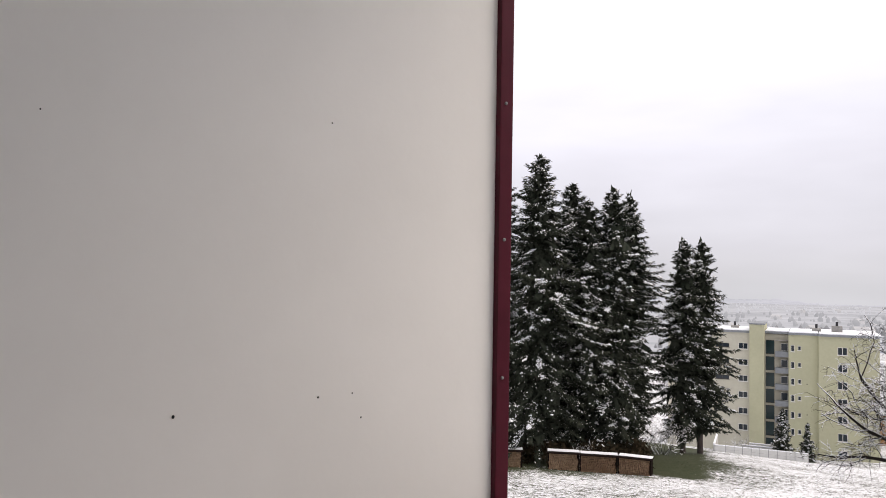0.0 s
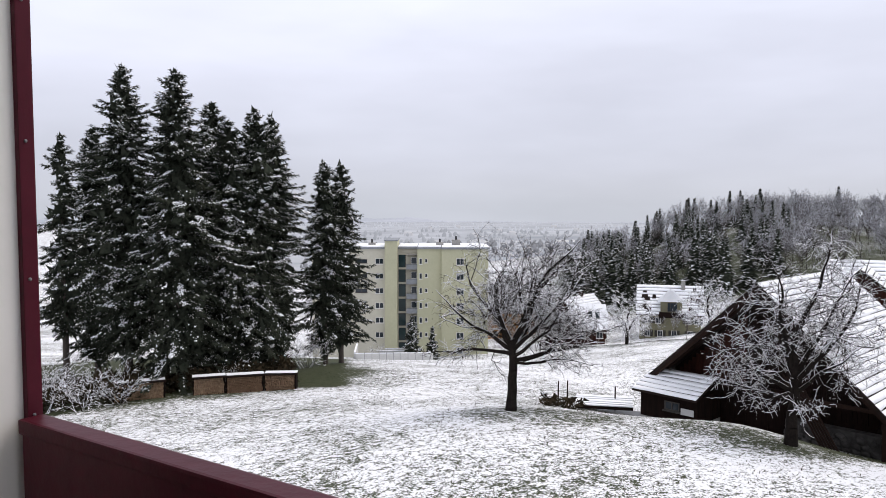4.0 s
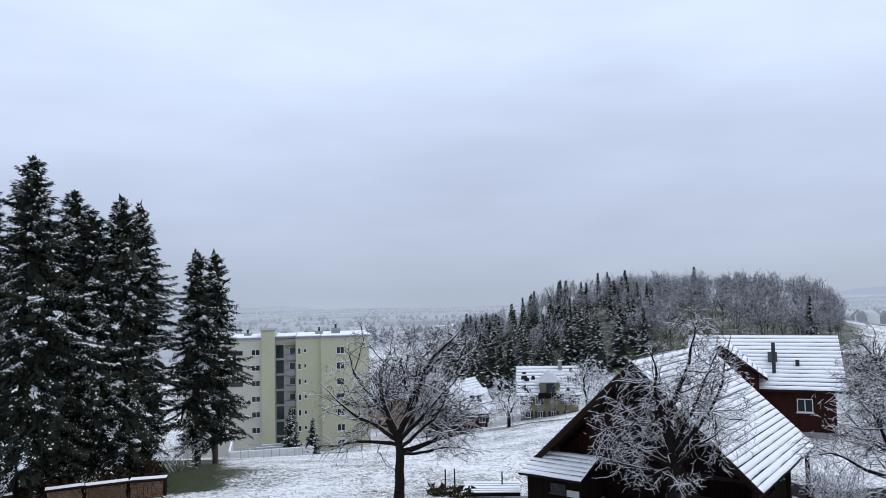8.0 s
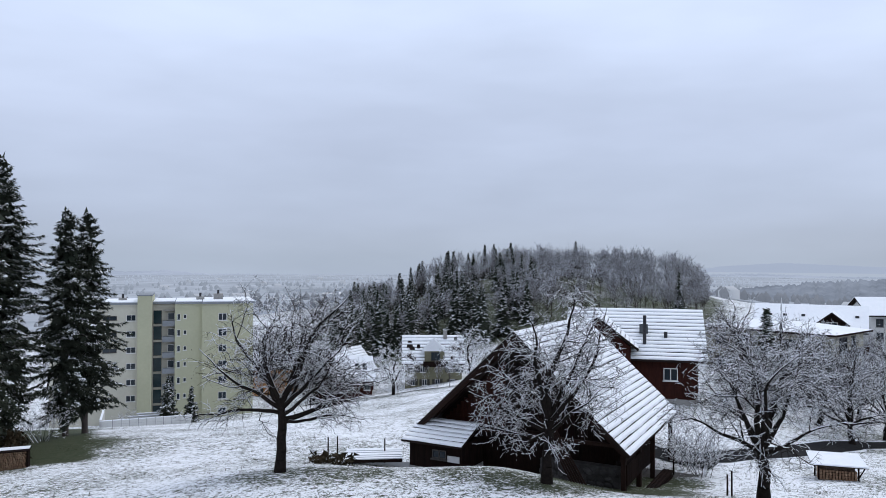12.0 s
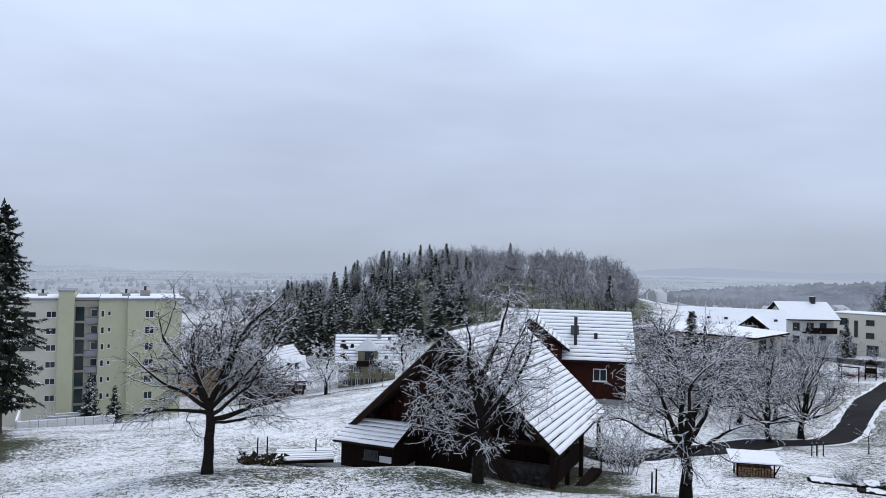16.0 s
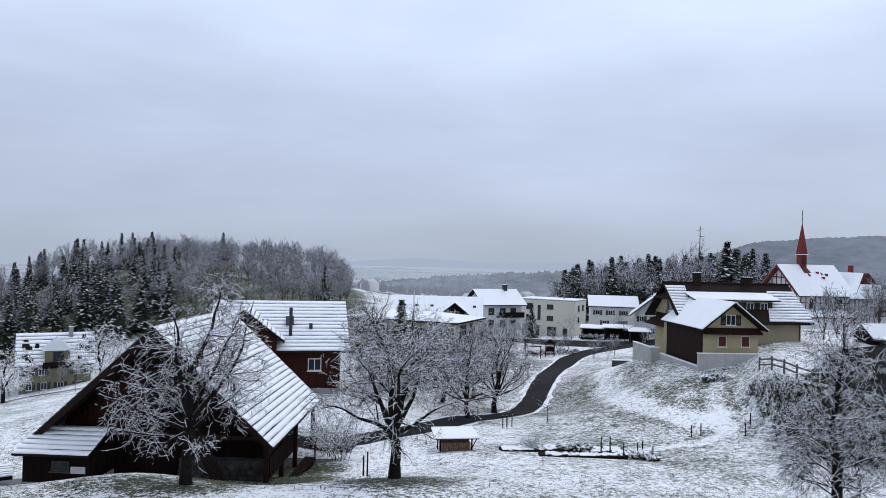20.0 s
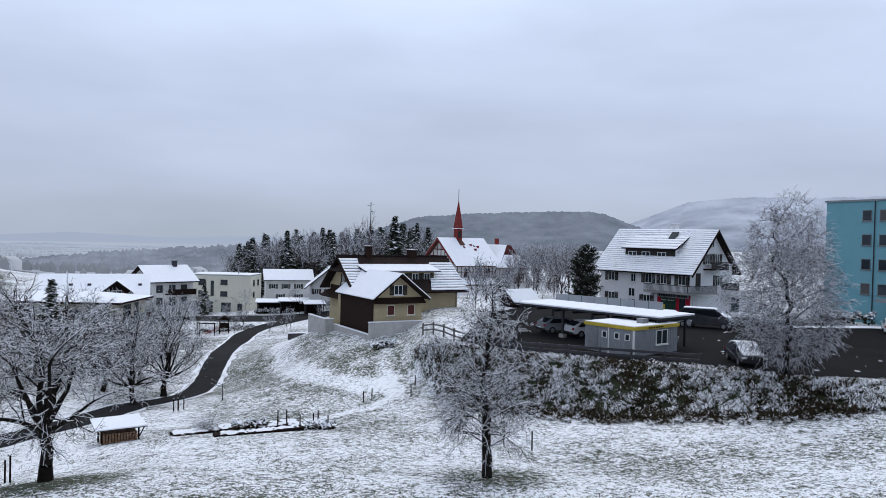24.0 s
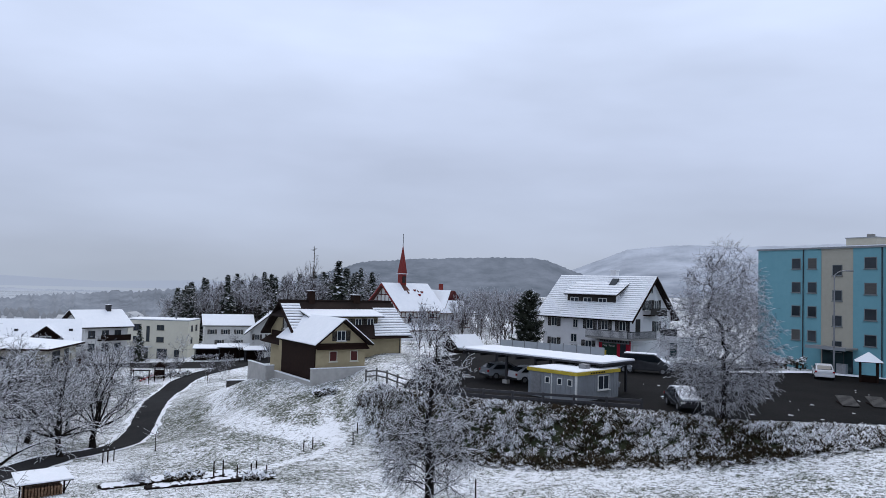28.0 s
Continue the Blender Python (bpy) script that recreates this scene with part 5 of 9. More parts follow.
# ---- middle: the barn, the red house, the road and the houses along it ----
def barn():
    b = thing("barn", heading(P(40.99, 44.4, -4.25), 161.6), "old dark timber barn with striped snow on its tiled roof", "barn")
    zr, ze = 8.66, 2.55
    k = (zr - ze) / 6.5
    wall = [(0.7, -1.5), (11.5, -1.5), (11.5, ze + 1.1), (6.5, zr - 0.3), (0.7, ze + 0.5)]
    part("gable_wall", prism(bmesh.new(), wall, 2.5, 12.0), DARKWOOD, b)
    rg = random.Random(2)
    for i in range(46):
        x = 0.75 + i * 0.25
        top = min(zr - 0.45 - abs(x - 6.5) * k, 7.4)
        z0 = 2.75 + 0.05 * rg.random() if x < 7 else 1.6
        if top > z0 + 0.1:
            part("gable_board", bx(x, x + 0.225, 2.42 + 0.03 * rg.random(), 2.5, z0, top), REDWOOD if x < 4.8 else DARKWOOD, b)
    part("barn_door", bx(4.9, 7.6, 2.3, 2.42, -0.4, 2.7), DARKWOOD, b)
    for x in (4.95, 6.2, 7.45):
        part("door_ledge", bx(x, x + 0.12, 2.24, 2.3, -0.3, 2.6), DARKWOOD, b)
    roof_face(b, (13.0, 0, ze), (13.0, 12.8, ze), (6.5, 12.8, zr), (6.5, 0, zr), TILE, 23, thick=0.16, snow=0.04, gap=0.15, seed=5, ragged=0.6)
    roof_face(b, (0, 12.8, ze), (0, 0, ze), (6.5, 0, zr), (6.5, 12.8, zr), TILE, 23, thick=0.16, snow=0.04, gap=0.15, seed=6, ragged=0.6)
    for s in (-1, 1):
        for y in (0.02, 0.85):
            part("rafter", slab(bmesh.new(), (6.5, y, zr - 0.32), (6.5 + s * 6.3, y, ze - 0.1), (6.5 + s * 6.3, y + 0.14, ze - 0.1), (6.5, y + 0.14, zr - 0.32), -0.1, 0.1), FASCIA, b)
    part("purlin", bx(4.6, 12.4, 0.3, 0.5, ze + 0.28, ze + 0.46), FASCIA, b)
    # lean-to beside the gable
    part("lean_to", bx(0.5, 3.9, -1.1, 1.62, -1.2, 2.25), DARKWOOD, b, "small boarded lean-to")
    part("lean_to_plinth", bx(0.46, 3.94, -1.14, 1.6, -1.2, 0.75), CONCRETE, b)
    roof_face(b, (0.2, -1.6, 2.28), (4.1, -1.6, 2.28), (4.1, 0.9, 3.15), (0.2, 0.9, 3.15), TILE, 6, thick=0.12, gap=0.14, snow=0.04, name="lean_to_roof", seed=9, ragged=0.7)
    window(b, Matrix.Translation((0, -1.1, 0)), 2.0, 1.35, 0.9, 0.5, DARKFRAME, bars=1)
    part("notice_board", bx(3.0, 3.75, -1.16, -1.12, 1.25, 1.6), WHITEWALL, b, "pale blank board")
    # stone base, poles and timbers under the eave
    rg = random.Random(8)
    shapes = []
    for s in range(4):
        bm = bmesh.new()
        bmesh.ops.create_icosphere(bm, subdivisions=1, radius=0.5)
        for v in bm.verts:
            v.co *= 0.8 + 0.4 * rg.random()
        me = bpy.data.meshes.new("stone")
        bm.to_mesh(me)
        bm.free()
        me.materials.append(STONE)
        shapes.append(me)
    base = part("stone_base", bx(7.7, 12.2, 1.1, 1.68, -1.5, 1.55), STONE, b, "rough field-stone base wall")
    z = -0.9
    while z < 1.5:
        x = 7.8 + 0.2 * rg.random()
        while x < 12.1:
            w, h = 0.3 + 0.35 * rg.random(), 0.24 + 0.14 * rg.random()
            link("stone", rg.choice(shapes), None, base, Matrix.Translation((x, 1.08 - 0.05 * rg.random(), z)) @ Matrix.Rotation(rg.random() * 0.6, 4, "Y") @ Matrix.Diagonal((w * 1.1, 0.3, h * 1.25, 1)))
            x += w
        z += 0.3
    for i in range(6):
        x = 7.6 + 0.22 * i
        part("pole", rod(bmesh.new(), (x, 0.9 - 0.1 * i, 3.9 - 0.05 * i), (x + 3.4, -0.6 - 0.12 * i, -0.6), 0.05, 6), FASCIA, b)
    for x, y in ((12.6, 0.3), (12.6, 3.6), (12.6, 7.0), (12.6, 12.2)):
        part("post", bx(x - 0.12, x + 0.12, y - 0.12, y + 0.12, -1.4, ze), FASCIA, b)
    part("eave_beam", bx(12.45, 12.75, 0.1, 12.6, ze - 0.35, ze - 0.1), FASCIA, b)
    for i in range(16):
        part("railing_board", bx(12.72, 12.78, 0.35 + i * 0.2, 0.5 + i * 0.2, 0.9, 2.0), DARKWOOD, b)
    part("side_wall", bx(11.45, 11.6, 2.5, 12.0, -1.5, ze), DARKWOOD, b)
    part("deck", bx(11.62, 15.0, -0.6, 9.0, -1.9, -0.45), GREYWOOD, b, "worn timber deck beside the open side")
    for i in range(12):
        part("deck_board", bx(11.65 + i * 0.28, 11.9 + i * 0.28, -0.62, 9.02, -0.446, -0.41), GREYWOOD, b)
    for i in range(9):
        part("stacked_beam", rod(bmesh.new(), (13.0 + 0.18 * (i % 3), 0.8, -0.6 + 0.26 * (i // 3)), (13.2 + 0.2 * (i % 3), 7.5, -0.5 + 0.26 * (i // 3)), 0.12, 7), DARKWOOD, b)


def red_house():
    h = gable_house("red_house", heading(P(53.2, 68.6, -4.75), 148), 10.9, 11, 4.65, 3.55, "x", "red-brown timber house with rows of snow on its tiled roof", REDWOOD, over=0.8, courses=14, gap=0.2, snow=0.05)
    part("stone_plinth", bx(-0.05, 10.95, -0.06, 11.05, -2, 0.9), CONCRETE, h)
    bm = prism(bmesh.new(), [(-0.6, 0.5), (5.2, 0.5), (5.2, 5.5), (2.4, 7.7), (-0.6, 5.5)], -1.4, 5)
    part("cross_gable", bm, REDWOOD, h)
    roof_face(h, (5.9, -2.0, 5.35), (5.9, 5.2, 5.35), (2.4, 5.2, 8.1), (2.4, -2.0, 8.1), TILE, 9, gap=0.2, name="cross_gable_roof", thick=0.15)
    roof_face(h, (-1.1, 5.2, 5.35), (-1.1, -2.0, 5.35), (2.4, -2.0, 8.1), (2.4, 5.2, 8.1), TILE, 9, gap=0.2, name="cross_gable_roof", thick=0.15)
    window(h, Matrix(), 8.0, 2.5, 1.2, 1.1, WHITEFRAME, bars=1)
    window(h, Matrix.Translation((0, -1.4, 0)), 1.6, 3.4, 1.3, 1.1, DARKFRAME, bars=1)
    part("flue", rod(bmesh.new(), (6.4, 1.1, 5.2), (6.4, 1.1, 8.1), 0.16, 10), DARKSTEEL, h)
    part("roof_window", slab(bmesh.new(), (5.95, 2.0, 6.35), (6.7, 2.0, 6.35), (6.7, 3.0, 7.05), (5.95, 3.0, 7.05), 0.05, 0.16), GLASS, h)
    part("roof_vent", bx(8.1, 8.4, 1.8, 2.1, 6.0, 6.6), DARKSTEEL, h)
    for i in range(3):
        window(h, face(10.9, 11, "r"), 1.5 + 3 * i, 2.2, 1.2, 1.3, WHITEFRAME)


def flat_house():
    b = thing("terraced_flats", heading(P(62.9, 101, -5.6), 183), "beige two-storey flats under a wide snowy low roof", "house")
    part("wall", bx(0, 15.3, 0, 9, -2, 5.4), BEIGEWALL, b)
    part("eave", bx(-0.8, 16.1, -0.8, 9.8, 5.4, 5.62), FASCIA, b)
    bm = bmesh.new()
    q = [(-0.8, -0.8), (16.1, -0.8), (16.1, 9.8), (-0.8, 9.8)]
    lo = [bm.verts.new((x, y, 5.625)) for x, y in q]
    hi = [bm.verts.new((x, y, 6.5)) for x, y in ((4.5, 4.5), (10.8, 4.5))]
    for f in ((lo[0], lo[1], hi[1], hi[0]), (lo[1], lo[2], hi[1]), (lo[2], lo[3], hi[0], hi[1]), (lo[3], lo[0], hi[0])):
        bm.faces.new(f)
    bm.faces.new(lo[::-1])
    part("roof_snow", bm, SNOW, b)
    for i in range(5):
        for v in (0.6, 3.4):
            window(b, Matrix(), 1.2 + 2.9 * i, v, 1.5, 1.3, DARKFRAME, bars=1)
    fr = face(15.3, 9, "r")
    for v in (0.1, 2.9):
        part("balcony", bx(15.3, 16.6, 1.0, 7.5, v - 0.15, v), CONCRETE, b)
        part("balcony_parapet", bx(16.5, 16.6, 1.0, 7.5, v, v + 0.95), FASCIA, b)
        window(b, fr, 2.0, v + 0.2, 2.2, 2.0, DARKFRAME, bars=1)
        window(b, fr, 5.4, v + 0.2, 1.4, 2.0, DARKFRAME, bars=1)


def village():
    h = gable_house("snow_roof_house", heading(P(66.2, 121, -6.2), 163), 14, 10, 4.5, 3.0, "x", "long house with an even white roof and small dormers", CREAMWALL, courses=5, gap=0.03, snow=0.12)
    bm = prism(bmesh.new(), [(8.2, 4.2), (12.0, 4.2), (12.0, 5.4), (10.1, 6.9), (8.2, 5.4)], 0.2, 5)
    part("dormer", bm, DARKWOOD, h)
    roof_face(h, (12.4, -0.3, 5.25), (12.4, 5, 5.25), (10.1, 5, 7.05), (10.1, -0.3, 7.05), TILE, 3, gap=0.05, name="dormer_roof")
    roof_face(h, (7.8, 5, 5.25), (7.8, -0.3, 5.25), (10.1, -0.3, 7.05), (10.1, 5, 7.05), TILE, 3, gap=0.05, name="dormer_roof")
    window(h, Matrix.Translation((0, 0.2, 0)), 9.3, 4.7, 1.5, 0.9, WHITEFRAME)
    for x in (1.5, 3.5, 6.0, 13.0):
        part("roof_vent", bx(x, x + 0.5, 2.2, 2.6, 5.6, 6.5), DARKSTEEL, h)
    for u in (1, 4, 7.5, 10.5, 12.4):
        window(h, Matrix(), u, 1.6, 1.2, 1.3)
    h = gable_house("chalet_house", heading(P(73.3, 152, -6.2), 138), 8.4, 8.6, 5.0, 2.5, "x", "white house with a snowy roof and a dark timber balcony", WHITEWALL, courses=3, gap=0.03, snow=0.1, over=0.9)
    part("balcony", bx(2.6, 8.4, -1.3, -0.02, 2.2, 2.4), DARKWOOD, h)
    part("balcony_parapet", bx(2.6, 8.4, -1.35, -1.25, 2.4, 3.3), DARKWOOD, h)
    for u, v in ((0.8, 2.7), (3.4, 2.7), (5.8, 2.7), (0.8, 0.3), (3.4, 0.3), (5.8, 0.3)):
        window(h, Matrix(), u, v, 1.3, 1.4, DARKFRAME, shutters=None)
    for u, v in ((1.5, 3.2), (5.5, 3.2), (3.5, 0.6)):
        window(h, face(8.4, 8.6, "l"), u, v, 1.3, 1.3, shutters=SHUTTER)
    chimney(h, 6.4, 4, 6.5, 8.6, 0.8, DARKSTEEL)
    # the white cube
    b = thing("modern_house", heading(P(75.89, 189.3, -11.2), 187), "white cubic three-storey house with a flat snowy roof", "house")
    part("wall", bx(0, 14.7, 0, 9, 3.0, 9.1), CREAMWALL, b)
    part("ground_floor", bx(5.6, 14.7, 0.0, 9, -2, 2.998), CREAMWALL, b)
    part("recess", bx(0.3, 5.6, 1.8, 9, -2, 2.998), GREYSHEET, b)
    part("roof_edge", bx(-0.05, 14.75, -0.05, 9.05, 9.1, 9.25), GREYSHEET, b)
    part("roof_snow", bx(0, 14.7, 0, 9, 9.252, 9.42, bevel=0.04), SNOW, b)
    part("canopy", bx(-0.6, 6.6, -1.3, 0, 2.95, 3.2), WHITEWALL, b)
    for u, v, w, hh in ((2.0, 6.7, 1.5, 1.5), (2.0, 3.9, 1.5, 1.5), (5.0, 4.2, 0.8, 3.6), (7.4, 6.9, 1.7, 1.2), (7.4, 4.1, 1.7, 1.2), (7.6, 0.4, 2.4, 2.2), (11.6, 0.8, 1.2, 1.6)):
        window(b, Matrix(), u, v, w, hh, DARKFRAME, bars=1 if w > 1 else 0)
    for u in (0.8, 2.6, 4.2):
        window(b, Matrix.Translation((0, 1.8, 0)), u, 0.3, 1.3, 2.2, DARKFRAME, bars=0)
    for u, v in ((2, 6.6), (2, 3.8), (5.5, 6.6)):
        window(b, face(14.7, 9, "r"), u, v, 1.4, 1.4, DARKFRAME)
    part("flue", rod(bmesh.new(), (10.5, 4, 9.2), (10.5, 4, 11.4), 0.15, 8), STEEL, b)
    h = gable_house("white_cottage", heading(P(81.3, 196, -9.5), 168), 11.5, 8.5, 5.9, 2.2, "x", "plain white house with a thick snowy roof", WHITEWALL, courses=2, gap=0.02, snow=0.16)
    for u, v in ((1.2, 3.6), (4.4, 3.6), (7.6, 3.6), (7.6, 1.0), (3.0, 1.0)):
        window(h, Matrix(), u, v, 1.1, 1.2, WHITEFRAME, shutters=SHUTTER)
    h = gable_house("gabled_house", heading(P(84.5, 166, -8.2), 176), 8.8, 10, 5.4, 3.6, "y", "white gabled house with brown shutters and deep eaves", WHITEWALL, courses=6, gap=0.06, over=1.2)
    for u, v in ((1.0, 3.4), (3.7, 3.4), (6.3, 3.4), (1.0, 0.8), (3.7, 0.8), (6.3, 0.8), (3.6, 5.9)):
        window(h, Matrix(), u, v, 1.0, 1.2, WHITEFRAME, shutters=FASCIA)
    # low canopies with snow in front
    for az, d, z, hd, w, dep, hh in ((80.6, 170, -9.4, 175, 6, 3, 2.2), (82.3, 166, -9.2, 172, 7.5, 3, 2.6), (84.2, 158, -8.6, 168, 4, 3, 2.2)):
        c = thing("bicycle_shelter", heading(P(az, d, z), hd), "low open shelter with a snow-covered roof by the road", "shelter", "low roadside shelters")
        for x in (0.2, w - 0.2):
            for y in (0.2, dep - 0.2):
                part("post", bx(x - 0.08, x + 0.08, y - 0.08, y + 0.08, -0.8, hh), DARKSTEEL, c)
        part("back_panel", bx(0.2, w - 0.2, dep - 0.15, dep - 0.05, -0.8, hh - 0.2), DARKWOOD, c)
        part("roof", slab(bmesh.new(), (-0.3, -0.3, hh), (w + 0.3, -0.3, hh), (w + 0.3, dep + 0.3, hh + 0.5), (-0.3, dep + 0.3, hh + 0.5), 0, 0.12), DARKSTEEL, c)
        part("roof_snow", slab(bmesh.new(), (-0.3, -0.3, hh), (w + 0.3, -0.3, hh), (w + 0.3, dep + 0.3, hh + 0.5), (-0.3, dep + 0.3, hh + 0.5), 0.124, 0.26), SNOW, c)


barn()
red_house()
flat_house()
village()
RD = [(60.5, 52), (63.6, 53), (68.1, 58), (72.0, 67.8), (74.9, 73.4), (76.85, 83), (77.85, 97), (78.9, 119), (80.9, 141), (83.3, 149), (85.2, 152), (88, 152)]
road_line = [tuple(P(a, d)[:2]) for a, d in RD]
strip("verge", road_line, [3.5, 3.5, 3.5, 3.6, 3.8, 3.9, 4.0, 4.4, 5.6, 7, 8, 8], SNOW, 0.03, "band of ploughed snow along both sides of the road", "verge", ragged=0.5)
strip("road", road_line, [2.9, 2.9, 2.9, 2.8, 2.8, 2.8, 2.9, 3.4, 4.6, 6, 7, 7], ASPHALT, 0.06, "narrow wet asphalt road curving down through the meadow", "road", ragged=0.14)
strip("street", [tuple(P(a, d)[:2]) for a, d in ((72, 172), (76, 167), (79, 162), (82, 158), (85, 156), (89, 156))], [8, 10, 12, 14, 14, 13], ASPHALT, 0.05, "village street before the white house", "road")
strip("yard", [tuple(P(a, d)[:2]) for a, d in ((43.5, 45.2), (41.5, 45.2), (39.8, 45.4), (38.2, 45.6))], [4.2, 4.2, 4.0, 2.5], WETCONCRETE, 0.09, "wet concrete yard beside the barn", "yard")
strip("farm_track", [tuple(P(a, d)[:2]) for a, d in ((57.5, 54), (60, 53), (62, 51.5), (63.6, 51))], [3, 3, 3, 3], ASPHALT, 0.04, "wet track behind the barn", "road")



def posts():
    for i, (az, d, h) in enumerate(((82.35, 50.5, 1.1), (83.0, 50.5, 1.15), (84.0, 49.5, 0.9), (85.0, 49.0, 1.0), (85.35, 49.5, 1.1), (86.1, 48.5, 0.9), (88.75, 58.3, 0.9), (89.4, 58.6, 0.95),
                                    (92.4, 58.5, 1.0), (92.7, 61, 0.9), (101.8, 42, 1.1), (74.9, 63.5, 1.0), (75.2, 63.8, 1.0), (75.6, 64, 1.0), (64.6, 40.5, 1.3), (64.3, 40.8, 1.1), (34.6, 46.5, 1.4), (35.3, 46.5, 1.5),
                                    (38.9, 46.2, 1.6), (60.6, 47.5, 1.3))):
        g = on_ground(az, d, -0.2)
        t = thing("fence_post", Matrix.Translation(g), "weathered wooden fence post in the snow", "post", "fence posts")
        part("stake", rod(bmesh.new(), (0, 0, 0), (0.02, 0.01, h + 0.2), 0.048, 7, 0.04), DARKWOOD, t)
        part("snow_cap", rod(bmesh.new(), (0.02, 0.01, h + 0.204), (0.02, 0.01, h + 0.25), 0.05, 7, 0.03), SNOW, t)


def garden():
    rg = random.Random(12)
    for i, (az, d, hd, w, dp) in enumerate(((76.5, 49.5, 150, 3.0, 1.2), (79.2, 51, 155, 3.4, 1.3), (82.2, 51, 158, 3.2, 1.4), (84.6, 50, 160, 2.6, 1.6), (81.0, 47.5, 158, 5.5, 0.8))):
        t = thing("garden_bed", heading(on_ground(az, d), hd), "board-edged vegetable bed with dark soil and snow", "garden bed", "vegetable beds")
        part("edging", bx(-w / 2, w / 2, -dp / 2, dp / 2, -0.4, 0.16), DARKWOOD, t)
        part("soil", bx(-w / 2 + 0.06, w / 2 - 0.06, -dp / 2 + 0.06, dp / 2 - 0.06, 0.0, 0.19), BARK, t)
        V, F = [], []
        for _ in range(70):
            x, y, s = (rg.random() - 0.5) * (w - 0.3), (rg.random() - 0.5) * (dp - 0.2), 0.06 + 0.12 * rg.random()
            k = len(V)
            V += [(x - s, y - s * 0.8, 0.19), (x + s, y - s, 0.19), (x + s * 0.8, y + s, 0.2), (x - s, y + s, 0.19), (x, y, 0.22 + s * 0.5)]
            F += [(k, k + 1, k + 4), (k + 1, k + 2, k + 4), (k + 2, k + 3, k + 4), (k + 3, k, k + 4)]
        link("snow_crust", raw_mesh("snow_crust", V, F, SNOW), None, t)["kind"] = "stuff"
    sh = thing("lean_shelter", heading(on_ground(70.1, 48.5, -0.1), 150) @ Matrix.Scale(0.72, 4), "open garden shelter with a snowy roof over stacked wood", "shed")
    for x, y in ((0.1, 0.1), (3.0, 0.1), (0.1, 1.7), (3.0, 1.7)):
        part("post", bx(x - 0.06, x + 0.06, y - 0.06, y + 0.06, -0.4, 1.5), DARKWOOD, sh)
    part("roof", slab(bmesh.new(), (-0.5, -0.4, 1.35), (3.6, -0.4, 1.35), (3.4, 2.1, 1.8), (-0.5, 2.1, 1.8), 0, 0.06), DARKWOOD, sh)
    part("roof_snow", slab(bmesh.new(), (-0.5, -0.4, 1.35), (3.6, -0.4, 1.35), (3.4, 2.1, 1.8), (-0.5, 2.1, 1.8), 0.064, 0.17), SNOW, sh)
    lm = bpy.data.meshes.new("log")
    bm = rod(bmesh.new(), (0, 0, 0), (0, 1.5, 0), 0.1, 7)
    bm.to_mesh(lm)
    bm.free()
    lm.materials.append(LOGEND)
    for i in range(12):
        for j in range(5):
            link("log", lm, None, sh, Matrix.Translation((0.25 + i * 0.23, -0.05 * ((i * 7 + j * 3) % 4), 0.1 + j * 0.2)))
    part("brace", rod(bmesh.new(), (3.0, 0.1, 0.4), (3.4, -0.2, 1.35), 0.05, 6), DARKWOOD, sh)
    tb = thing("board_pile", heading(on_ground(35.9, 44.6), 128), "flat pile of snow-covered boards beside the yard", "boards")
    for i in range(7):
        part("plank", bx(0, 3.4, i * 0.36, i * 0.36 + 0.3, 0.02, 0.2 + 0.02 * (i % 3)), DARKWOOD, tb)
        part("plank_snow", bx(0, 3.4, i * 0.36 + 0.01, i * 0.36 + 0.28, 0.21 + 0.02 * (i % 3), 0.27 + 0.02 * (i % 3)), SNOW, tb)
    # playground by the road
    pg = thing("climbing_tower", heading(on_ground(78.0, 136), 170), "small dark timber climbing tower with a slide", "playground")
    for x, y in ((0, 0), (1.5, 0), (0, 1.5), (1.5, 1.5)):
        part("post", bx(x - 0.07, x + 0.07, y - 0.07, y + 0.07, -0.3, 2.6), DARKWOOD, pg)
    part("platform", bx(0, 1.5, 0, 1.5, 1.1, 1.2), DARKWOOD, pg)
    part("roof", prism(bmesh.new(), [(-0.3, 2.5), (1.8, 2.5), (0.75, 3.2)], -0.3, 1.8), DARKWOOD, pg)
    part("panel", bx(0.05, 1.45, -0.05, 0.0, 1.2, 2.0), DARKWOOD, pg)
    part("slide", slab(bmesh.new(), (-2.4, 0.4, 0.05), (-2.4, 1.0, 0.05), (0, 1.0, 1.2), (0, 0.4, 1.2), 0, 0.06), REDPAINT, pg)
    sw = thing("swing_frame", heading(on_ground(76.6, 133), 170), "dark timber swing frame on the snowy play lawn", "playground")
    for x in (0, 2.4):
        part("post", bx(x - 0.08, x + 0.08, -0.08, 0.08, -0.3, 2.2), DARKWOOD, sw)
    part("beam", bx(-0.2, 2.6, -0.08, 0.08, 2.2, 2.36), DARKWOOD, sw)
    part("seat", bx(0.9, 1.4, -0.12, 0.12, 0.5, 0.55), RUBBER, sw)
    for x in (0.92, 1.38):
        part("chain", rod(bmesh.new(), (x, 0, 0.55), (x, 0, 2.2), 0.012, 4), STEEL, sw)
    cv = thing("culvert_wall", heading(on_ground(83.0, 103), 165), "short dark stone culvert wall capped with snow", "wall")
    part("wall", bx(0, 2.6, 0, 0.6, -0.8, 0.9), STONE, cv)
    part("snow_cap", bx(-0.03, 2.63, -0.03, 0.63, 0.904, 1.0, bevel=0.03), SNOW, cv)


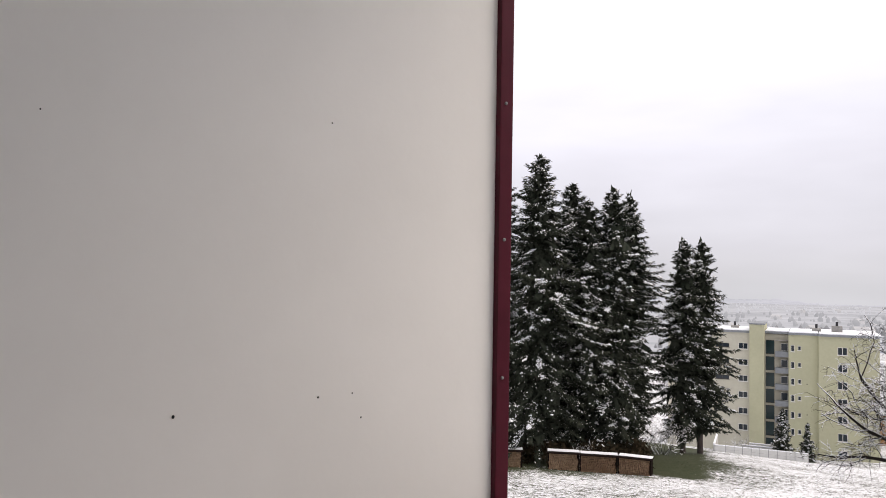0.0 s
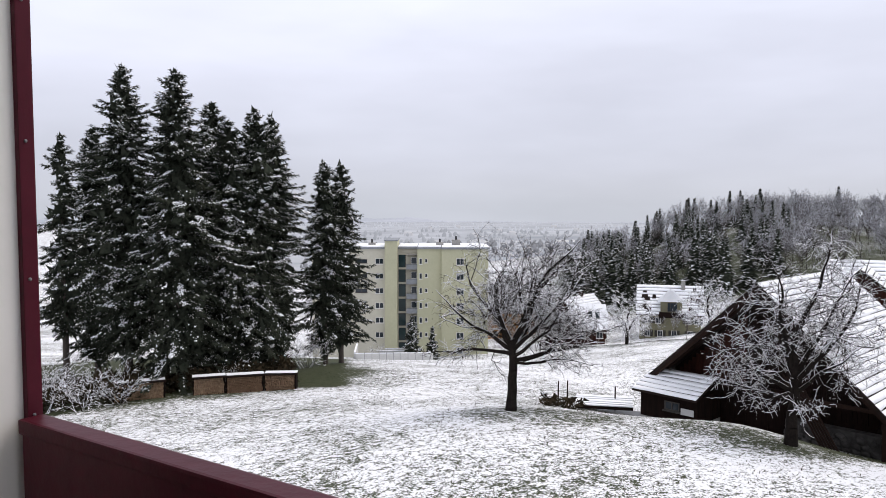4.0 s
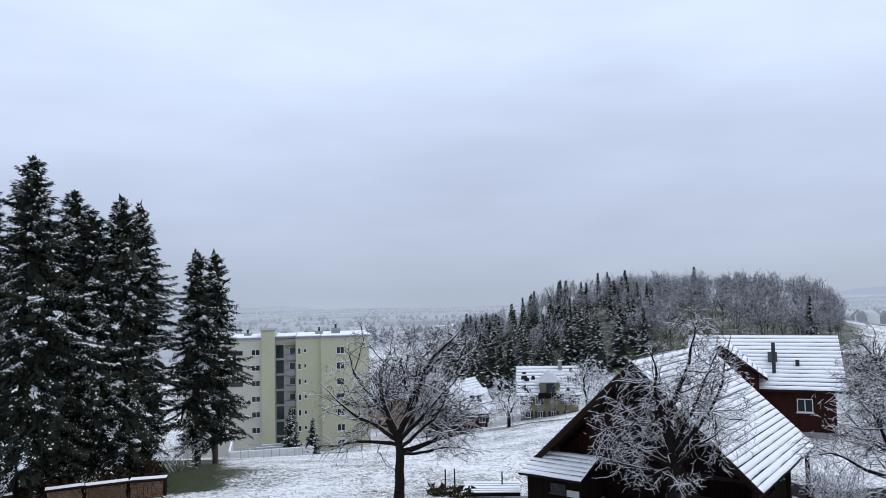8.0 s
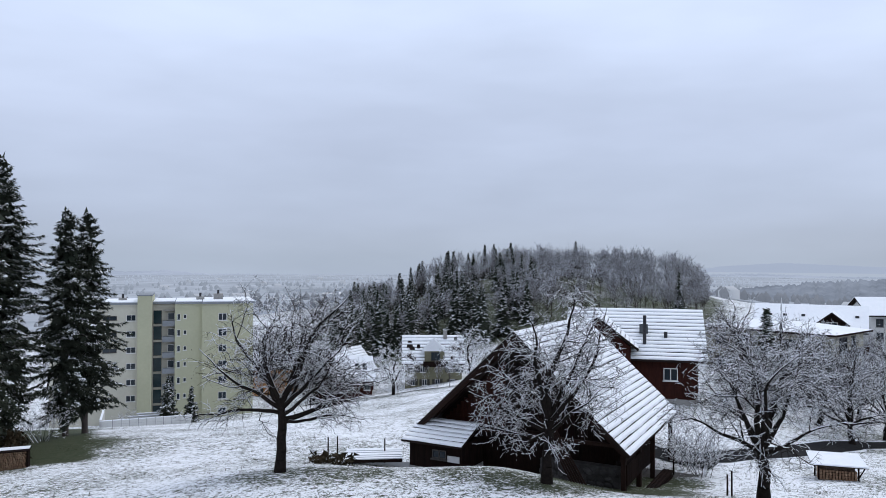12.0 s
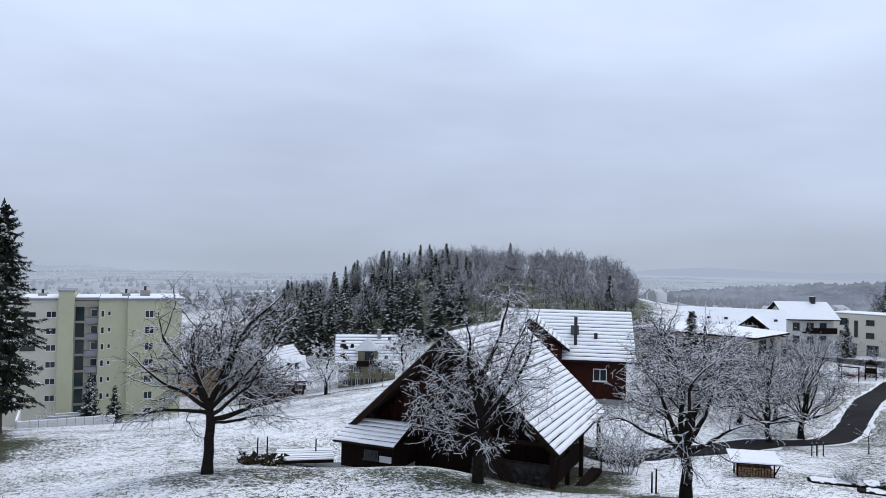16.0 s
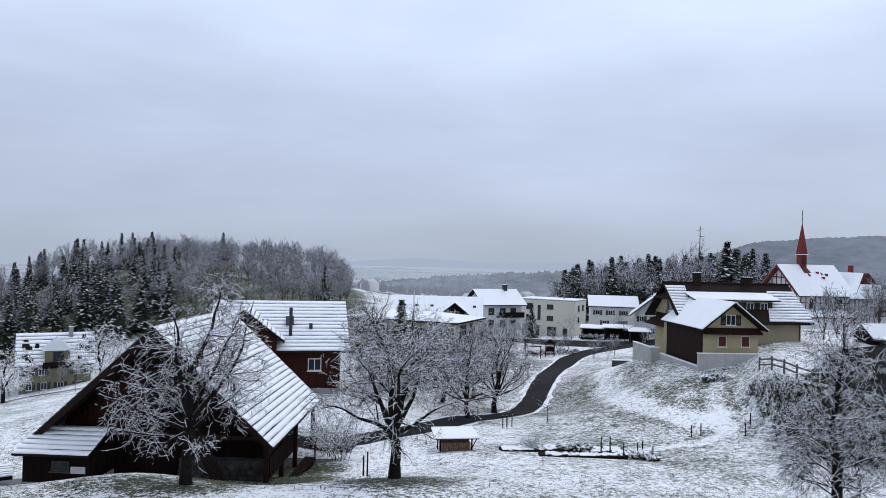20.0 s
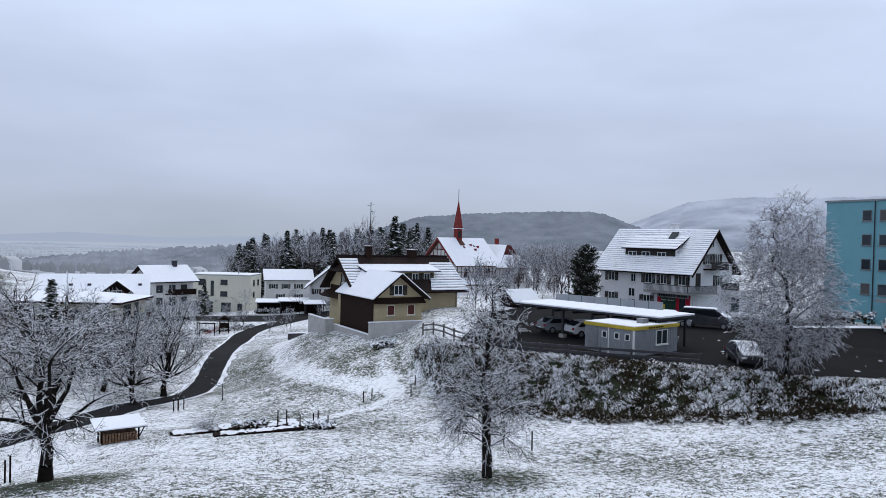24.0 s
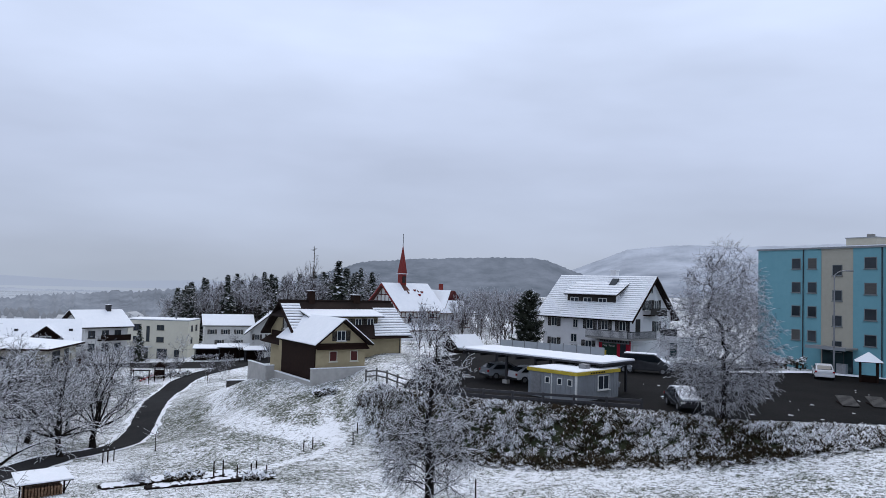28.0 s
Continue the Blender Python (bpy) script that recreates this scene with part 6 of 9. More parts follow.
def hedge(az0, d0, az1, d1, h, w, label, seed=1, top=0.55):
    """A clipped hedge of small leaf tufts with snow on top."""
    rs = np.random.RandomState(seed)
    a, b = on_ground(az0, d0), on_ground(az1, d1)
    L = (b - a).length
    n = int(L * (90 if w < 4 else 320))
    t = rs.rand(n)
    side = np.array([(b - a).y, -(b - a).x]) / L
    p = np.array(a)[None] * (1 - t[:, None]) + np.array(b)[None] * t[:, None]
    o = (rs.rand(n) - 0.5) * w
    p[:, :2] += side[None] * o[:, None]
    p[:, 2] += rs.rand(n) ** 0.6 * h * (0.85 + 0.15 * np.sin(t * 20))
    p -= np.array(a)
    s = 0.14
    tri = np.stack([p + rs.randn(n, 3) * s, p + rs.randn(n, 3) * s, p + rs.randn(n, 3) * s], 1)
    hd = thing("hedge", Matrix.Translation(a), label, "hedge", "clipped hedges")
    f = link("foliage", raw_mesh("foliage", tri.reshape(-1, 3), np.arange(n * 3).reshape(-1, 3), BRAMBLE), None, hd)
    up = p[:, 2] > h * top * 0.97
    tr = tri[up] + np.array([0, 0, 0.08])
    link("snow", raw_mesh("snow", tr.reshape(-1, 3), np.arange(len(tr) * 3).reshape(-1, 3), SNOW), None, f)["kind"] = "stuff"
    f["kind"] = "stuff"


posts()
garden()
hedge(76.3, 138, 80.4, 142, 0.9, 1.2, "low clipped hedge with snow on top along the play lawn", 1)
hedge(80.5, 172, 82.3, 168, 1.2, 1.3, "low clipped hedge with snow on top by the street", 2)
hedge(33.2, 43.5, 36.5, 43, 0.55, 1.6, "dark low juniper clump partly under snow", 3, 0.92)
# snowless dark thicket, which also fills in the deep shade beneath the spruces
hedge(-5, 57.5, 3, 57, 2.0, 5.0, "dark leafless undergrowth deepening the shade of the spruces", 21, 1.02)
hedge(2, 60, 14, 60.5, 1.7, 5.0, "dark leafless undergrowth deepening the shade of the spruces", 22, 1.02)
hedge(79.0, 50, 81.5, 50.5, 0.4, 0.8, "low snowy herb border in the garden", 4)
hedge(89.4, 72, 91.0, 71.5, 0.55, 0.8, "low dark shrub row at the foot of the wall", 5)
hedge(84.5, 48.5, 86.5, 48, 0.35, 0.9, "tangle of dark stalks with snow at the garden's end", 6)
snow_bush("garden_bush", on_ground(77.3, 50), 41, 0.9, 1.2, "round snow-covered garden bush", n=20)
snow_bush("garden_bush", on_ground(62.6, 47.5), 42, 3.0, 2.4, "tall snowy shrub beside the barn", n=16)
snow_bush("garden_bush", on_ground(61.6, 49), 43, 2.6, 2.2, "tall snowy shrub beside the barn", n=14)
MIDCROWN = [(0, 0.3), (0.13, 2.2), (0.24, 3.4), (0.5, 3.6), (0.75, 2.8), (0.92, 1.5), (1.02, 0.6)]
MIDFINE = [(3.2, 0.55, (30, 75), 0.1, 5, 0.25, 0.0, 0.013, 0.6), (5.0, 0.55, (25, 75), 0.05, 3, 0.3, -0.02, 0.0075, 0.4), (3.6, 0.6, (25, 65), 0.0, 2, 0.22, -0.05, 0.0075, 0.3)]


def spreading(seed, n, z, reach):
    rg = random.Random(seed)
    return [(z - 0.3 * rg.random(), 360 * k / n + rg.uniform(-20, 20), rg.choice((18, 32, 48, 62, 74)) + rg.uniform(-6, 6), reach * rg.uniform(0.85, 1.15), 0.07 + 0.03 * rg.random()) for k in range(n)] + [(z, 100 + 90 * k, 70 + 5 * k, reach * 1.42, 0.1) for k in range(3)]


mid_a = fruit_tree(51, 7.3, 0.19, 1.5, spreading(51, 10, 1.5, 3.9), MIDCROWN, MIDFINE)
mid_b = fruit_tree(53, 7.7, 0.19, 1.4, spreading(53, 10, 1.4, 4.1), MIDCROWN, MIDFINE)
for az, d, s, tn in ((72.2, 69, 1.2, 0), (74.2, 76, 1.38, 2), (70.2, 76, 1.2, 4), (69.6, 86, 1.15, 3), (66.0, 80, 1.0, 5), (72.6, 84, 1.15, 5)):
    bare_tree("orchard_tree", on_ground(az, d), mid_a if tn % 2 else mid_b, "frosted bare orchard tree above the road", size=s, turn=tn, thick=0.0042, wide=0.6, snow_share=0.45)
yng = grow(61, 3.0, 1.2, trunk=0.05, fork=0.45, limbs=6, depth=3, twigs=2, thin=0.008)
for az, d, tn in ((78.3, 66, 0), (75.2, 64, 1), (79.5, 164, 2), (83.8, 160, 3)):
    bare_tree("young_tree", on_ground(az, d), yng, "thin young staked tree with frost on its twigs", size=1.0 if d < 100 else 2.0, turn=tn, thick=0.003, wide=0.5, snow_share=0.4)


# ---- orchard trees on the meadow ----
OLD = dict(thick=0.0046, wide=0.55, snow_share=0.4)


def as_seen(az):
    """The turn that lays a tree's x axis across the line of sight from the balcony."""
    return radians(-az)


walnut = fruit_tree(4, 9.6, 0.22, 2.9, [(2.4, 5, 16, 5.6, 0.14), (2.9, 25, 32, 5.2, 0.11), (2.7, 172, 20, 4.4, 0.1), (2.9, 195, 40, 4.8, 0.11), (2.9, 95, 85, 7.0, 0.17), (2.9, 250, 76, 6.4, 0.14),
                                        (2.9, 40, 66, 6.2, 0.13), (2.9, 150, 62, 5.8, 0.12), (2.6, 290, 30, 4.4, 0.1), (2.9, 340, 46, 5.4, 0.12), (2.3, 350, 4, 3.8, 0.08), (2.8, 110, 30, 4.4, 0.1)],
                    [(0, 0.3), (0.16, 2.6), (0.25, 4.7), (0.45, 5.1), (0.65, 4.3), (0.85, 2.9), (0.96, 1.6), (1.02, 0.8)], [FINE[0], (5.2, *FINE[1][1:]), (4.6, *FINE[2][1:])], lean=0.4)
bare_tree("walnut_tree", on_ground(*TREES["walnut"]), walnut, "spreading bare walnut tree with snow along its limbs", turn=as_seen(31), thick=0.0046, wide=0.5, snow_share=0.34)
apple = fruit_tree(5, 9.8, 0.22, 2.4, [(2.4, 95, 87, 6.7, 0.16), (2.4, 200, 76, 6.4, 0.13), (2.3, 20, 66, 6.0, 0.12), (2.4, 290, 72, 6.2, 0.12), (2.2, 160, 30, 4.0, 0.1), (2.3, 10, 26, 3.7, 0.09),
                                       (2.0, 250, 20, 3.6, 0.09), (2.4, 70, 40, 4.0, 0.1), (1.9, 190, 8, 3.2, 0.08), (2.2, 330, 30, 3.8, 0.09), (2.1, 120, 28, 3.6, 0.09)],
                   [(0, 0.3), (0.15, 2.6), (0.22, 3.9), (0.42, 4.1), (0.62, 3.5), (0.82, 2.5), (0.95, 1.3), (1.02, 0.6)], FINE, gnarl=0.13)
bare_tree("apple_tree", on_ground(*TREES["orchard"]), apple, "dense bare apple tree with snow along its twigs before the barn", turn=as_seen(51.3), **OLD)
pear = fruit_tree(8, 9.0, 0.23, 2.2, [(2.2, 80, 84, 6.6, 0.16), (2.2, 170, 62, 6.2, 0.13), (2.1, 20, 42, 4.8, 0.13), (2.2, 215, 48, 5.0, 0.12), (2.2, 300, 62, 5.4, 0.11), (2.0, 350, 18, 3.8, 0.09),
                                      (2.0, 180, 20, 4.2, 0.1), (2.2, 120, 34, 4.2, 0.1), (2.2, 45, 58, 5.0, 0.11), (1.9, 270, 16, 3.4, 0.08)],
                  [(0, 0.3), (0.17, 2.6), (0.26, 4.0), (0.45, 4.1), (0.64, 3.4), (0.84, 2.3), (0.95, 1.3), (1.02, 0.7)], FINE, gnarl=0.17)
bare_tree("pear_tree", on_ground(*TREES["pear"]), pear, "gnarled bare pear tree with snow on its branches", turn=as_seen(66.7), **OLD)
rg = random.Random(19)
tiers = [(1.3 + 6.8 * k / 55, k * 137.5 + rg.uniform(-20, 20), rg.uniform(8, 34) + 0.6 * k, (3.5 - 2.0 * (k / 55) ** 1.1) * rg.uniform(0.75, 1.1), 0.05 - 0.0006 * k) for k in range(56)]
lone = fruit_tree(9, 8.8, 0.2, 1.5, tiers, [(0, 0.3), (0.1, 2.3), (0.17, 3.2), (0.34, 3.1), (0.5, 2.3), (0.62, 2.2), (0.78, 2.0), (0.92, 1.3), (1.02, 0.5)],
                  [(4.2, 0.55, (30, 75), -0.05, 5, 0.25, -0.07, 0.01, 0.5), (6.4, 0.55, (25, 75), -0.1, 3, 0.3, -0.12, 0.007, 0.32), (4.6, 0.6, (20, 70), -0.2, 2, 0.3, -0.16, 0.006, 0.22)], stem_top=8.3)
bare_tree("fruit_tree", on_ground(*TREES["lone"]), lone, "bushy snow-covered fruit tree standing alone on the meadow", turn=as_seen(98.4), thick=0.0046, wide=0.6, snow_share=0.45)


# ---- right: the yellow house, the church, the car park and the blocks ----
DARKTIMBER = material("dark_red_timber", (0.1, 0.028, 0.027), (0.06, 0.018, 0.017), 0.8, 6, spec=0.05)


def half_timber(parent, fm, w, z0, z1, n, mat=None):
    bm = bmesh.new()
    for i in range(n + 1):
        x = w * i / n
        box(bm, x - 0.07, x + 0.07, -0.05, 0.02, z0, z1, fm)
    for z in (z0, (z0 + z1) / 2, z1):
        box(bm, 0, w, -0.045, 0.02, z - 0.07, z + 0.07, fm)
    part("timber_frame", bm, mat or DARKTIMBER, parent, "red-brown half-timbering")


YARDWALL = material("weathered_pale_render", (0.5, 0.49, 0.47), (0.36, 0.35, 0.335), 0.9, 1.6, 0.3, 0.15)


def yellow_house():
    o = Vector((84.9, 2.65, -2.5))
    h = gable_house("yellow_house", heading(o, 155), 13.0, 9, 5.0, 3.3, "x", "yellow rendered farmhouse with a dark tiled roof partly under snow", YELLOWWALL, over=1.0, courses=0)
    roof_face(h, (8.9, -0.95, 4.62), (14.0, -0.95, 4.62), (14.0, 3.4, 7.78), (10.8, 3.4, 7.78), TILE, 11, gap=0.26, name="lower_slope", seed=3, thick=0.02)
    roof_face(h, (-0.95, -0.9, 4.66), (0.6, -0.9, 4.66), (1.4, 4.0, 8.2), (-0.95, 4.0, 8.2), TILE, 12, gap=0.3, name="verge_slope", seed=4, thick=0.02)
    lf, f0 = face(13.0, 9, "l"), Matrix()
    # half-hip and pent roof at the gable end
    roof_face(h, (-1.15, 6.9, 6.75), (-1.15, 2.1, 6.75), (0.9, 4.5, 8.62), (0.9, 4.5, 8.64), TILE, 0, name="half_hip", thick=0.14)
    part("pent_roof", slab(bmesh.new(), (-1.15, 9.4, 3.55), (-1.15, -0.6, 3.55), (0.02, -0.6, 4.25), (0.02, 9.4, 4.25), -0.12, 0.02), FASCIA, h, "dark boarded pent roof")
    part("gable_lining", bx(-0.06, -0.004, 0.3, 8.7, 4.2, 4.9), FASCIA, h)
    window(h, lf, 4.1, 5.3, 0.8, 1.1, WHITEFRAME, shutters=SHUTTER)
    part("verge_board", slab(bmesh.new(), (-1.02, -1.0, 4.2), (-1.02, 3.4, 7.35), (-1.02, 3.4, 7.7), (-1.02, -1.0, 4.55), -0.06, 0.06), FASCIA, h)
    # wing with a gable to the front
    bm = prism(bmesh.new(), [(-1.3, -1.5), (4.35, -1.5), (4.35, 4.5), (1.52, 6.75), (-1.3, 4.5)], -7.1, 3)
    part("wing_wall", bm, YELLOWWALL, h)
    roof_face(h, (4.95, -8.0, 4.35), (4.95, 2.6, 4.35), (1.52, 2.6, 7.05), (1.52, -8.0, 7.05), TILE, 8, gap=0.05, name="wing_roof", snow=0.1, thick=0.15)
    roof_face(h, (-1.85, 2.6, 4.35), (-1.85, -8.0, 4.35), (1.52, -8.0, 7.05), (1.52, 2.6, 7.05), TILE, 8, gap=0.05, name="wing_roof", snow=0.1, thick=0.15)
    part("wooden_side", bx(-1.42, -1.31, -7.05, 1.9, -1.5, 4.2), FASCIA, h, "dark boarded side wall")
    wf = Matrix.Translation((0, -7.1, 0))
    for u in (0.2, 2.6):
        window(h, wf, u, 2.6, 0.9, 1.1, CREAMWALL, pane_mat=REDSHUTTER, bars=0)
    window(h, wf, 1.0, 4.75, 1.0, 1.05, WHITEFRAME, shutters=SHUTTER)
    part("gable_beam", bx(-1.5, 4.5, -7.25, -7.1, 4.25, 4.5), FASCIA, h)
    part("wing_pent", slab(bmesh.new(), (-1.5, -7.75, 3.95), (4.55, -7.75, 3.95), (4.55, -7.1, 4.3), (-1.5, -7.1, 4.3), -0.08, 0.02), FASCIA, h, "narrow dark pent roof")
    for u in (8.6, 10.6):
        window(h, f0, u, 0.9, 1.0, 1.2, WHITEFRAME, shutters=SHUTTER)
    window(h, f0, 5.6, 3.3, 1.0, 1.1, WHITEFRAME)
    part("house_door", bx(5.0, 5.9, -0.08, 0.02, -0.1, 2.0), FASCIA, h)
    for u, v in ((3.6, 1.0), (3.8, 4.2)):
        window(h, lf, u, v, 0.9, 1.1, WHITEFRAME, shutters=SHUTTER)
    # long dormer over the eave
    part("dormer", bx(1.5, 10.2, 0.9, 4, 5.0, 6.9), YELLOWWALL, h)
    roof_face(h, (1.0, 0.3, 6.85), (10.8, 0.3, 6.85), (10.8, 4.4, 7.75), (1.0, 4.4, 7.75), TILE, 3, gap=0.02, name="dormer_roof", snow=0.1, thick=0.1)
    dm = Matrix.Translation((0, 0.9, 0))
    for u in (5.4, 7.2, 8.8):
        window(h, dm, u, 5.75, 0.85, 0.85, WHITEFRAME, shutters=SHUTTER)
    chimney(h, 3.0, 4.4, 7.8, 9.6, 0.7, FASCIA)
    chimney(h, 9.0, 4.6, 7.8, 9.2, 0.9, FASCIA)
    part("ridge_tiles", bx(-1.0, 14.0, 4.35, 4.65, 8.5, 8.66), TILE, h)
    part("gutter", rod(bmesh.new(), (5.3, -1.05, 4.45), (14, -1.05, 4.45), 0.07, 6), FASCIA, h)
    part("downpipe", rod(bmesh.new(), (12.8, -0.1, -0.5), (12.8, -0.1, 4.3), 0.05, 6), DARKSTEEL, h)
    w = thing("retaining_wall", heading(o, 155), "pale rendered retaining wall below the yellow house", "wall")
    for a, z in (((-2.1, -1.8, -7.6, 2.2), 0.7), ((-2.1, 7.2, -7.9, -7.6), 2.0), ((6.9, 7.2, -7.6, -2.0), 2.0), ((-3.1, -2.1, 2.2, 2.5), 1.3), ((-3.1, -2.8, 2.5, 8), 1.3)):
        part("wall", bx(*a, -2.5, z), YARDWALL, w)
        part("coping_snow", bx(a[0] - 0.04, a[1] + 0.04, a[2] - 0.04, a[3] + 0.04, z + 0.004, z + 0.08, bevel=0.02), SNOW, w)


def church():
    o = P(94.22, 124, -1.2) - 5 * Vector((math.sin(radians(70)), math.cos(radians(70)), 0))
    tower = heading(o, 160) @ Vector((3.37, 4.55, 0))     # the spire's foot, about which the chapel is turned
    o = tower - (heading(Vector(), 149) @ Vector((3.37, 4.55, 0)))
    h = gable_house("chapel", heading(o, 149) @ Matrix.Scale(0.91, 4), 8.8, 10, 6.1, 4.2, "x", "half-timbered chapel with a red spire and a snowy red roof", WHITEWALL, tile=REDTILE, over=0.9, courses=10, gap=0.04, snow=0.07)
    gl = face(8.8, 10, "l")
    half_timber(h, gl, 10, 3.6, 6.1, 10)
    for k, (u, top) in enumerate(((1.4, 7.1), (2.6, 8.1), (3.8, 9.1), (5.0, 10.1), (6.2, 9.1), (7.4, 8.1), (8.6, 7.1))):
        part("gable_post", bx(u - 0.09, u + 0.09, -0.05, 0.02, 6.1, top, m=gl), DARKTIMBER, h)
    for z, u in ((7.2, 1.5), (8.4, 2.9)):
        part("gable_rail", bx(u, 10 - u, -0.045, 0.02, z - 0.09, z + 0.09, m=gl), DARKTIMBER, h)
    for a, c in ((0.0, 5.0), (10.0, 5.0)):     # red barge boards under the verge
        part("barge_board", slab(bmesh.new(), gl @ Vector((a, -0.92, 5.9)), gl @ Vector((c, -0.92, 10.1)), gl @ Vector((c, -0.92, 10.5)), gl @ Vector((a, -0.92, 6.3)), -0.05, 0.05), SPIRERED, h)
    half_timber(h, Matrix(), 8.8, 3.4, 5.6, 10)
    for u in (1.5, 4, 6.4):
        window(h, Matrix(), u, 3.7, 1.0, 1.4, DARKFRAME)
    for u in (3.0, 5.8):
        window(h, face(8.8, 10, "l"), u, 6.0, 1.0, 1.3, DARKFRAME)
    for x0, x1, y0, y1 in ((3.0, 4.3, 3.3, 4.5), (5.9, 6.3, 3.0, 3.5), (4.9, 5.2, 0.6, 0.9), (3.4, 3.9, 2.7, 3.3)):   # bare tiles where the snow slid off
        q = [Vector((x, y, 6.33 + 0.84 * y)) for x, y in ((x0, y0), (x1, y0 + 0.1), (x1 - 0.15, y1), (x0 + 0.1, y1))]
        part("bare_tiles", slab(bmesh.new(), *q, 0.075, 0.09), REDTILE, h)
    # porch roof along the front
    roof_face(h, (-0.8, -2.6, 2.4), (7.5, -2.6, 2.4), (7.5, -0.05, 3.4), (-0.8, -0.05, 3.4), REDTILE, 3, gap=0.05, name="porch_roof")
    part("porch_wall", bx(-0.4, 7.2, -2.2, -0.05, -2, 2.4), GREYWALL, h)
    # the hall to the right, with a half-hipped end
    part("hall_wall", bx(8.8, 15.2, -1.2, 10.5, -2, 5.4), WHITEWALL, h)
    half_timber(h, Matrix.Translation((8.8, -1.2, 0)), 6.4, 2.6, 5.4, 9)
    half_timber(h, Matrix.Translation((15.2, -1.2, 0)) @ Matrix.Rotation(radians(90), 4, "Z"), 11.7, 2.6, 5.4, 14)
    for u in (9.9, 13.0):
        window(h, Matrix.Translation((0, -1.2, 0)), u, 3.2, 1.3, 1.7, DARKFRAME)
    a, b, c, d = (8.0, -2.0, 5.3), (16.0, -2.0, 5.3), (16.0, 11.2, 5.3), (8.0, 11.2, 5.3)
    r0, r1 = (12.0, 0.8, 9.4), (12.0, 9.0, 9.4)
    roof_face(h, b, c, r1, r0, REDTILE, 8, gap=0.04, name="hall_roof", cover=1.0)
    roof_face(h, d, a, r0, r1, REDTILE, 8, gap=0.04, name="hall_roof", cover=1.0)
    roof_face(h, a, b, (13.6, -0.4, 7.6), (10.4, -0.4, 7.6), REDTILE, 5, gap=0.06, name="hall_hip", cover=0.55)
    part("hip_gable", prism(bmesh.new(), [(10.3, 7.5), (13.7, 7.5), (12.0, 9.4)], -0.35, 1.0), DARKTIMBER, h)
    # spire
    s = part("belfry", bx(3.15, 4.25, 4.45, 5.55, 9.3, 12.2), SPIRERED, h, "square red belfry")
    bm = bmesh.new()
    bmesh.ops.create_cone(bm, cap_ends=True, segments=4, radius1=0.9, radius2=0.03, depth=5.2, matrix=Matrix.Translation((3.7, 5.0, 14.9)) @ Matrix.Rotation(radians(45), 4, "Z"))
    part("spire", bm, SPIRERED, h, "slender red spire")
    part("belfry_louvre", bx(3.35, 4.05, 4.38, 4.44, 10.6, 11.8), SHUTTER, h)
    part("belfry_skirt", bx(2.95, 4.45, 4.25, 5.75, 12.2, 12.3), SNOW, h)
    part("finial", rod(bmesh.new(), (3.7, 5, 17.4), (3.7, 5, 19.6), 0.05, 6), DARKSTEEL, h)
    part("chimney", bx(13.4, 14.0, 5.5, 6.1, 8.0, 10.6), SPIRERED, h)
    for x, y, z in ((5.6, 2.2, 8.4), (6.6, 2.8, 8.9), (5.2, 3.2, 9.2)):
        part("roof_hatch", bx(x, x + 0.4, y, y + 0.4, z - 0.5, z + 0.25), SPIRERED, h)
    s = gable_house("small_shed", heading(P(100.2, 92, -0.6), 150) @ Matrix.Scale(0.72, 4), 5.0, 4.2, 2.0, 1.6, "x", "small shed with a snow-covered roof", DARKWOOD, courses=2, gap=0.02, over=0.6, snow=0.12, category="shed")
    window(s, Matrix(), 1.5, 0.8, 0.9, 0.8)


RAILGREY = material("grey_mesh_railing", (0.2, 0.205, 0.21), (0.14, 0.145, 0.15), 0.6, 6)


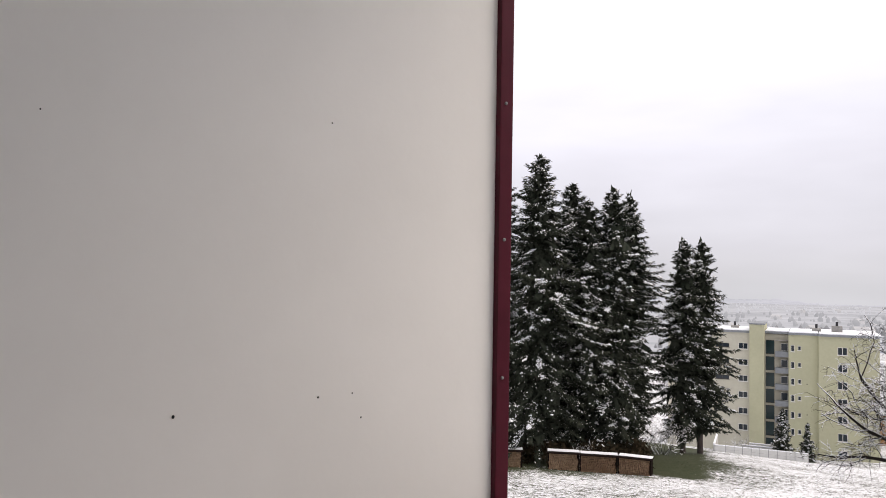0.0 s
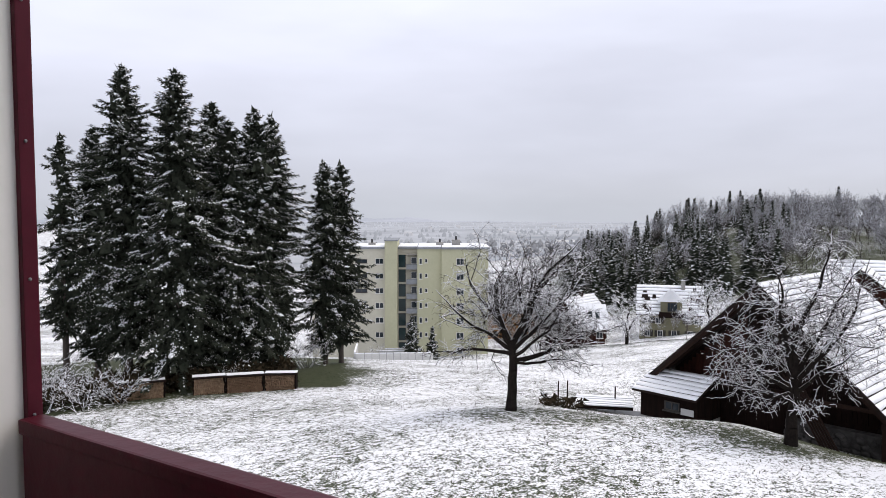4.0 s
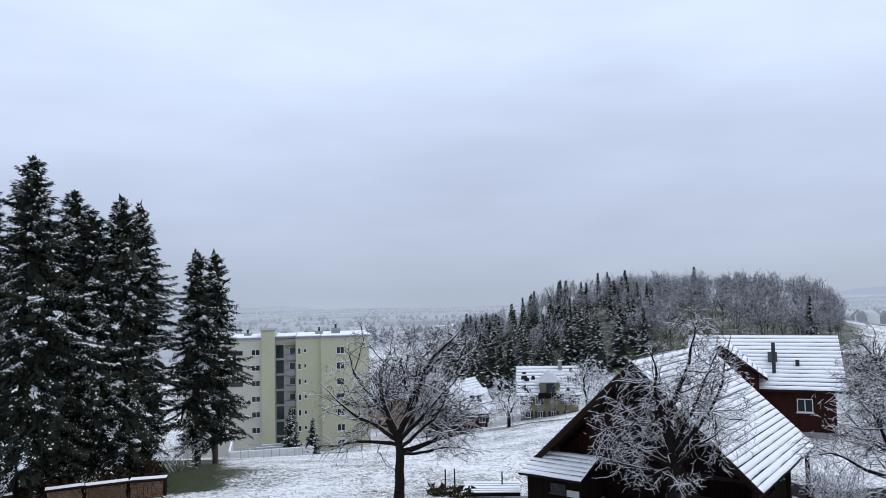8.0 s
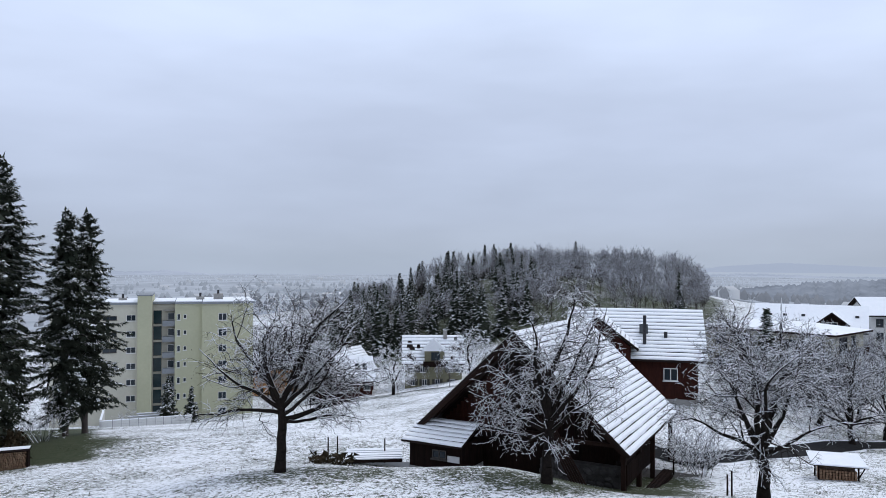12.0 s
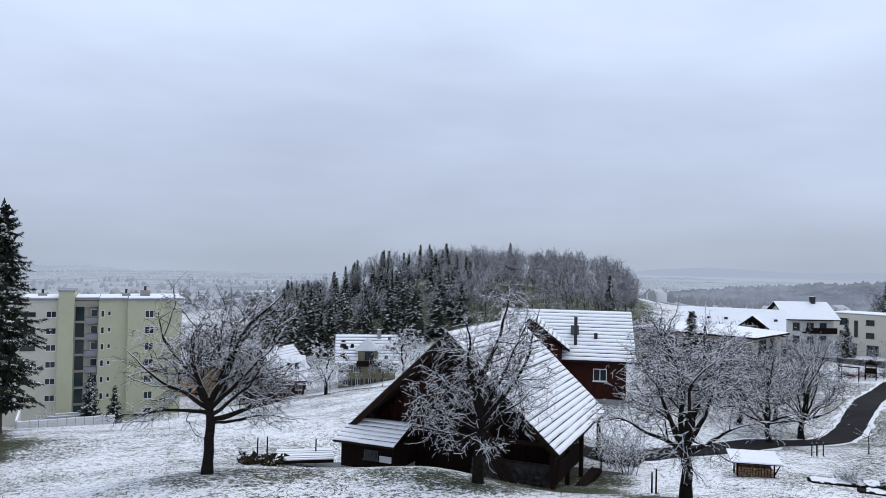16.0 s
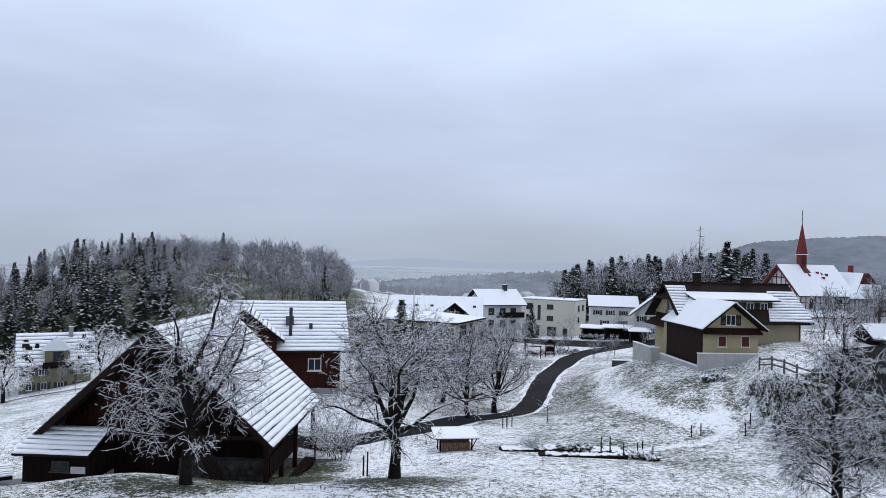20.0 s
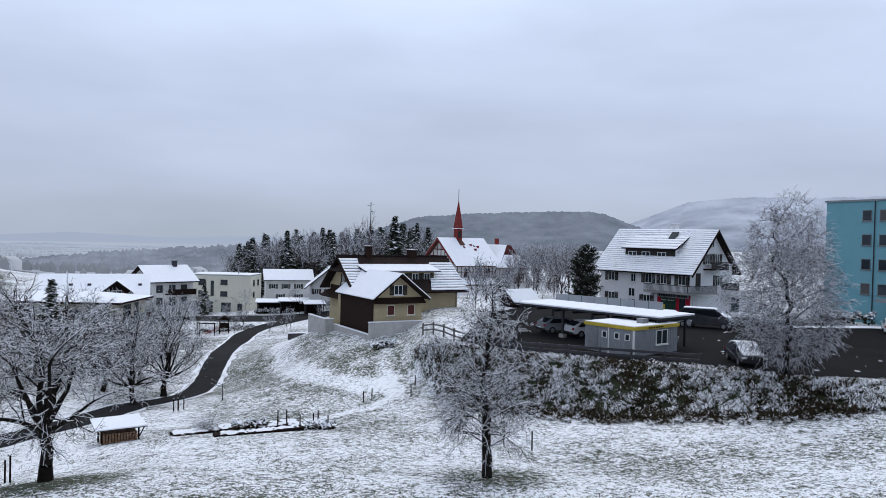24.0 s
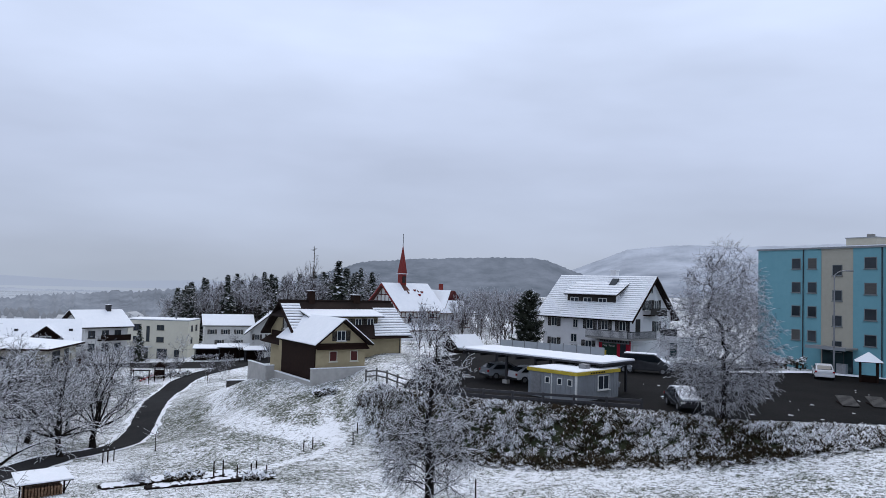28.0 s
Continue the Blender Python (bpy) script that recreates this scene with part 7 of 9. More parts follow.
def butcher():
    h = gable_house("shop_house", heading(P(106.63, 103, -0.3), 235.8), 13.6, 9.5, 5.55, 4.75, "x", "white village shop house with dark shutters and a snowy tiled roof", GREYWALL, over=0.85, courses=22, gap=0.13, snow=0.05)
    f0, rt = Matrix(), face(13.6, 9.5, "r")
    for u, v, w, hh in ((1.3, 3.6, 1.01, 1.2), (4.9, 3.6, 0.8, 1.1), (7.1, 3.6, 1.01, 1.2), (9.4, 3.6, 1.01, 1.2), (12.0, 3.6, 1.01, 1.2), (1.3, 0.7, 1.05, 1.4), (6.9, 0.7, 1.05, 1.4)):
        window(h, f0, u, v, w, hh, WHITEFRAME, shutters=SHUTTER if w > 1 else None)
    for v in (1.7, 0.3):
        window(h, f0, 4.6, v, 1.0, 1.1, WHITEFRAME)
    for u, v in ((5.6, 3.5), (3.2, 6.2), (5.4, 6.2)):
        window(h, rt, u, v, 1.0, 1.3, WHITEFRAME, shutters=SHUTTER)
    window(h, rt, 4.2, 8.3, 0.9, 0.9, WHITEFRAME)
    part("balcony_door", bx(13.58, 13.66, 1.2, 2.2, 3.0, 5.1), SHUTTER, h)
    # balcony round the corner
    part("balcony_slab", bx(8.0, 14.9, -1.5, -0.01, 2.55, 2.72), CONCRETE, h)
    part("balcony_slab", bx(13.61, 14.9, 0.0, 4.0, 2.55, 2.72), CONCRETE, h)
    for a in ((8.0, 14.9, -1.52, -1.46), (14.84, 14.9, -1.46, 4.0)):
        bm = box(bmesh.new(), *a, 2.76, 2.82)
        x0, x1, y0, y1 = a
        n = int(max(x1 - x0, y1 - y0) / 0.16)
        for i in range(n):
            f = (i + 0.5) / n
            if x1 - x0 > y1 - y0:
                box(bm, x0 + (x1 - x0) * f - 0.03, x0 + (x1 - x0) * f + 0.03, y0 + 0.01, y1 - 0.01, 2.82, 3.58)
            else:
                box(bm, x0 + 0.01, x1 - 0.01, y0 + (y1 - y0) * f - 0.03, y0 + (y1 - y0) * f + 0.03, 2.82, 3.58)
        part("balcony_grille", bm, RAILGREY, h)
        part("balcony_rail", bx(*a, 3.58, 3.66), DARKSTEEL, h)
    part("upper_balcony", bx(13.61, 14.8, 2.8, 6.6, 5.5, 5.65), DARKWOOD, h)
    part("upper_parapet", bx(14.7, 14.8, 2.8, 6.6, 5.65, 6.5), SHUTTER, h)
    part("annex", bx(13.61, 16.0, 7.0, 11.5, -1, 2.9), GREYWALL, h)
    part("annex_door", bx(15.0, 16.06, 6.93, 6.99, -0.1, 2.1), TEALGLASS, h)
    part("annex_rail", bx(13.61, 16.0, 7.0, 7.06, 2.95, 3.9), DARKSTEEL, h)
    # shop front
    part("shop_surround", bx(9.2, 13.75, -0.25, -0.01, -0.3, 2.45), REDPAINT, h, "red shop surround")
    part("shop_window", bx(9.75, 11.9, -0.29, -0.26, 0.2, 2.0), GREENGLASS, h)
    part("shop_door", bx(12.4, 13.2, -0.3, -0.26, -0.1, 2.0), GLASS, h)
    sg = part("shop_sign", bx(9.3, 13.7, -0.34, -0.27, 2.02, 2.5), GREYSHEET, h, "grey shop sign with dark unreadable lettering")
    x = 9.5
    for n in (0.28, 0.2, 0.22, 0.2, 0.22, 0.2, 0.2, 0.22, 0.18, 0.2, 0.0, 0.24, 0.2, 0.2, 0.2, 0.18, 0.2):
        if n:
            part("letter_bar", bx(x, x + n * 0.75, -0.36, -0.342, 2.14, 2.38), SHUTTER, sg)
        x += n + 0.03 if n else 0.2
    part("advert_panel", bx(13.62, 13.68, 0.6, 1.6, 0.6, 1.9), WHITEWALL, h)
    part("window_sticker", bx(9.85, 10.4, -0.31, -0.295, 0.5, 1.1), YELLOWPAINT, h)
    cu = bpy.data.curves.new("lettering", "FONT")
    cu.body, cu.size, cu.extrude = "Party - Service", 0.3, 0.004
    holder = bpy.data.objects.new("lettering", cu)
    me = bpy.data.meshes.new_from_object(holder)
    bpy.data.objects.remove(holder)
    link("lettering", me, WHITEFRAME, h, Matrix.Translation((9.85, -0.3, 1.6)) @ Matrix.Rotation(radians(90), 4, "X"), "pale shop-window lettering")
    # dormer and skylight in the front slope
    part("dormer", bx(3.0, 10.6, 1.3, 4.2, 6.0, 8.0), GREYWALL, h)
    roof_face(h, (2.6, 0.8, 7.95), (11.0, 0.8, 7.95), (11.0, 4.4, 9.9), (2.6, 4.4, 9.9), TILE, 6, gap=0.15, name="dormer_roof", thick=0.12)
    part("dormer_front", bx(3.0, 10.6, 1.22, 1.3, 6.3, 7.9), SHUTTER, h)
    for u in (3.5, 5.6, 8.0):
        window(h, Matrix.Translation((0, 1.22, 0)), u, 6.6, 1.3, 0.95, WHITEFRAME, shutters=None)
    part("roof_window", slab(bmesh.new(), (8.2, 3.3, 9.1), (9.2, 3.3, 9.1), (9.2, 4.2, 10.0), (8.2, 4.2, 10.0), 0.12, 0.25), GLASS, h)
    chimney(h, 7.6, 5.4, 9.8, 11.2, 0.8, GREYWALL)
    part("downpipe", rod(bmesh.new(), (13.4, -0.12, -0.3), (13.4, -0.12, 5.2), 0.06, 6), DARKSTEEL, h)
    part("verge_board", slab(bmesh.new(), (14.46, -0.85, 4.6), (14.46, 4.75, 10.2), (14.46, 4.75, 10.5), (14.46, -0.85, 4.9), -0.05, 0.05), FASCIA, h)
    f = thing("glass_fence", heading(P(103.39, 80, 1.1), 226.0), "row of pale translucent fence panels", "fence")
    for i in range(8):
        part("panel", bx(i * 1.5, i * 1.5 + 1.42, 0, 0.04, 0.2, 1.7), FENCEGLASS, f)
        part("post", bx(i * 1.5 - 0.06, i * 1.5 - 0.01, -0.02, 0.06, 0, 1.8), STEEL, f)


FENCEGLASS = material("frosted_glass_panel", (0.5, 0.53, 0.56), (0.44, 0.47, 0.5), 0.3, 3)


ALUFRAME = material("grey_aluminium_frames", (0.2, 0.22, 0.23), (0.15, 0.165, 0.17), 0.5, 6)
BLINDGLASS = material("drawn_grey_blinds", (0.11, 0.105, 0.1), (0.08, 0.078, 0.075), 0.6, 3, stretch=(1, 1, 12))


def blue_block():
    b = thing("blue_apartment_block", heading(P(121.77, 100, -0.3), 253), "turquoise apartment block with a beige stair column and a flat roof", "apartment block")
    top = 14.0
    part("wall", bx(0, 8.7, 0, 11, -1, top), BLUEWALL, b)
    part("stair_column", bx(8.7, 12.6, 0.04, 11, -1, top), BEIGEWALL, b, "beige stair column")
    part("wall", bx(12.6, 27, 0, 11, -1, top), BLUEWALL, b)
    part("roof_edge", bx(-0.15, 27.1, -0.15, 11.1, top, top + 0.2), GREYSHEET, b)
    part("roof_snow", bx(0, 27, 0, 11, top + 0.203, top + 0.3), SNOW, b)
    part("lift_house", bx(9.6, 13.2, 3, 7, top + 0.2, top + 1.3), BEIGEWALL, b)
    part("lift_cap", bx(9.5, 13.3, 2.9, 7.1, top + 1.3, top + 1.4), GREYSHEET, b)
    part("chimney", bx(11.4, 12.0, 4, 4.6, top + 1.4, top + 1.8), CONCRETE, b)
    for r in range(4):
        v = 11.75 - 2.75 * r
        for u, w in ((4.85, 1.2), (7.0, 1.15), (13.9, 1.4), (17.0, 1.4), (20, 1.3), (23, 1.3)):
            window(b, Matrix(), u, v, w, 1.25, ALUFRAME, BLINDGLASS if (r, u) in ((3, 4.85), (1, 13.9), (0, 7.0)) else None, bars=0)
    for r in range(4):
        window(b, Matrix.Translation((0, 0.04, 0)), 10.1, 11.0 - 2.8 * r, 1.2, 1.2, ALUFRAME, bars=0)
    for x in (6.45, 15.9):
        part("downpipe", rod(bmesh.new(), (x, -0.1, 0), (x, -0.1, top), 0.06, 6), DARKSTEEL, b)
    part("canopy", bx(8.3, 13.2, -2.0, 0.03, 3.0, 3.2), CONCRETE, b)
    part("canopy_edge", bx(8.3, 13.2, -2.05, -2.0, 2.9, 3.25), GREYSHEET, b)
    part("entrance", bx(9.0, 12.6, -0.06, 0.03, -0.2, 2.8), TEALGLASS, b)
    for x in (9.0, 10.4, 11.6, 12.6):
        part("entrance_bar", bx(x - 0.04, x + 0.04, -0.1, -0.06, -0.2, 2.8), DARKSTEEL, b)
    part("mail_boxes", bx(11.8, 12.9, -1.6, -1.2, 0.3, 1.5), STEEL, b)
    p = P(126.55, 87, 0)
    l = thing("street_lamp", heading(p, 216), "tall grey street lamp with a curved arm", "street lamp")
    part("pole", rod(bmesh.new(), (0, 0, -0.2), (0, 0, 10.4), 0.11, 10, 0.07), STEEL, l)
    bm = bmesh.new()
    pts = [Vector((1.2 * (1 - math.cos(a)), 0, 10.4 + 0.7 * math.sin(a))) for a in [i * 0.26 for i in range(7)]]
    for a, c in zip(pts, pts[1:]):
        rod(bm, a, c, 0.06, 8)
    part("arm", bm, STEEL, l)
    part("lamp_head", bx(1.05, 1.75, -0.13, 0.13, 11.0, 11.14, bevel=0.04), STEEL, l)
    b = thing("pavilion", heading(P(128.6, 86, 0), 216), "small square pavilion with a snow-covered pyramid roof", "pavilion")
    for x in (-0.75, 0.75):
        for y in (-0.75, 0.75):
            part("post", bx(x - 0.09, x + 0.09, y - 0.09, y + 0.09, -0.1, 2.0), FASCIA, b)
    part("bench", bx(-0.7, 0.7, -0.7, 0.7, 0, 0.6), DARKWOOD, b)
    bm = bmesh.new()
    bmesh.ops.create_cone(bm, cap_ends=True, segments=4, radius1=1.75, radius2=0.1, depth=0.9, matrix=Matrix.Translation((0, 0, 2.5)) @ Matrix.Rotation(radians(45), 4, "Z"))
    part("roof", bm, SNOW, b)
    part("eave", bx(-1.2, 1.2, -1.2, 1.2, 1.98, 2.05), FASCIA, b)
    for i, (az, d) in enumerate(((127.6, 65.5), (129.4, 66.5))):
        t = thing("timber_ramp", heading(P(az, d, 0.05), 205), "slatted timber ramp panel on the car park", "ramp", "timber ramps")
        for s in range(9):
            part("slat", bx(-0.6, 0.6, s * 0.3, s * 0.3 + 0.24, 0.05 + 0.05 * s, 0.12 + 0.05 * s), GREYWOOD, t)
        part("frame", bx(-0.55, -0.45, 0, 2.6, 0, 0.08), DARKWOOD, t)
        part("frame", bx(0.45, 0.55, 0, 2.6, 0, 0.08), DARKWOOD, t)
    k = strip("kerb_island", [tuple(P(a, d)[:2]) for a, d in ((119.0, 84), (122, 87), (125, 90.5), (128, 90), (133, 90))], [1.2, 2, 2.4, 2.4, 2.4], SNOW, 0.14, "snowy kerbed strip along the edge of the car park", "kerb", cross=4)
    hedge(121.5, 92, 124.8, 92.5, 1.5, 2.2, "snowy evergreen shrubs before the blue block", 14)




# ---- cars ----
def car(place, hd, paint, label, length=4.3, width=1.78, height=1.45, van=False, snow=False, lid=False):
    """A car standing on its wheels; its nose points to the bearing hd."""
    t = thing("van" if van else "car", heading(place, hd), label, "van" if van else "car", "parked vehicles")
    L, W, H, q = length / 2, width / 2, height, 0.32
    if van:
        prof = [(-L, 0.35), (-L, 1.0), (-L + 0.12, H - 0.1), (-L + 0.3, H), (L * 0.3, H), (L * 0.62, H * 0.66), (L * 0.95, H * 0.53), (L, 0.75), (L, 0.35)]
        win = [(-L + 0.2, H * 0.6), (-L + 0.32, H - 0.14), (L * 0.28, H - 0.14), (L * 0.56, H * 0.62)]
    else:
        prof = [(-L, 0.35), (-L, 0.85), (-L + 0.12, 0.98), (-L * 0.62, H - 0.1), (-L * 0.4, H), (L * 0.08, H), (L * 0.45, 0.98), (L * 0.92, 0.82), (L, 0.65), (L, 0.32)]
        win = [(-L * 0.78, 0.98), (-L * 0.56, H - 0.12), (L * 0.05, H - 0.1), (L * 0.36, 0.98)]
    bm = prism(bmesh.new(), prof, -W, W)
    for v in bm.verts:
        if v.co.z > 0.95:
            v.co.y *= 0.84 if not van else 0.92
    bmesh.ops.bevel(bm, geom=[e for e in bm.edges], offset=0.05, segments=2, affect="EDGES")
    part("body", bm, paint, t)
    for s in (-1, 1):
        bm = bmesh.new()
        ys = W * (0.99 if not van else 1.0)
        yt = W * (0.862 if not van else 0.945)
        vs = [bm.verts.new((x, s * (ys if z < 1.0 else yt), z)) for x, z in win]
        bm.faces.new(vs if s < 0 else vs[::-1])
        bmesh.ops.solidify(bm, geom=bm.faces[:], thickness=0.015)
        part("side_window", bm, GLASS, t)
    k = 0.84 if not van else 0.92
    if van:
        part("rear_window", slab(bmesh.new(), (-L - 0.005, 0.75 * W, 1.1), (-L - 0.005, -0.75 * W, 1.1), (-L + 0.09, -0.72 * W, H - 0.16), (-L + 0.09, 0.72 * W, H - 0.16), 0.0, 0.02), GLASS, t)
        part("windscreen", slab(bmesh.new(), (L * 0.6, -W * 0.8, H * 0.68), (L * 0.6, W * 0.8, H * 0.68), (L * 0.33, W * 0.78, H - 0.05), (L * 0.33, -W * 0.78, H - 0.05), 0.0, 0.03), GLASS, t)
    else:
        part("rear_window", slab(bmesh.new(), (-L + 0.2, W * 0.75, 1.02), (-L + 0.2, -W * 0.75, 1.02), (-L * 0.64, -W * 0.7, H - 0.11), (-L * 0.64, W * 0.7, H - 0.11), 0.02, 0.05), GLASS, t)
        part("windscreen", slab(bmesh.new(), (L * 0.44, -W * 0.78, 1.0), (L * 0.44, W * 0.78, 1.0), (L * 0.12, W * 0.72, H - 0.03), (L * 0.12, -W * 0.72, H - 0.03), 0.0, 0.03), GLASS, t)
    for x in (-L * 0.62, L * 0.62):
        for s in (-1, 1):
            w = part("wheel", rod(bmesh.new(), (x, s * (W - 0.2), q), (x, s * (W + 0.01), q), q, 20), RUBBER, t)
            part("rim", rod(bmesh.new(), (x, s * (W + 0.005), q), (x, s * (W + 0.025), q), q * 0.62, 14), STEEL, w)
    for s in (-1, 1):
        part("tail_lamp", bx(-L - 0.02, -L + 0.06, s * W * 0.88 - 0.12, s * W * 0.88 + 0.1, 0.72, 0.9), TAILRED, t)
        part("headlamp", bx(L - 0.1, L + 0.01, s * W * 0.8 - 0.16, s * W * 0.8 + 0.14, 0.62, 0.75), WHITEFRAME, t)
        part("mirror", bx(L * 0.3, L * 0.38, s * (W + 0.02), s * (W + 0.16), 0.98, 1.1, bevel=0.02), paint, t)
    part("number_plate", bx(-L - 0.03, -L - 0.005, -0.26, 0.26, 0.5, 0.61), WHITEFRAME, t)
    part("bumper", bx(-L - 0.04, -L + 0.1, -W * 0.95, W * 0.95, 0.3, 0.5, bevel=0.03), RUBBER if not lid else paint, t)
    if snow:
        up = [(-L + 0.34, H), (L * 0.28, H), (L * 0.6, H * 0.67), (L * 0.92, H * 0.55)] if van else [(-L + 0.14, 0.99), (-L * 0.62, H - 0.09), (-L * 0.4, H), (L * 0.08, H), (L * 0.45, 0.99), (L * 0.9, 0.84)]
        part("snow_blanket", prism(bmesh.new(), [(x, z - 0.02) for x, z in up] + [(x, z + 0.07) for x, z in up[::-1]], -W * 0.78, W * 0.78), SNOW, t, "snow lying over roof and windows")
    return t


def car_park():
    # asphalt sheet with the outline of the bank
    bm = bmesh.new()
    ring = [P(a, d + 1.0, 0.03) for a, d in ((96, 60), (100.7, 55.3), (107, 54), (114, 53.8), (119.5, 53), (125, 55), (131, 58), (140, 66))]
    ring += [P(a, d, 0.03) for a, d in ((140, 90), (131, 90), (125, 92), (119, 92), (113, 94), (107, 100), (102, 98), (98, 84))]
    bm.faces.new([bm.verts.new(p) for p in ring])
    bmesh.ops.recalc_face_normals(bm, faces=bm.faces)
    bm.normal_update()
    if bm.faces[:][0].normal.z < 0:
        bmesh.ops.reverse_faces(bm, faces=bm.faces)
    tagged(part("car_park", bm, LOT), "dark damp asphalt car park with a few patches of snow", "car park", kind="structure")
    c = thing("carport", heading(P(100.11, 68.7, 0), 232), "long open steel carport with a snow-covered flat roof", "carport")
    part("roof", bx(0, 15.2, 0, 5.2, 2.52, 2.65), DARKSTEEL, c)
    part("roof_snow", bx(0.03, 15.17, 0.03, 5.17, 2.655, 2.8, bevel=0.05), SNOW, c)
    part("fascia", bx(-0.05, 15.25, -0.06, -0.003, 2.54, 2.68), DARKSTEEL, c)
    for i in range(4):
        for y in (0.5, 4.8):
            part("post", bx(0.6 + i * 4.6, 0.78 + i * 4.6, y, y + 0.18, 0, 2.45), DARKSTEEL, c)
        part("footing", bx(0.45 + i * 4.6, 0.93 + i * 4.6, 0.35, 0.83, 0.03, 0.35), CONCRETE, c)
    for i in range(8):
        part("joist", bx(0.6 + i * 2, 0.72 + i * 2, 0.1, 5.1, 2.25, 2.44), DARKSTEEL, c)
    cm = heading(P(100.11, 68.7, 0.03), 232)
    for x, pt, lb in ((3.0, GREYSHEET, "silver estate car parked under the carport"), (6.2, WHITEPAINT, "white car parked under the carport"), (9.6, BLACKPAINT, "black car parked under the carport"), (12.4, GREYSHEET, "grey car parked under the carport")):
        car(cm @ Vector((x, 3.2, 0)), 232 - 68, pt, lb)
    # site cabin
    c0 = P(109.15, 56.6, 0)
    o = c0 + 4.56 * Vector((math.sin(radians(55)), math.cos(radians(55)), 0))
    s = thing("site_cabin", heading(o, 235) @ Matrix.Diagonal((1.06, 1.06, 0.86, 1)), "grey site cabin with a yellow fascia and snowy roof", "cabin")
    part("wall", bx(0, 4.3, 0, 5.3, 0.0, 2.3), GREYSHEET, s)
    bm = bmesh.new()
    for i in range(20):
        box(bm, i * 0.22, i * 0.22 + 0.09, -0.02, 0.0, 0.05, 2.28)
    for i in range(24):
        box(bm, 4.3, 4.32, i * 0.22, i * 0.22 + 0.09, 0.05, 2.28)
    part("ribs", bm, GREYSHEET, s)
    part("fascia", bx(-0.1, 4.4, -0.1, 5.4, 2.3, 2.58), YELLOWPAINT, s, "dull yellow fascia")
    part("roof_snow", bx(0.0, 4.3, 0.0, 5.3, 2.585, 2.66, bevel=0.03), SNOW, s)
    part("corner_post", bx(4.24, 4.36, -0.06, 0.06, 0, 2.3), WHITEFRAME, s)
    part("corner_post", bx(2.1, 2.18, -0.04, 0.0, 0, 2.3), WHITEFRAME, s)
    for u in (1.55, 2.65, 3.55):
        window(s, Matrix.Translation((0, -0.02, 0)), u, 1.35, 0.45, 0.6, WHITEFRAME, bars=0, sill=False)
    part("door", bx(0.3, 1.15, -0.05, -0.02, 0.2, 2.1), STEEL, s)
    window(s, face(4.3, 5.3, "r") @ Matrix.Translation((0, -0.02, 0)), 2.6, 0.85, 1.4, 1.3, WHITEFRAME, bars=1)
    part("cooler", bx(2.9, 3.5, 2.2, 2.8, 2.6, 3.05), STEEL, s)
    sg = face(4.3, 5.3, "r")
    for i in range(9):
        part("letter_bar", bx(1.6 + 0.2 * i, 1.72 + 0.2 * i, -0.12, -0.1, 2.37, 2.5, m=sg), FASCIA, s)
    # guard rail on top of the bank
    g = thing("guard_rail", Matrix(), "grey steel guard rail along the top of the bank", "guard rail")
    line = [(97.6, 57.2), (100.0, 55.8), (102.2, 55.2), (104.4, 54.8), (106.7, 54.5), (109.0, 54.3), (111.4, 54.2), (113.9, 54.2)]
    ps = [P(a, d, 0.0) for a, d in line]
    for p in ps:
        part("post", bx(-0.07, 0.07, -0.07, 0.07, -0.3, 0.95), DARKSTEEL, g, m=Matrix.Translation(p))
    for p, q in zip(ps, ps[1:]):
        for z in (0.45, 0.82):
            w = q - p
            part("beam", bx(0, w.length, -0.05, 0.05, z - 0.09, z + 0.09), DARKSTEEL, g, m=Matrix.Translation(p) @ Matrix.Rotation(math.atan2(w.y, w.x), 4, "Z"))
    f = thing("timber_fence", Matrix(), "timber rail fence running down from the yellow house", "fence")
    ps = [on_ground(a, d) for a, d in ((93.2, 70), (94.0, 66.5), (94.8, 63.5), (95.6, 61), (96.6, 58.8))]
    for p in ps:
        part("post", bx(-0.07, 0.07, -0.07, 0.07, -0.3, 1.1), GREYWOOD, f, m=Matrix.Translation(p))
    for p, q in zip(ps, ps[1:]):
        for z in (0.45, 0.9):
            part("rail", rod(bmesh.new(), p + Vector((0, 0, z)), q + Vector((0, 0, z)), 0.07, 6), GREYWOOD, f)
    car(P(116.9, 57.5, 0.03), 280, BLACKPAINT, "black hatchback with snow on its roof and windows", snow=True)
    car(P(125.9, 86.5, 0.03), 122, WHITEPAINT, "white saloon car parked at the kerb", 4.6, 1.8, 1.45, lid=True)
    car(P(114.3, 79.5, 0.03), 212, BLACKPAINT, "dark people carrier with a snowy roof by the shop", 5.2, 1.9, 1.95, van=True, snow=True)
    car(P(111.8, 80, 0.03), 215, GREYSHEET, "silver car parked beside the shop", snow=True)
    car(P(124.4, 98, 0.0), 38, BLACKPAINT, "black saloon with snow on it before the blue block", 4.8, snow=True)
    car(P(122.1, 94, 0.0), 150, BLACKPAINT, "dark car parked at the corner of the blue block")
    # crumbs of snow on the asphalt
    rs = np.random.RandomState(5)
    n = 170
    az, d = 114 + 17 * rs.rand(n), 55.5 + 32 * rs.rand(n) ** 1.5
    keep = (np.sin(az * 3) + np.sin(d * 0.9 + az) + 0.8 * rs.randn(n)) > 0.9
    az, d = np.radians(az[keep]), d[keep]
    c = np.stack([d * np.sin(az), d * np.cos(az), 0 * d + 0.035], 1)
    V, F = [], []
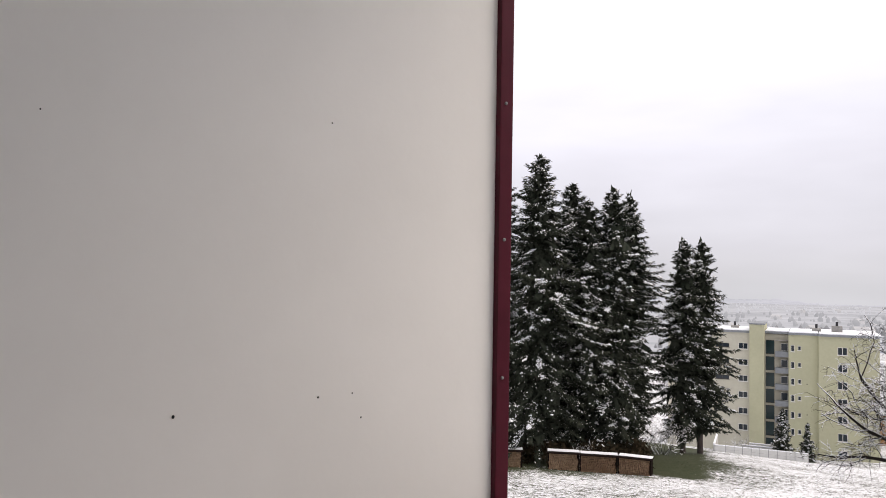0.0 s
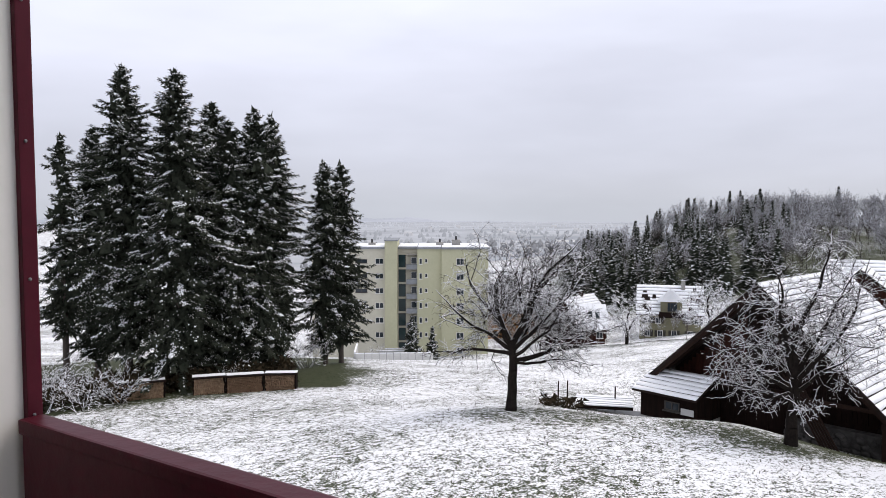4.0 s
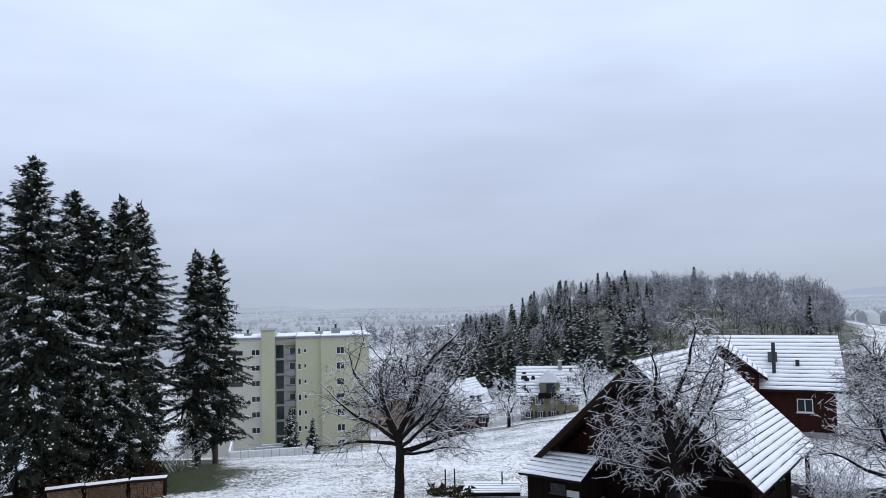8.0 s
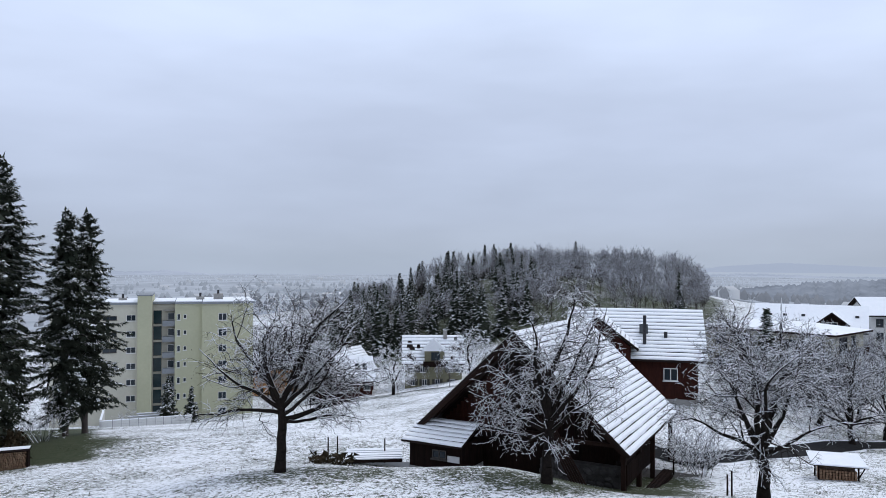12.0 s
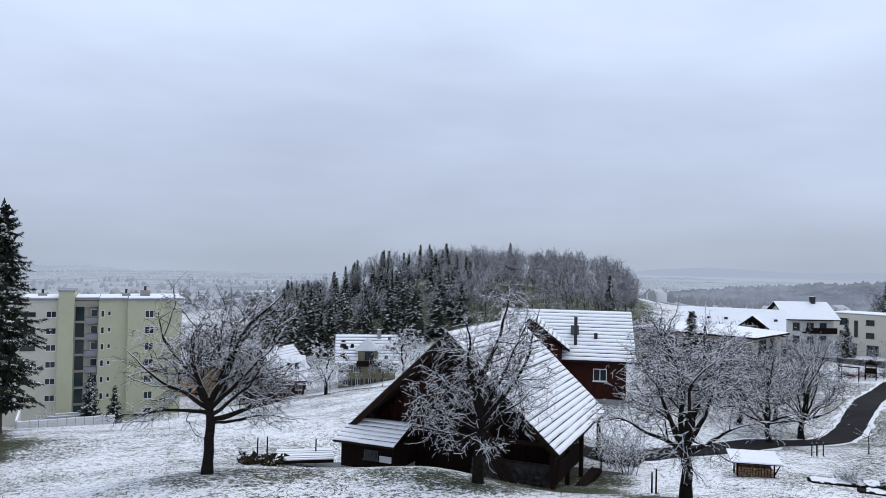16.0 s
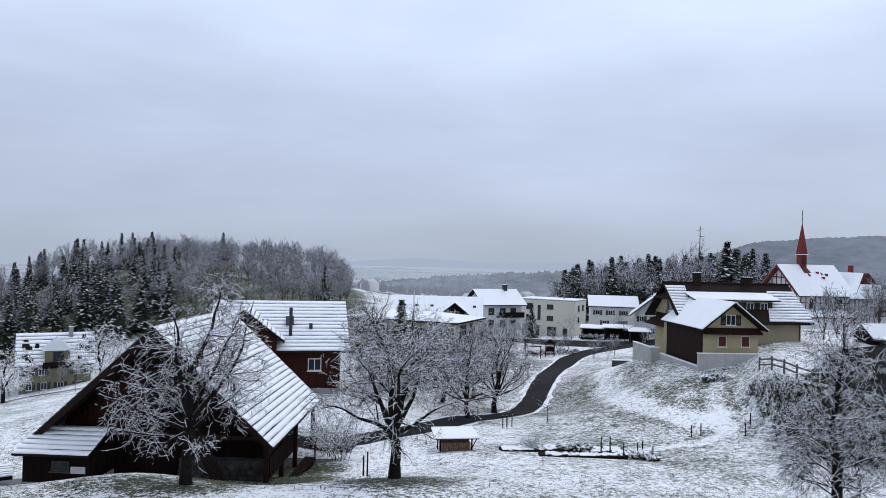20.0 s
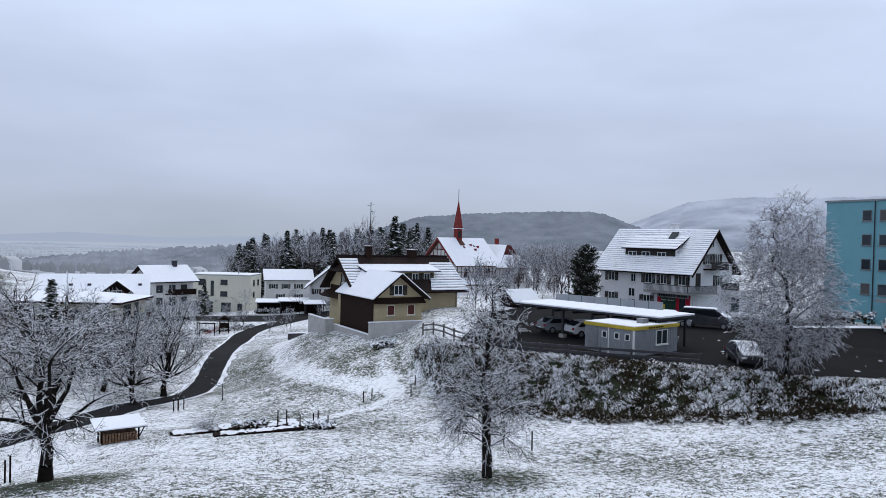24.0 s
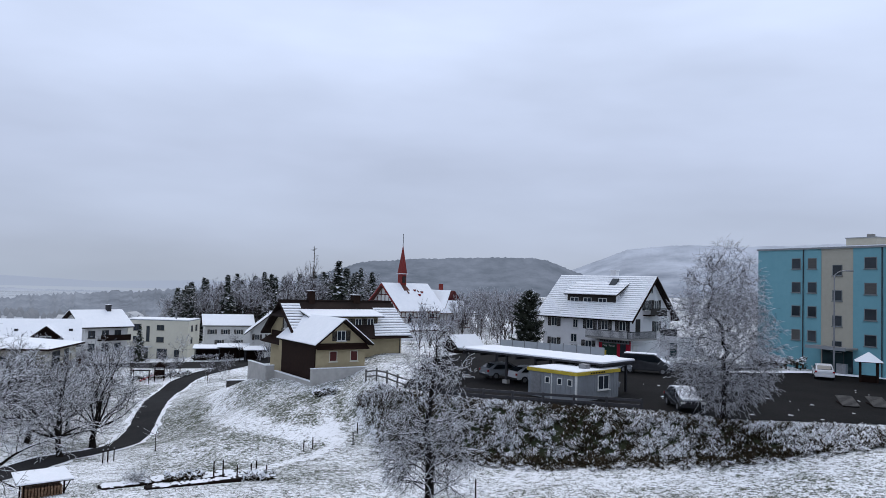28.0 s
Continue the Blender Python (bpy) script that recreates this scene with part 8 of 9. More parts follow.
    for p in c:
        k, m = len(V), 6
        r = 0.05 + 0.22 * rs.rand() ** 2
        V += [p + np.array([0, 0, 0.03])] + [p + np.array([r * (0.6 + 0.7 * rs.rand()) * math.cos(i), r * (0.6 + 0.7 * rs.rand()) * math.sin(i), 0]) for i in np.arange(m) * 2 * math.pi / m]
        F += [(k, k + 1 + i, k + 1 + (i + 1) % m) for i in range(m)]
    tagged(new("snow_remains", raw_mesh("snow_remains", np.array(V), F, SNOW)), "scattered remains of snow on the asphalt", "snow", kind="stuff")


yellow_house()
church()
butcher()
blue_block()
car_park()
birch = spread_crown(71, [(0, 1.2), (0.14, 2.9), (0.35, 3.6), (0.6, 3.2), (0.8, 2.2), (0.95, 1.1), (1, 0.3)], 0.6, 12.2, 0.18, 1.5, n=3700, stems=1, per=2.9, droop=0.4, kill=0.28, rise=0.35, thin=0.0055, twig=0.7)
bare_tree("birch_tree", on_ground(*TREES["birch"]), birch, "weeping birch white with hoar frost on the bank", snow_mat=FROST, thick=0.005, wide=0.9, snow_share=0.6)
spruce("columnar_conifer", P(105.5, 97, -0.2), 77, 8.0, 2.2, 0.2, "dense dark columnar conifer beside the shop house", dens=26, heavy=0.06, droop=0.1, shape=[(0, 0.85), (0.1, 1.0), (0.5, 0.95), (0.8, 0.75), (0.93, 0.5), (1, 0.15)])


# ---- distance: the wooded hill, the plain and the far hills ----
def forest():
    """Places of the trees on the hill: dark spruces in front to the west, leafless trees behind and to the east."""
    rs = np.random.RandomState(9)
    con, dec = [], []
    tops_az = [34.5, 37.9, 41.6, 44.1, 47, 50.8, 56.3, 60.0, 61.8, 63.2]
    tops_el = [-2.0, -1.0, 0.15, 0.95, 1.2, 1.5, 1.35, 1.1, 0.55, -0.7]

    def add(rows, az, u, drop, low, high):
        d = 188 + 120 * u + (az - 34) * 0.8
        el = np.interp(az, tops_az, tops_el) - (1 - u) * drop
        g = float(level(*P(az, d)[:2])[0])
        rows.append((az, d, g, min(max(EYE + d * math.tan(radians(el)) - g, low), high)))
    for i in range(560):
        az, u = (34.5 + 28.6 * rs.rand()) if i < 400 else (48 + 14.8 * rs.rand()), rs.rand() ** 0.8
        if az > 48 or rs.rand() < 0.62:
            add(dec, az, u, (4.0 if az < 46 else 3.2) + 0.5 * rs.randn(), 8, 19)
    for i in range(84):
        az = 35.2 + 15.5 * rs.rand() ** 1.1
        add(con, az, rs.rand() ** 1.3 * (1.0 if az < 47.5 else 0.9), 3.2 + 0.5 * rs.randn(), 13, 24)
    for az, u in ((39.0, 0.1), (40.3, 0.25), (41.8, 0.9), (43.8, 0.95), (44.2, 0.9), (46.6, 1.0), (47.3, 1.0), (48.6, 1.0), (53.5, 1.0), (42.7, 0.05), (45.3, 0.1), (46.2, 0.0), (48.8, 0.15), (36.4, 0.3), (35.6, 0.1), (61.0, 0.05)):
        add(con, az, u, 3.0, 14, 25)
    return con, dec


def tree_mass(name, rows, proto_tris, mats, label, seed, slim=1.0):
    """Many far trees of a few patterns, each turned and sized, as one mass."""
    rs = np.random.RandomState(seed)
    for nm, mt, k in mats:
        vs = []
        for i, (az, d, g, h) in enumerate(rows):
            pr = proto_tris[i % len(proto_tris)][k]
            a = (i * 2.399) % 6.283
            c, s = math.cos(a), math.sin(a)
            v = pr.reshape(-1, 3)
            w = h * slim * (0.85 + 0.3 * ((i * 37) % 10) / 10)
            x = np.stack([(v[:, 0] * c - v[:, 1] * s) * w, (v[:, 0] * s + v[:, 1] * c) * w, v[:, 2] * h], 1)
            p = P(az, d, g - 0.3)
            vs.append(x + np.array(p)[None])
        V = np.concatenate(vs)
        tagged(new(nm, raw_mesh(nm, V, np.arange(len(V)).reshape(-1, 3), mt)), label, "forest", kind="stuff")


def conifer_proto(seed, snow=0.5):
    """A far spruce, one unit high: a dense cone of short drooping sprays round a dark heart."""
    rs = np.random.RandomState(seed)
    n = 560
    f = rs.rand(n) ** 1.25 * 0.97
    R = (0.155 + 0.02 * seed) * (1 - f) ** 0.85 * (0.82 + 0.18 * np.sin(f * 60 + 4 * rs.rand(n))) + 0.006
    a = rs.rand(n) * 2 * np.pi
    o, sd = np.stack([np.cos(a), np.sin(a), 0 * a], 1), np.stack([-np.sin(a), np.cos(a), 0 * a], 1)
    r = R * (0.25 + 0.75 * rs.rand(n) ** 0.5)
    z = 0.05 + 0.93 * f
    ln = (0.035 + 0.045 * rs.rand(n)) * (1.15 - 0.6 * f)
    q = o * (r - ln * 0.6)[:, None] + np.array([[0, 0, 1.0]]) * z[:, None]
    tip = q + o * ln[:, None] + np.array([[0, 0, -1.0]]) * (ln * (0.3 + 0.5 * rs.rand(n)))[:, None]
    w = sd * (ln * 0.5)[:, None]
    tri = np.stack([q - w, q + w, tip], 1)
    k = np.arange(8) * math.pi / 4
    ring = np.stack([np.cos(k), np.sin(k), 0 * k], 1)
    core = np.concatenate([np.stack([ring * h0 * np.array([1, 1, 0]) + np.array([0, 0, b]), np.roll(ring, -1, 0) * h0 + np.array([0, 0, b]), np.tile([[0, 0, t]], (8, 1))], 1) for h0, b, t in ((0.085, 0.06, 0.75), (0.05, 0.3, 0.97))])
    s = tri[rs.rand(n) < snow]
    c = s.mean(1, keepdims=True)
    return np.concatenate([tri, core]), c + (s - c) * 0.7 + np.array([0, 0, 0.008])


def ribbons(p, q, r):
    """Flat twigs that turn their broad side to the south-west."""
    w = q - p
    side = np.cross(w, np.array([0.8, 0.6, 0.25]))
    side /= np.maximum(np.linalg.norm(side, axis=1, keepdims=True), 1e-6)
    o = side * r[:, None]
    return np.concatenate([np.stack([p - o, p + o, q], 1)])


def leafless_proto(seed):
    """A far leafless tree, one unit high, of flat twigs rising to a rounded crown, and the frost on them."""
    rs = np.random.RandomState(seed)
    n = 8
    b = np.arange(n) * 2 * np.pi / n + rs.rand(n)
    e = np.radians(50 + 34 * rs.rand(n))
    d = np.stack([np.cos(b) * np.cos(e), np.sin(b) * np.cos(e), np.sin(e)], 1)
    at = np.stack([0 * b, 0 * b, 2.0 + 1.6 * rs.rand(n)], 1)

    def inside(q):
        return (np.hypot(q[:, 0], q[:, 1]) / 2.9) ** 2 + ((q[:, 2] - 5.6) / 4.4) ** 2 < 1
    br = run(rs, at, d, 4.6 + 1.4 * rs.rand(n), np.full(n, 0.09), 6, 0.1, 0.03, 0.75)
    levels = [br]
    for per_m, ratio, ang, up, steps, waver, thin, least in ((1.9, 0.5, (22, 52), 0.2, 3, 0.14, 0.034, 0.8), (2.5, 0.55, (20, 55), 0.12, 2, 0.18, 0.024, 0.6)):
        p, w, ln, r = sprout(rs, br, per_m, 0.2, ratio, ang, up, thin, least, inside)
        br = run(rs, p, w, ln, r, steps, waver, 0.01, 0.5)
        levels.append(br)
    p = np.concatenate([np.array([[0, 0, -0.2], [0, 0, 1.8]])] + [q[0][:, :-1].reshape(-1, 3) for q in levels]) / 10
    q = np.concatenate([np.array([[0, 0, 1.8], [0, 0, 3.6]])] + [q[0][:, 1:].reshape(-1, 3) for q in levels]) / 10
    r = np.concatenate([np.array([0.16, 0.12])] + [q[2][:, :-1].ravel() for q in levels]) / 10
    k = rs.choice(np.where(r < 0.006)[0], 420)
    up = np.array([0, 0, 0.004])
    return ribbons(p, q, r), ribbons(p[k] + up, q[k] + up + rs.randn(420, 3) * 0.008, np.full(420, 0.0034))


FARTWIG = material("far_twigs", (0.09, 0.075, 0.07), (0.045, 0.037, 0.035), 0.9, 0.3)
FARFROST = material("far_frost", (0.7, 0.72, 0.76), (0.5, 0.51, 0.55), 0.9, 0.3)
con, dec = forest()
CP = [conifer_proto(s) for s in (0, 1, 2)]
DP = [leafless_proto(s) for s in (81, 82, 83)]
tree_mass("hill_conifers", con, CP, (("hill_conifers", NEEDLE, 0), ("conifer_snow", SNOW, 1)), "dark spruces dusted with snow on the wooded hill", 1, 1.45)
tree_mass("hill_broadleaves", dec, DP, (("hill_broadleaves", FARTWIG, 0), ("broadleaf_frost", FARFROST, 1)), "frosted leafless trees on the wooded hill", 2)

rs = np.random.RandomState(21)
row_c, row_d = [], []
for az, d, h in [(35.2, 205, 13), (36.0, 200, 15), (38.4, 196, 16), (46.5, 190, 15), (48, 195, 13), (60.6, 120, 9.5), (61.2, 122, 10.5), (66.9, 88, 9), (72.2, 150, 9), (76.9, 178, 9)]:
    row_c.append((az, d, float(level(*P(az, d)[:2])[0]), h))
for i in range(130):   # the wood behind the village and the chapel
    az = 79 + 14.5 * rs.rand()
    d = 225 + 50 * rs.rand()
    top = np.interp(az, [79, 82, 86, 88, 90, 93.5], [-0.4, 0.5, 0.8, 0.5, 1.2, 1.3]) - 0.9 * rs.rand() ** 1.4
    g = float(level(*P(az, d)[:2])[0])
    (row_c if rs.rand() < 0.42 else row_d).append((az, d, g, max(6, EYE + d * math.tan(radians(top)) - g)))
row_c += [(90.85, 150, -2, 15.5), (92.0, 165, -2, 12.5), (93.2, 160, -2, 10.5), (88.0, 190, -4, 15), (86.2, 200, -6, 16)]
row_d += [(89.0, 150, -2, 16.5), (89.5, 160, -2, 15), (88.0, 158, -3, 15), (90.2, 158, -2, 13), (91.6, 152, -2, 12), (87.2, 165, -4, 15), (86.4, 170, -5, 14), (92.6, 150, -2, 11), (93.4, 150, -2, 12)]
for i in range(105):   # trees on the slope below the apartment block and out on the plain
    az = 13 + 24 * rs.rand()
    d = 205 + 240 * rs.rand() ** 1.3
    row_d.append((az, d, float(level(*P(az, d)[:2])[0]), 7 + 5 * rs.rand()))
for az, d, h in ((39.9, 134, 5), (40.9, 138, 4.5), (41.9, 132, 5), (43.0, 136, 6), (43.9, 130, 6.5), (37.0, 136, 5.5)):     # trees below the dormer house
    row_d.append((az, d, float(level(*P(az, d)[:2])[0]), h))
for i in range(26):   # gardens round the orange and the timber house
    az = 25.5 + 11 * rs.rand()
    d = 158 + 50 * rs.rand()
    row_d.append((az, d, float(level(*P(az, d)[:2])[0]), 6 + 4 * rs.rand()))
for i in range(44):   # shrubs behind the carport
    az = 97.5 + 9.5 * rs.rand()
    d = 98 + 34 * rs.rand()
    row_d.append((az, d, float(level(*P(az, d)[:2])[0]), 2.8 + 2.6 * rs.rand()))
for i in range(64):   # bare trees between the chapel and the shop, and right of it
    az = 100.4 + 6.2 * rs.rand()
    d = 108 + 70 * rs.rand()
    row_d.append((az, d, -1.0, (EYE + 1.0) + d * math.tan(radians(-0.6 * rs.rand() + 0.2))))
for i in range(26):   # taller trees before the village houses
    az = 66 + 10.5 * rs.rand()
    d = 104 + 40 * rs.rand()
    row_d.append((az, d, float(level(*P(az, d)[:2])[0]), 5.5 + 3.5 * rs.rand()))
for i in range(30):   # low trees and shrubs between the village gardens
    az = 61.5 + 24 * rs.rand()
    d = 112 + 55 * rs.rand()
    row_d.append((az, d, float(level(*P(az, d)[:2])[0]), 3.2 + 3.0 * rs.rand()))
for i in range(34):
    az = 115.5 + 8 * rs.rand()
    d = 150 + 60 * rs.rand()
    row_d.append((az, d, -0.5, 9 + d * math.tan(radians(0.9 * rs.rand()))))
for az, d, h in ((33.4, 175, 9), (34.4, 165, 8), (40.8, 172, 9), (44.5, 165, 9), (46.0, 160, 9), (47.5, 150, 8), (64.3, 88, 8), (65.4, 92, 7.5), (74.3, 140, 7), (75.2, 150, 7), (87.4, 110, 6), (63.2, 95, 8), (67.2, 106, 8), (68.4, 112, 9), (70.6, 128, 9), (71.5, 135, 8), (73.2, 128, 8), (76.0, 160, 8), (79.8, 178, 7), (83.2, 176, 7), (85.9, 140, 6), (97.2, 84, 7), (98.0, 86, 7.6), (32.2, 190, 10), (30.9, 200, 10)):
    row_d.append((az, d, float(level(*P(az, d)[:2])[0]), h))
tree_mass("village_conifers", row_c, CP, (("village_conifers", NEEDLE, 0), ("village_conifer_snow", SNOW, 1)), "spruces standing among the village houses", 3, 1.75)
tree_mass("village_trees", row_d, DP, (("village_trees", FARTWIG, 0), ("village_tree_frost", FARFROST, 1)), "frosted bare trees among the village houses", 4)


def dead_spruce():
    g = on_ground(89.0, 150)
    h = 17.2 - g.z - 2.0
    t = thing("dead_spruce", Matrix.Translation(g), "tall dead spruce stem with short broken branches", "tree")
    zs = np.linspace(-0.3, h, 9)
    x = 0.12 * np.sin(zs * 0.5)
    p = np.stack([x, 0 * x, zs], 1)
    rr = 0.26 * (1 - zs / h) + 0.05
    link("trunk", raw_mesh("trunk", *tubes(p[:-1], p[1:], rr[:-1], rr[1:], 7), SPRUCEBARK, True), None, t)
    rs = np.random.RandomState(4)
    n = 70
    z = h * (0.35 + 0.65 * rs.rand(n))
    a = rs.rand(n) * 6.283
    q0 = np.stack([0.12 * np.sin(z * 0.5), 0 * z, z], 1)
    ln = (0.3 + 0.9 * rs.rand(n))[:, None]
    q1 = q0 + np.stack([np.cos(a), np.sin(a), -0.2 + 0.3 * rs.rand(n)], 1) * ln
    link("branch_stub", raw_mesh("branch_stub", *tubes(q0, q1, np.full(n, 0.045), np.full(n, 0.015), 3), TWIG), None, t)["kind"] = "stuff"


dead_spruce()


def plain():
    """Tree belts and hamlets on the plain; painted haze pales them with distance."""
    rs = np.random.RandomState(33)
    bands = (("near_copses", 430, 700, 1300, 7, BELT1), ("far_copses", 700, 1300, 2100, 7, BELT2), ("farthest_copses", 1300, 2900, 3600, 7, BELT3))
    for nm, d0, d1, n, h, mt in bands:
        d = d0 + (d1 - d0) * rs.rand(n)
        az = 12 + 80 * rs.rand(n)
        keep = (1.4 * np.sin(d / d1 * 31 + az * 0.35) + np.sin(az * 1.9 + d * 0.013) + 0.7 * rs.randn(n)) > 0.05
        d, az = d[keep], az[keep]
        x, y = d * np.sin(np.radians(az)), d * np.cos(np.radians(az))
        z = level(x, y)
        n2 = len(x)
        s = h * (0.35 + 0.8 * rs.rand(n2))
        c = np.stack([x, y, z], 1)
        ring = np.arange(4) * 1.571 + rs.rand(n2, 1) * 1.5
        w = s[:, None] * (0.22 + 0.3 * rs.rand(n2, 4))
        o = np.stack([np.cos(ring) * w, np.sin(ring) * w, 0 * w], 2)
        up = np.array([0, 0, 1.0])
        lo, mi = c[:, None] + o * 0.7 - up, c[:, None] + o + up * (s[:, None] * (0.35 + 0.3 * rs.rand(n2, 4)))[..., None]
        V = np.concatenate([lo, mi, (c + up * s[:, None])[:, None]], 1).reshape(-1, 3)
        f = np.array([q for j in range(4) for q in ((j, (j + 1) % 4, 4 + (j + 1) % 4), (j, 4 + (j + 1) % 4, 4 + j), (4 + j, 4 + (j + 1) % 4, 8))])
        F = ((np.arange(n2) * 9)[:, None, None] + f[None]).reshape(-1, 3)
        tagged(new(nm, raw_mesh(nm, np.array(V), F, mt)), "belts of trees on the snowy plain, mist painted in", "trees", kind="stuff")
    V, F = [], []
    for i in range(45):
        d, az = 420 + 1500 * rs.rand() ** 1.4, 14 + 72 * rs.rand()
        p = P(az, d)
        z = float(level(p.x, p.y)[0])
        w, dp, h, r = 7 + 8 * rs.rand(), 7 + 4 * rs.rand(), 3 + 2.5 * rs.rand(), 2.5
        a = rs.rand() * 3.14
        k = len(V)
        for lx, ly, lz in ((-w / 2, -dp / 2, -2), (w / 2, -dp / 2, -2), (w / 2, dp / 2, -2), (-w / 2, dp / 2, -2), (-w / 2, -dp / 2, h), (w / 2, -dp / 2, h), (w / 2, dp / 2, h), (-w / 2, dp / 2, h), (-w / 2, 0, h + r), (w / 2, 0, h + r)):
            V.append((p.x + lx * math.cos(a) - ly * math.sin(a), p.y + lx * math.sin(a) + ly * math.cos(a), z + lz))
        F += [tuple(k + j for j in f) for f in ((0, 1, 5, 4), (1, 2, 6, 5), (2, 3, 7, 6), (3, 0, 4, 7), (4, 5, 9, 8), (6, 7, 8, 9), (5, 6, 9, 9), (7, 4, 8, 8))]
    F = [f for f in F if len(set(f)) == 4]
    tagged(new("far_hamlets", raw_mesh("far_hamlets", np.array(V), F, HAMLET)), "tiny houses scattered over the plain in painted haze", "houses", kind="stuff")


def ridge_line(name, prof, d, mat, label, base=-60.0, jag=0.0, seed=1, depth=500.0):
    """A far ridge: bearings and the height of its crest, drawn out in depth."""
    rs = np.random.RandomState(seed)
    az = np.arange(prof[0][0], prof[-1][0], 0.12)
    el = np.interp(az, [p[0] for p in prof], [p[1] for p in prof])
    el = el + jag * (0.6 * np.convolve(rs.randn(len(az)), np.ones(5) / 5, "same") + 0.4 * rs.randn(len(az)))
    V, F = [], []
    rows = 7
    for a, e in zip(az, el):
        zt = EYE + d * math.tan(radians(e))
        for j in range(rows):
            t = j / (rows - 1)
            V.append(tuple(P(a, d - depth * (1 - t) ** 1.3, base + (zt - base) * t ** 0.8)))
    for i in range(len(az) - 1):
        for j in range(rows - 1):
            F.append((i * rows + j, (i + 1) * rows + j, (i + 1) * rows + j + 1, i * rows + j + 1))
    tagged(new(name, raw_mesh(name, np.array(V), F, mat, True)), label, "hills", kind="structure")


# the farther the belt, the stronger the haze glow painted into it
BELT1 = hazy("near_belt_painted_haze", (0.05, 0.052, 0.058), (0.12, 0.122, 0.13), (0.27, 0.31, 0.38), 0.5, 0.05)
BELT2 = hazy("far_belt_painted_haze", (0.07, 0.075, 0.085), (0.14, 0.145, 0.155), (0.31, 0.36, 0.44), 0.7, 0.03)
BELT3 = hazy("farthest_belt_painted_haze", (0.1, 0.105, 0.12), (0.15, 0.155, 0.165), (0.37, 0.43, 0.53), 0.88, 0.02)
HAMLET = hazy("house_walls_painted_haze", (0.3, 0.3, 0.31), (0.2, 0.2, 0.2), (0.34, 0.39, 0.47), 0.62, 0.01)
plain()


def painted_mist_fields():
    """Snowy plain beyond the village: far sheet over the ground, mist painted as glow."""
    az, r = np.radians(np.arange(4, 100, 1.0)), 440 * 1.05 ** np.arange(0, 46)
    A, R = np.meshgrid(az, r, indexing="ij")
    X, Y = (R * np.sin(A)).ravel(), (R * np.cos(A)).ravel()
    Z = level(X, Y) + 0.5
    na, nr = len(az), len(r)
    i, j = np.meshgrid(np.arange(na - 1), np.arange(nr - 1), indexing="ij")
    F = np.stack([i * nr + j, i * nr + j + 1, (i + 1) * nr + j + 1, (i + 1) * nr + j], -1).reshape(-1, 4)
    tagged(new("backdrop_plain", raw_mesh("backdrop_plain", np.stack([X, Y, Z], 1), F, hazy("painted_mist_fields", (0.06, 0.064, 0.072), (0.3, 0.31, 0.33), (0.33, 0.385, 0.475), 0.62, 0.022), True)),
           "snowy fields and hedges of the plain under painted mist", "plain", kind="structure")


painted_mist_fields()
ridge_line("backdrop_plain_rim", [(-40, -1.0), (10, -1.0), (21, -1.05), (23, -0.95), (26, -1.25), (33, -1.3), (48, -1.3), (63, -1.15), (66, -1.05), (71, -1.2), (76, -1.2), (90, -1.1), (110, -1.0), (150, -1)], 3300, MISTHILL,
           "low rim of the plain with painted mist", jag=0.05, seed=2, depth=900)
# the wood's haze is part of its glowing colour
FARWOOD = hazy("far_wood_painted_mist", (0.03, 0.034, 0.04), (0.2, 0.21, 0.23), (0.2, 0.24, 0.31), 0.55, 0.05)
ridge_line("backdrop_far_wood", [(58, -3.2), (62, -2.6), (66, -2.05), (69, -1.75), (72, -1.45), (75, -1.25), (78, -1.1), (82, -0.9), (87, -0.7), (92, -0.6), (97, -1.0)], 760, FARWOOD, "wooded rise behind the village in painted haze", jag=0.16, seed=8, depth=260, base=-40.0)
ridge_line("backdrop_mist_ridge", [(60, -1.2), (64, -0.55), (68, -0.3), (74, -0.55), (80, -0.35), (86, -0.2), (96, 0.0), (110, 0.2), (150, 0.3)], 4300, HAZE, "faint ridge under painted mist", jag=0.02, seed=3, depth=300)
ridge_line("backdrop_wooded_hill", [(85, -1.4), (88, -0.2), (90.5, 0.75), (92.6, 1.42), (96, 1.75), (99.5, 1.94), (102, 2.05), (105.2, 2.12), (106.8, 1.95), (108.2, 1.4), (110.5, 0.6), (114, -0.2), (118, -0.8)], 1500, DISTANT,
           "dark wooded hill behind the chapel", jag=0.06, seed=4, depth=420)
ridge_line("backdrop_high_hill", [(106, -0.4), (108.5, 1.2), (111, 2.2), (112.6, 2.85), (114.4, 3.1), (117, 3.3), (120, 3.2), (124, 3.3), (130, 3.6), (138, 3.2), (150, 2)], 2600, SNOWHILL, "high hill with snowy clearings in painted haze", jag=0.04, seed=5, depth=900)


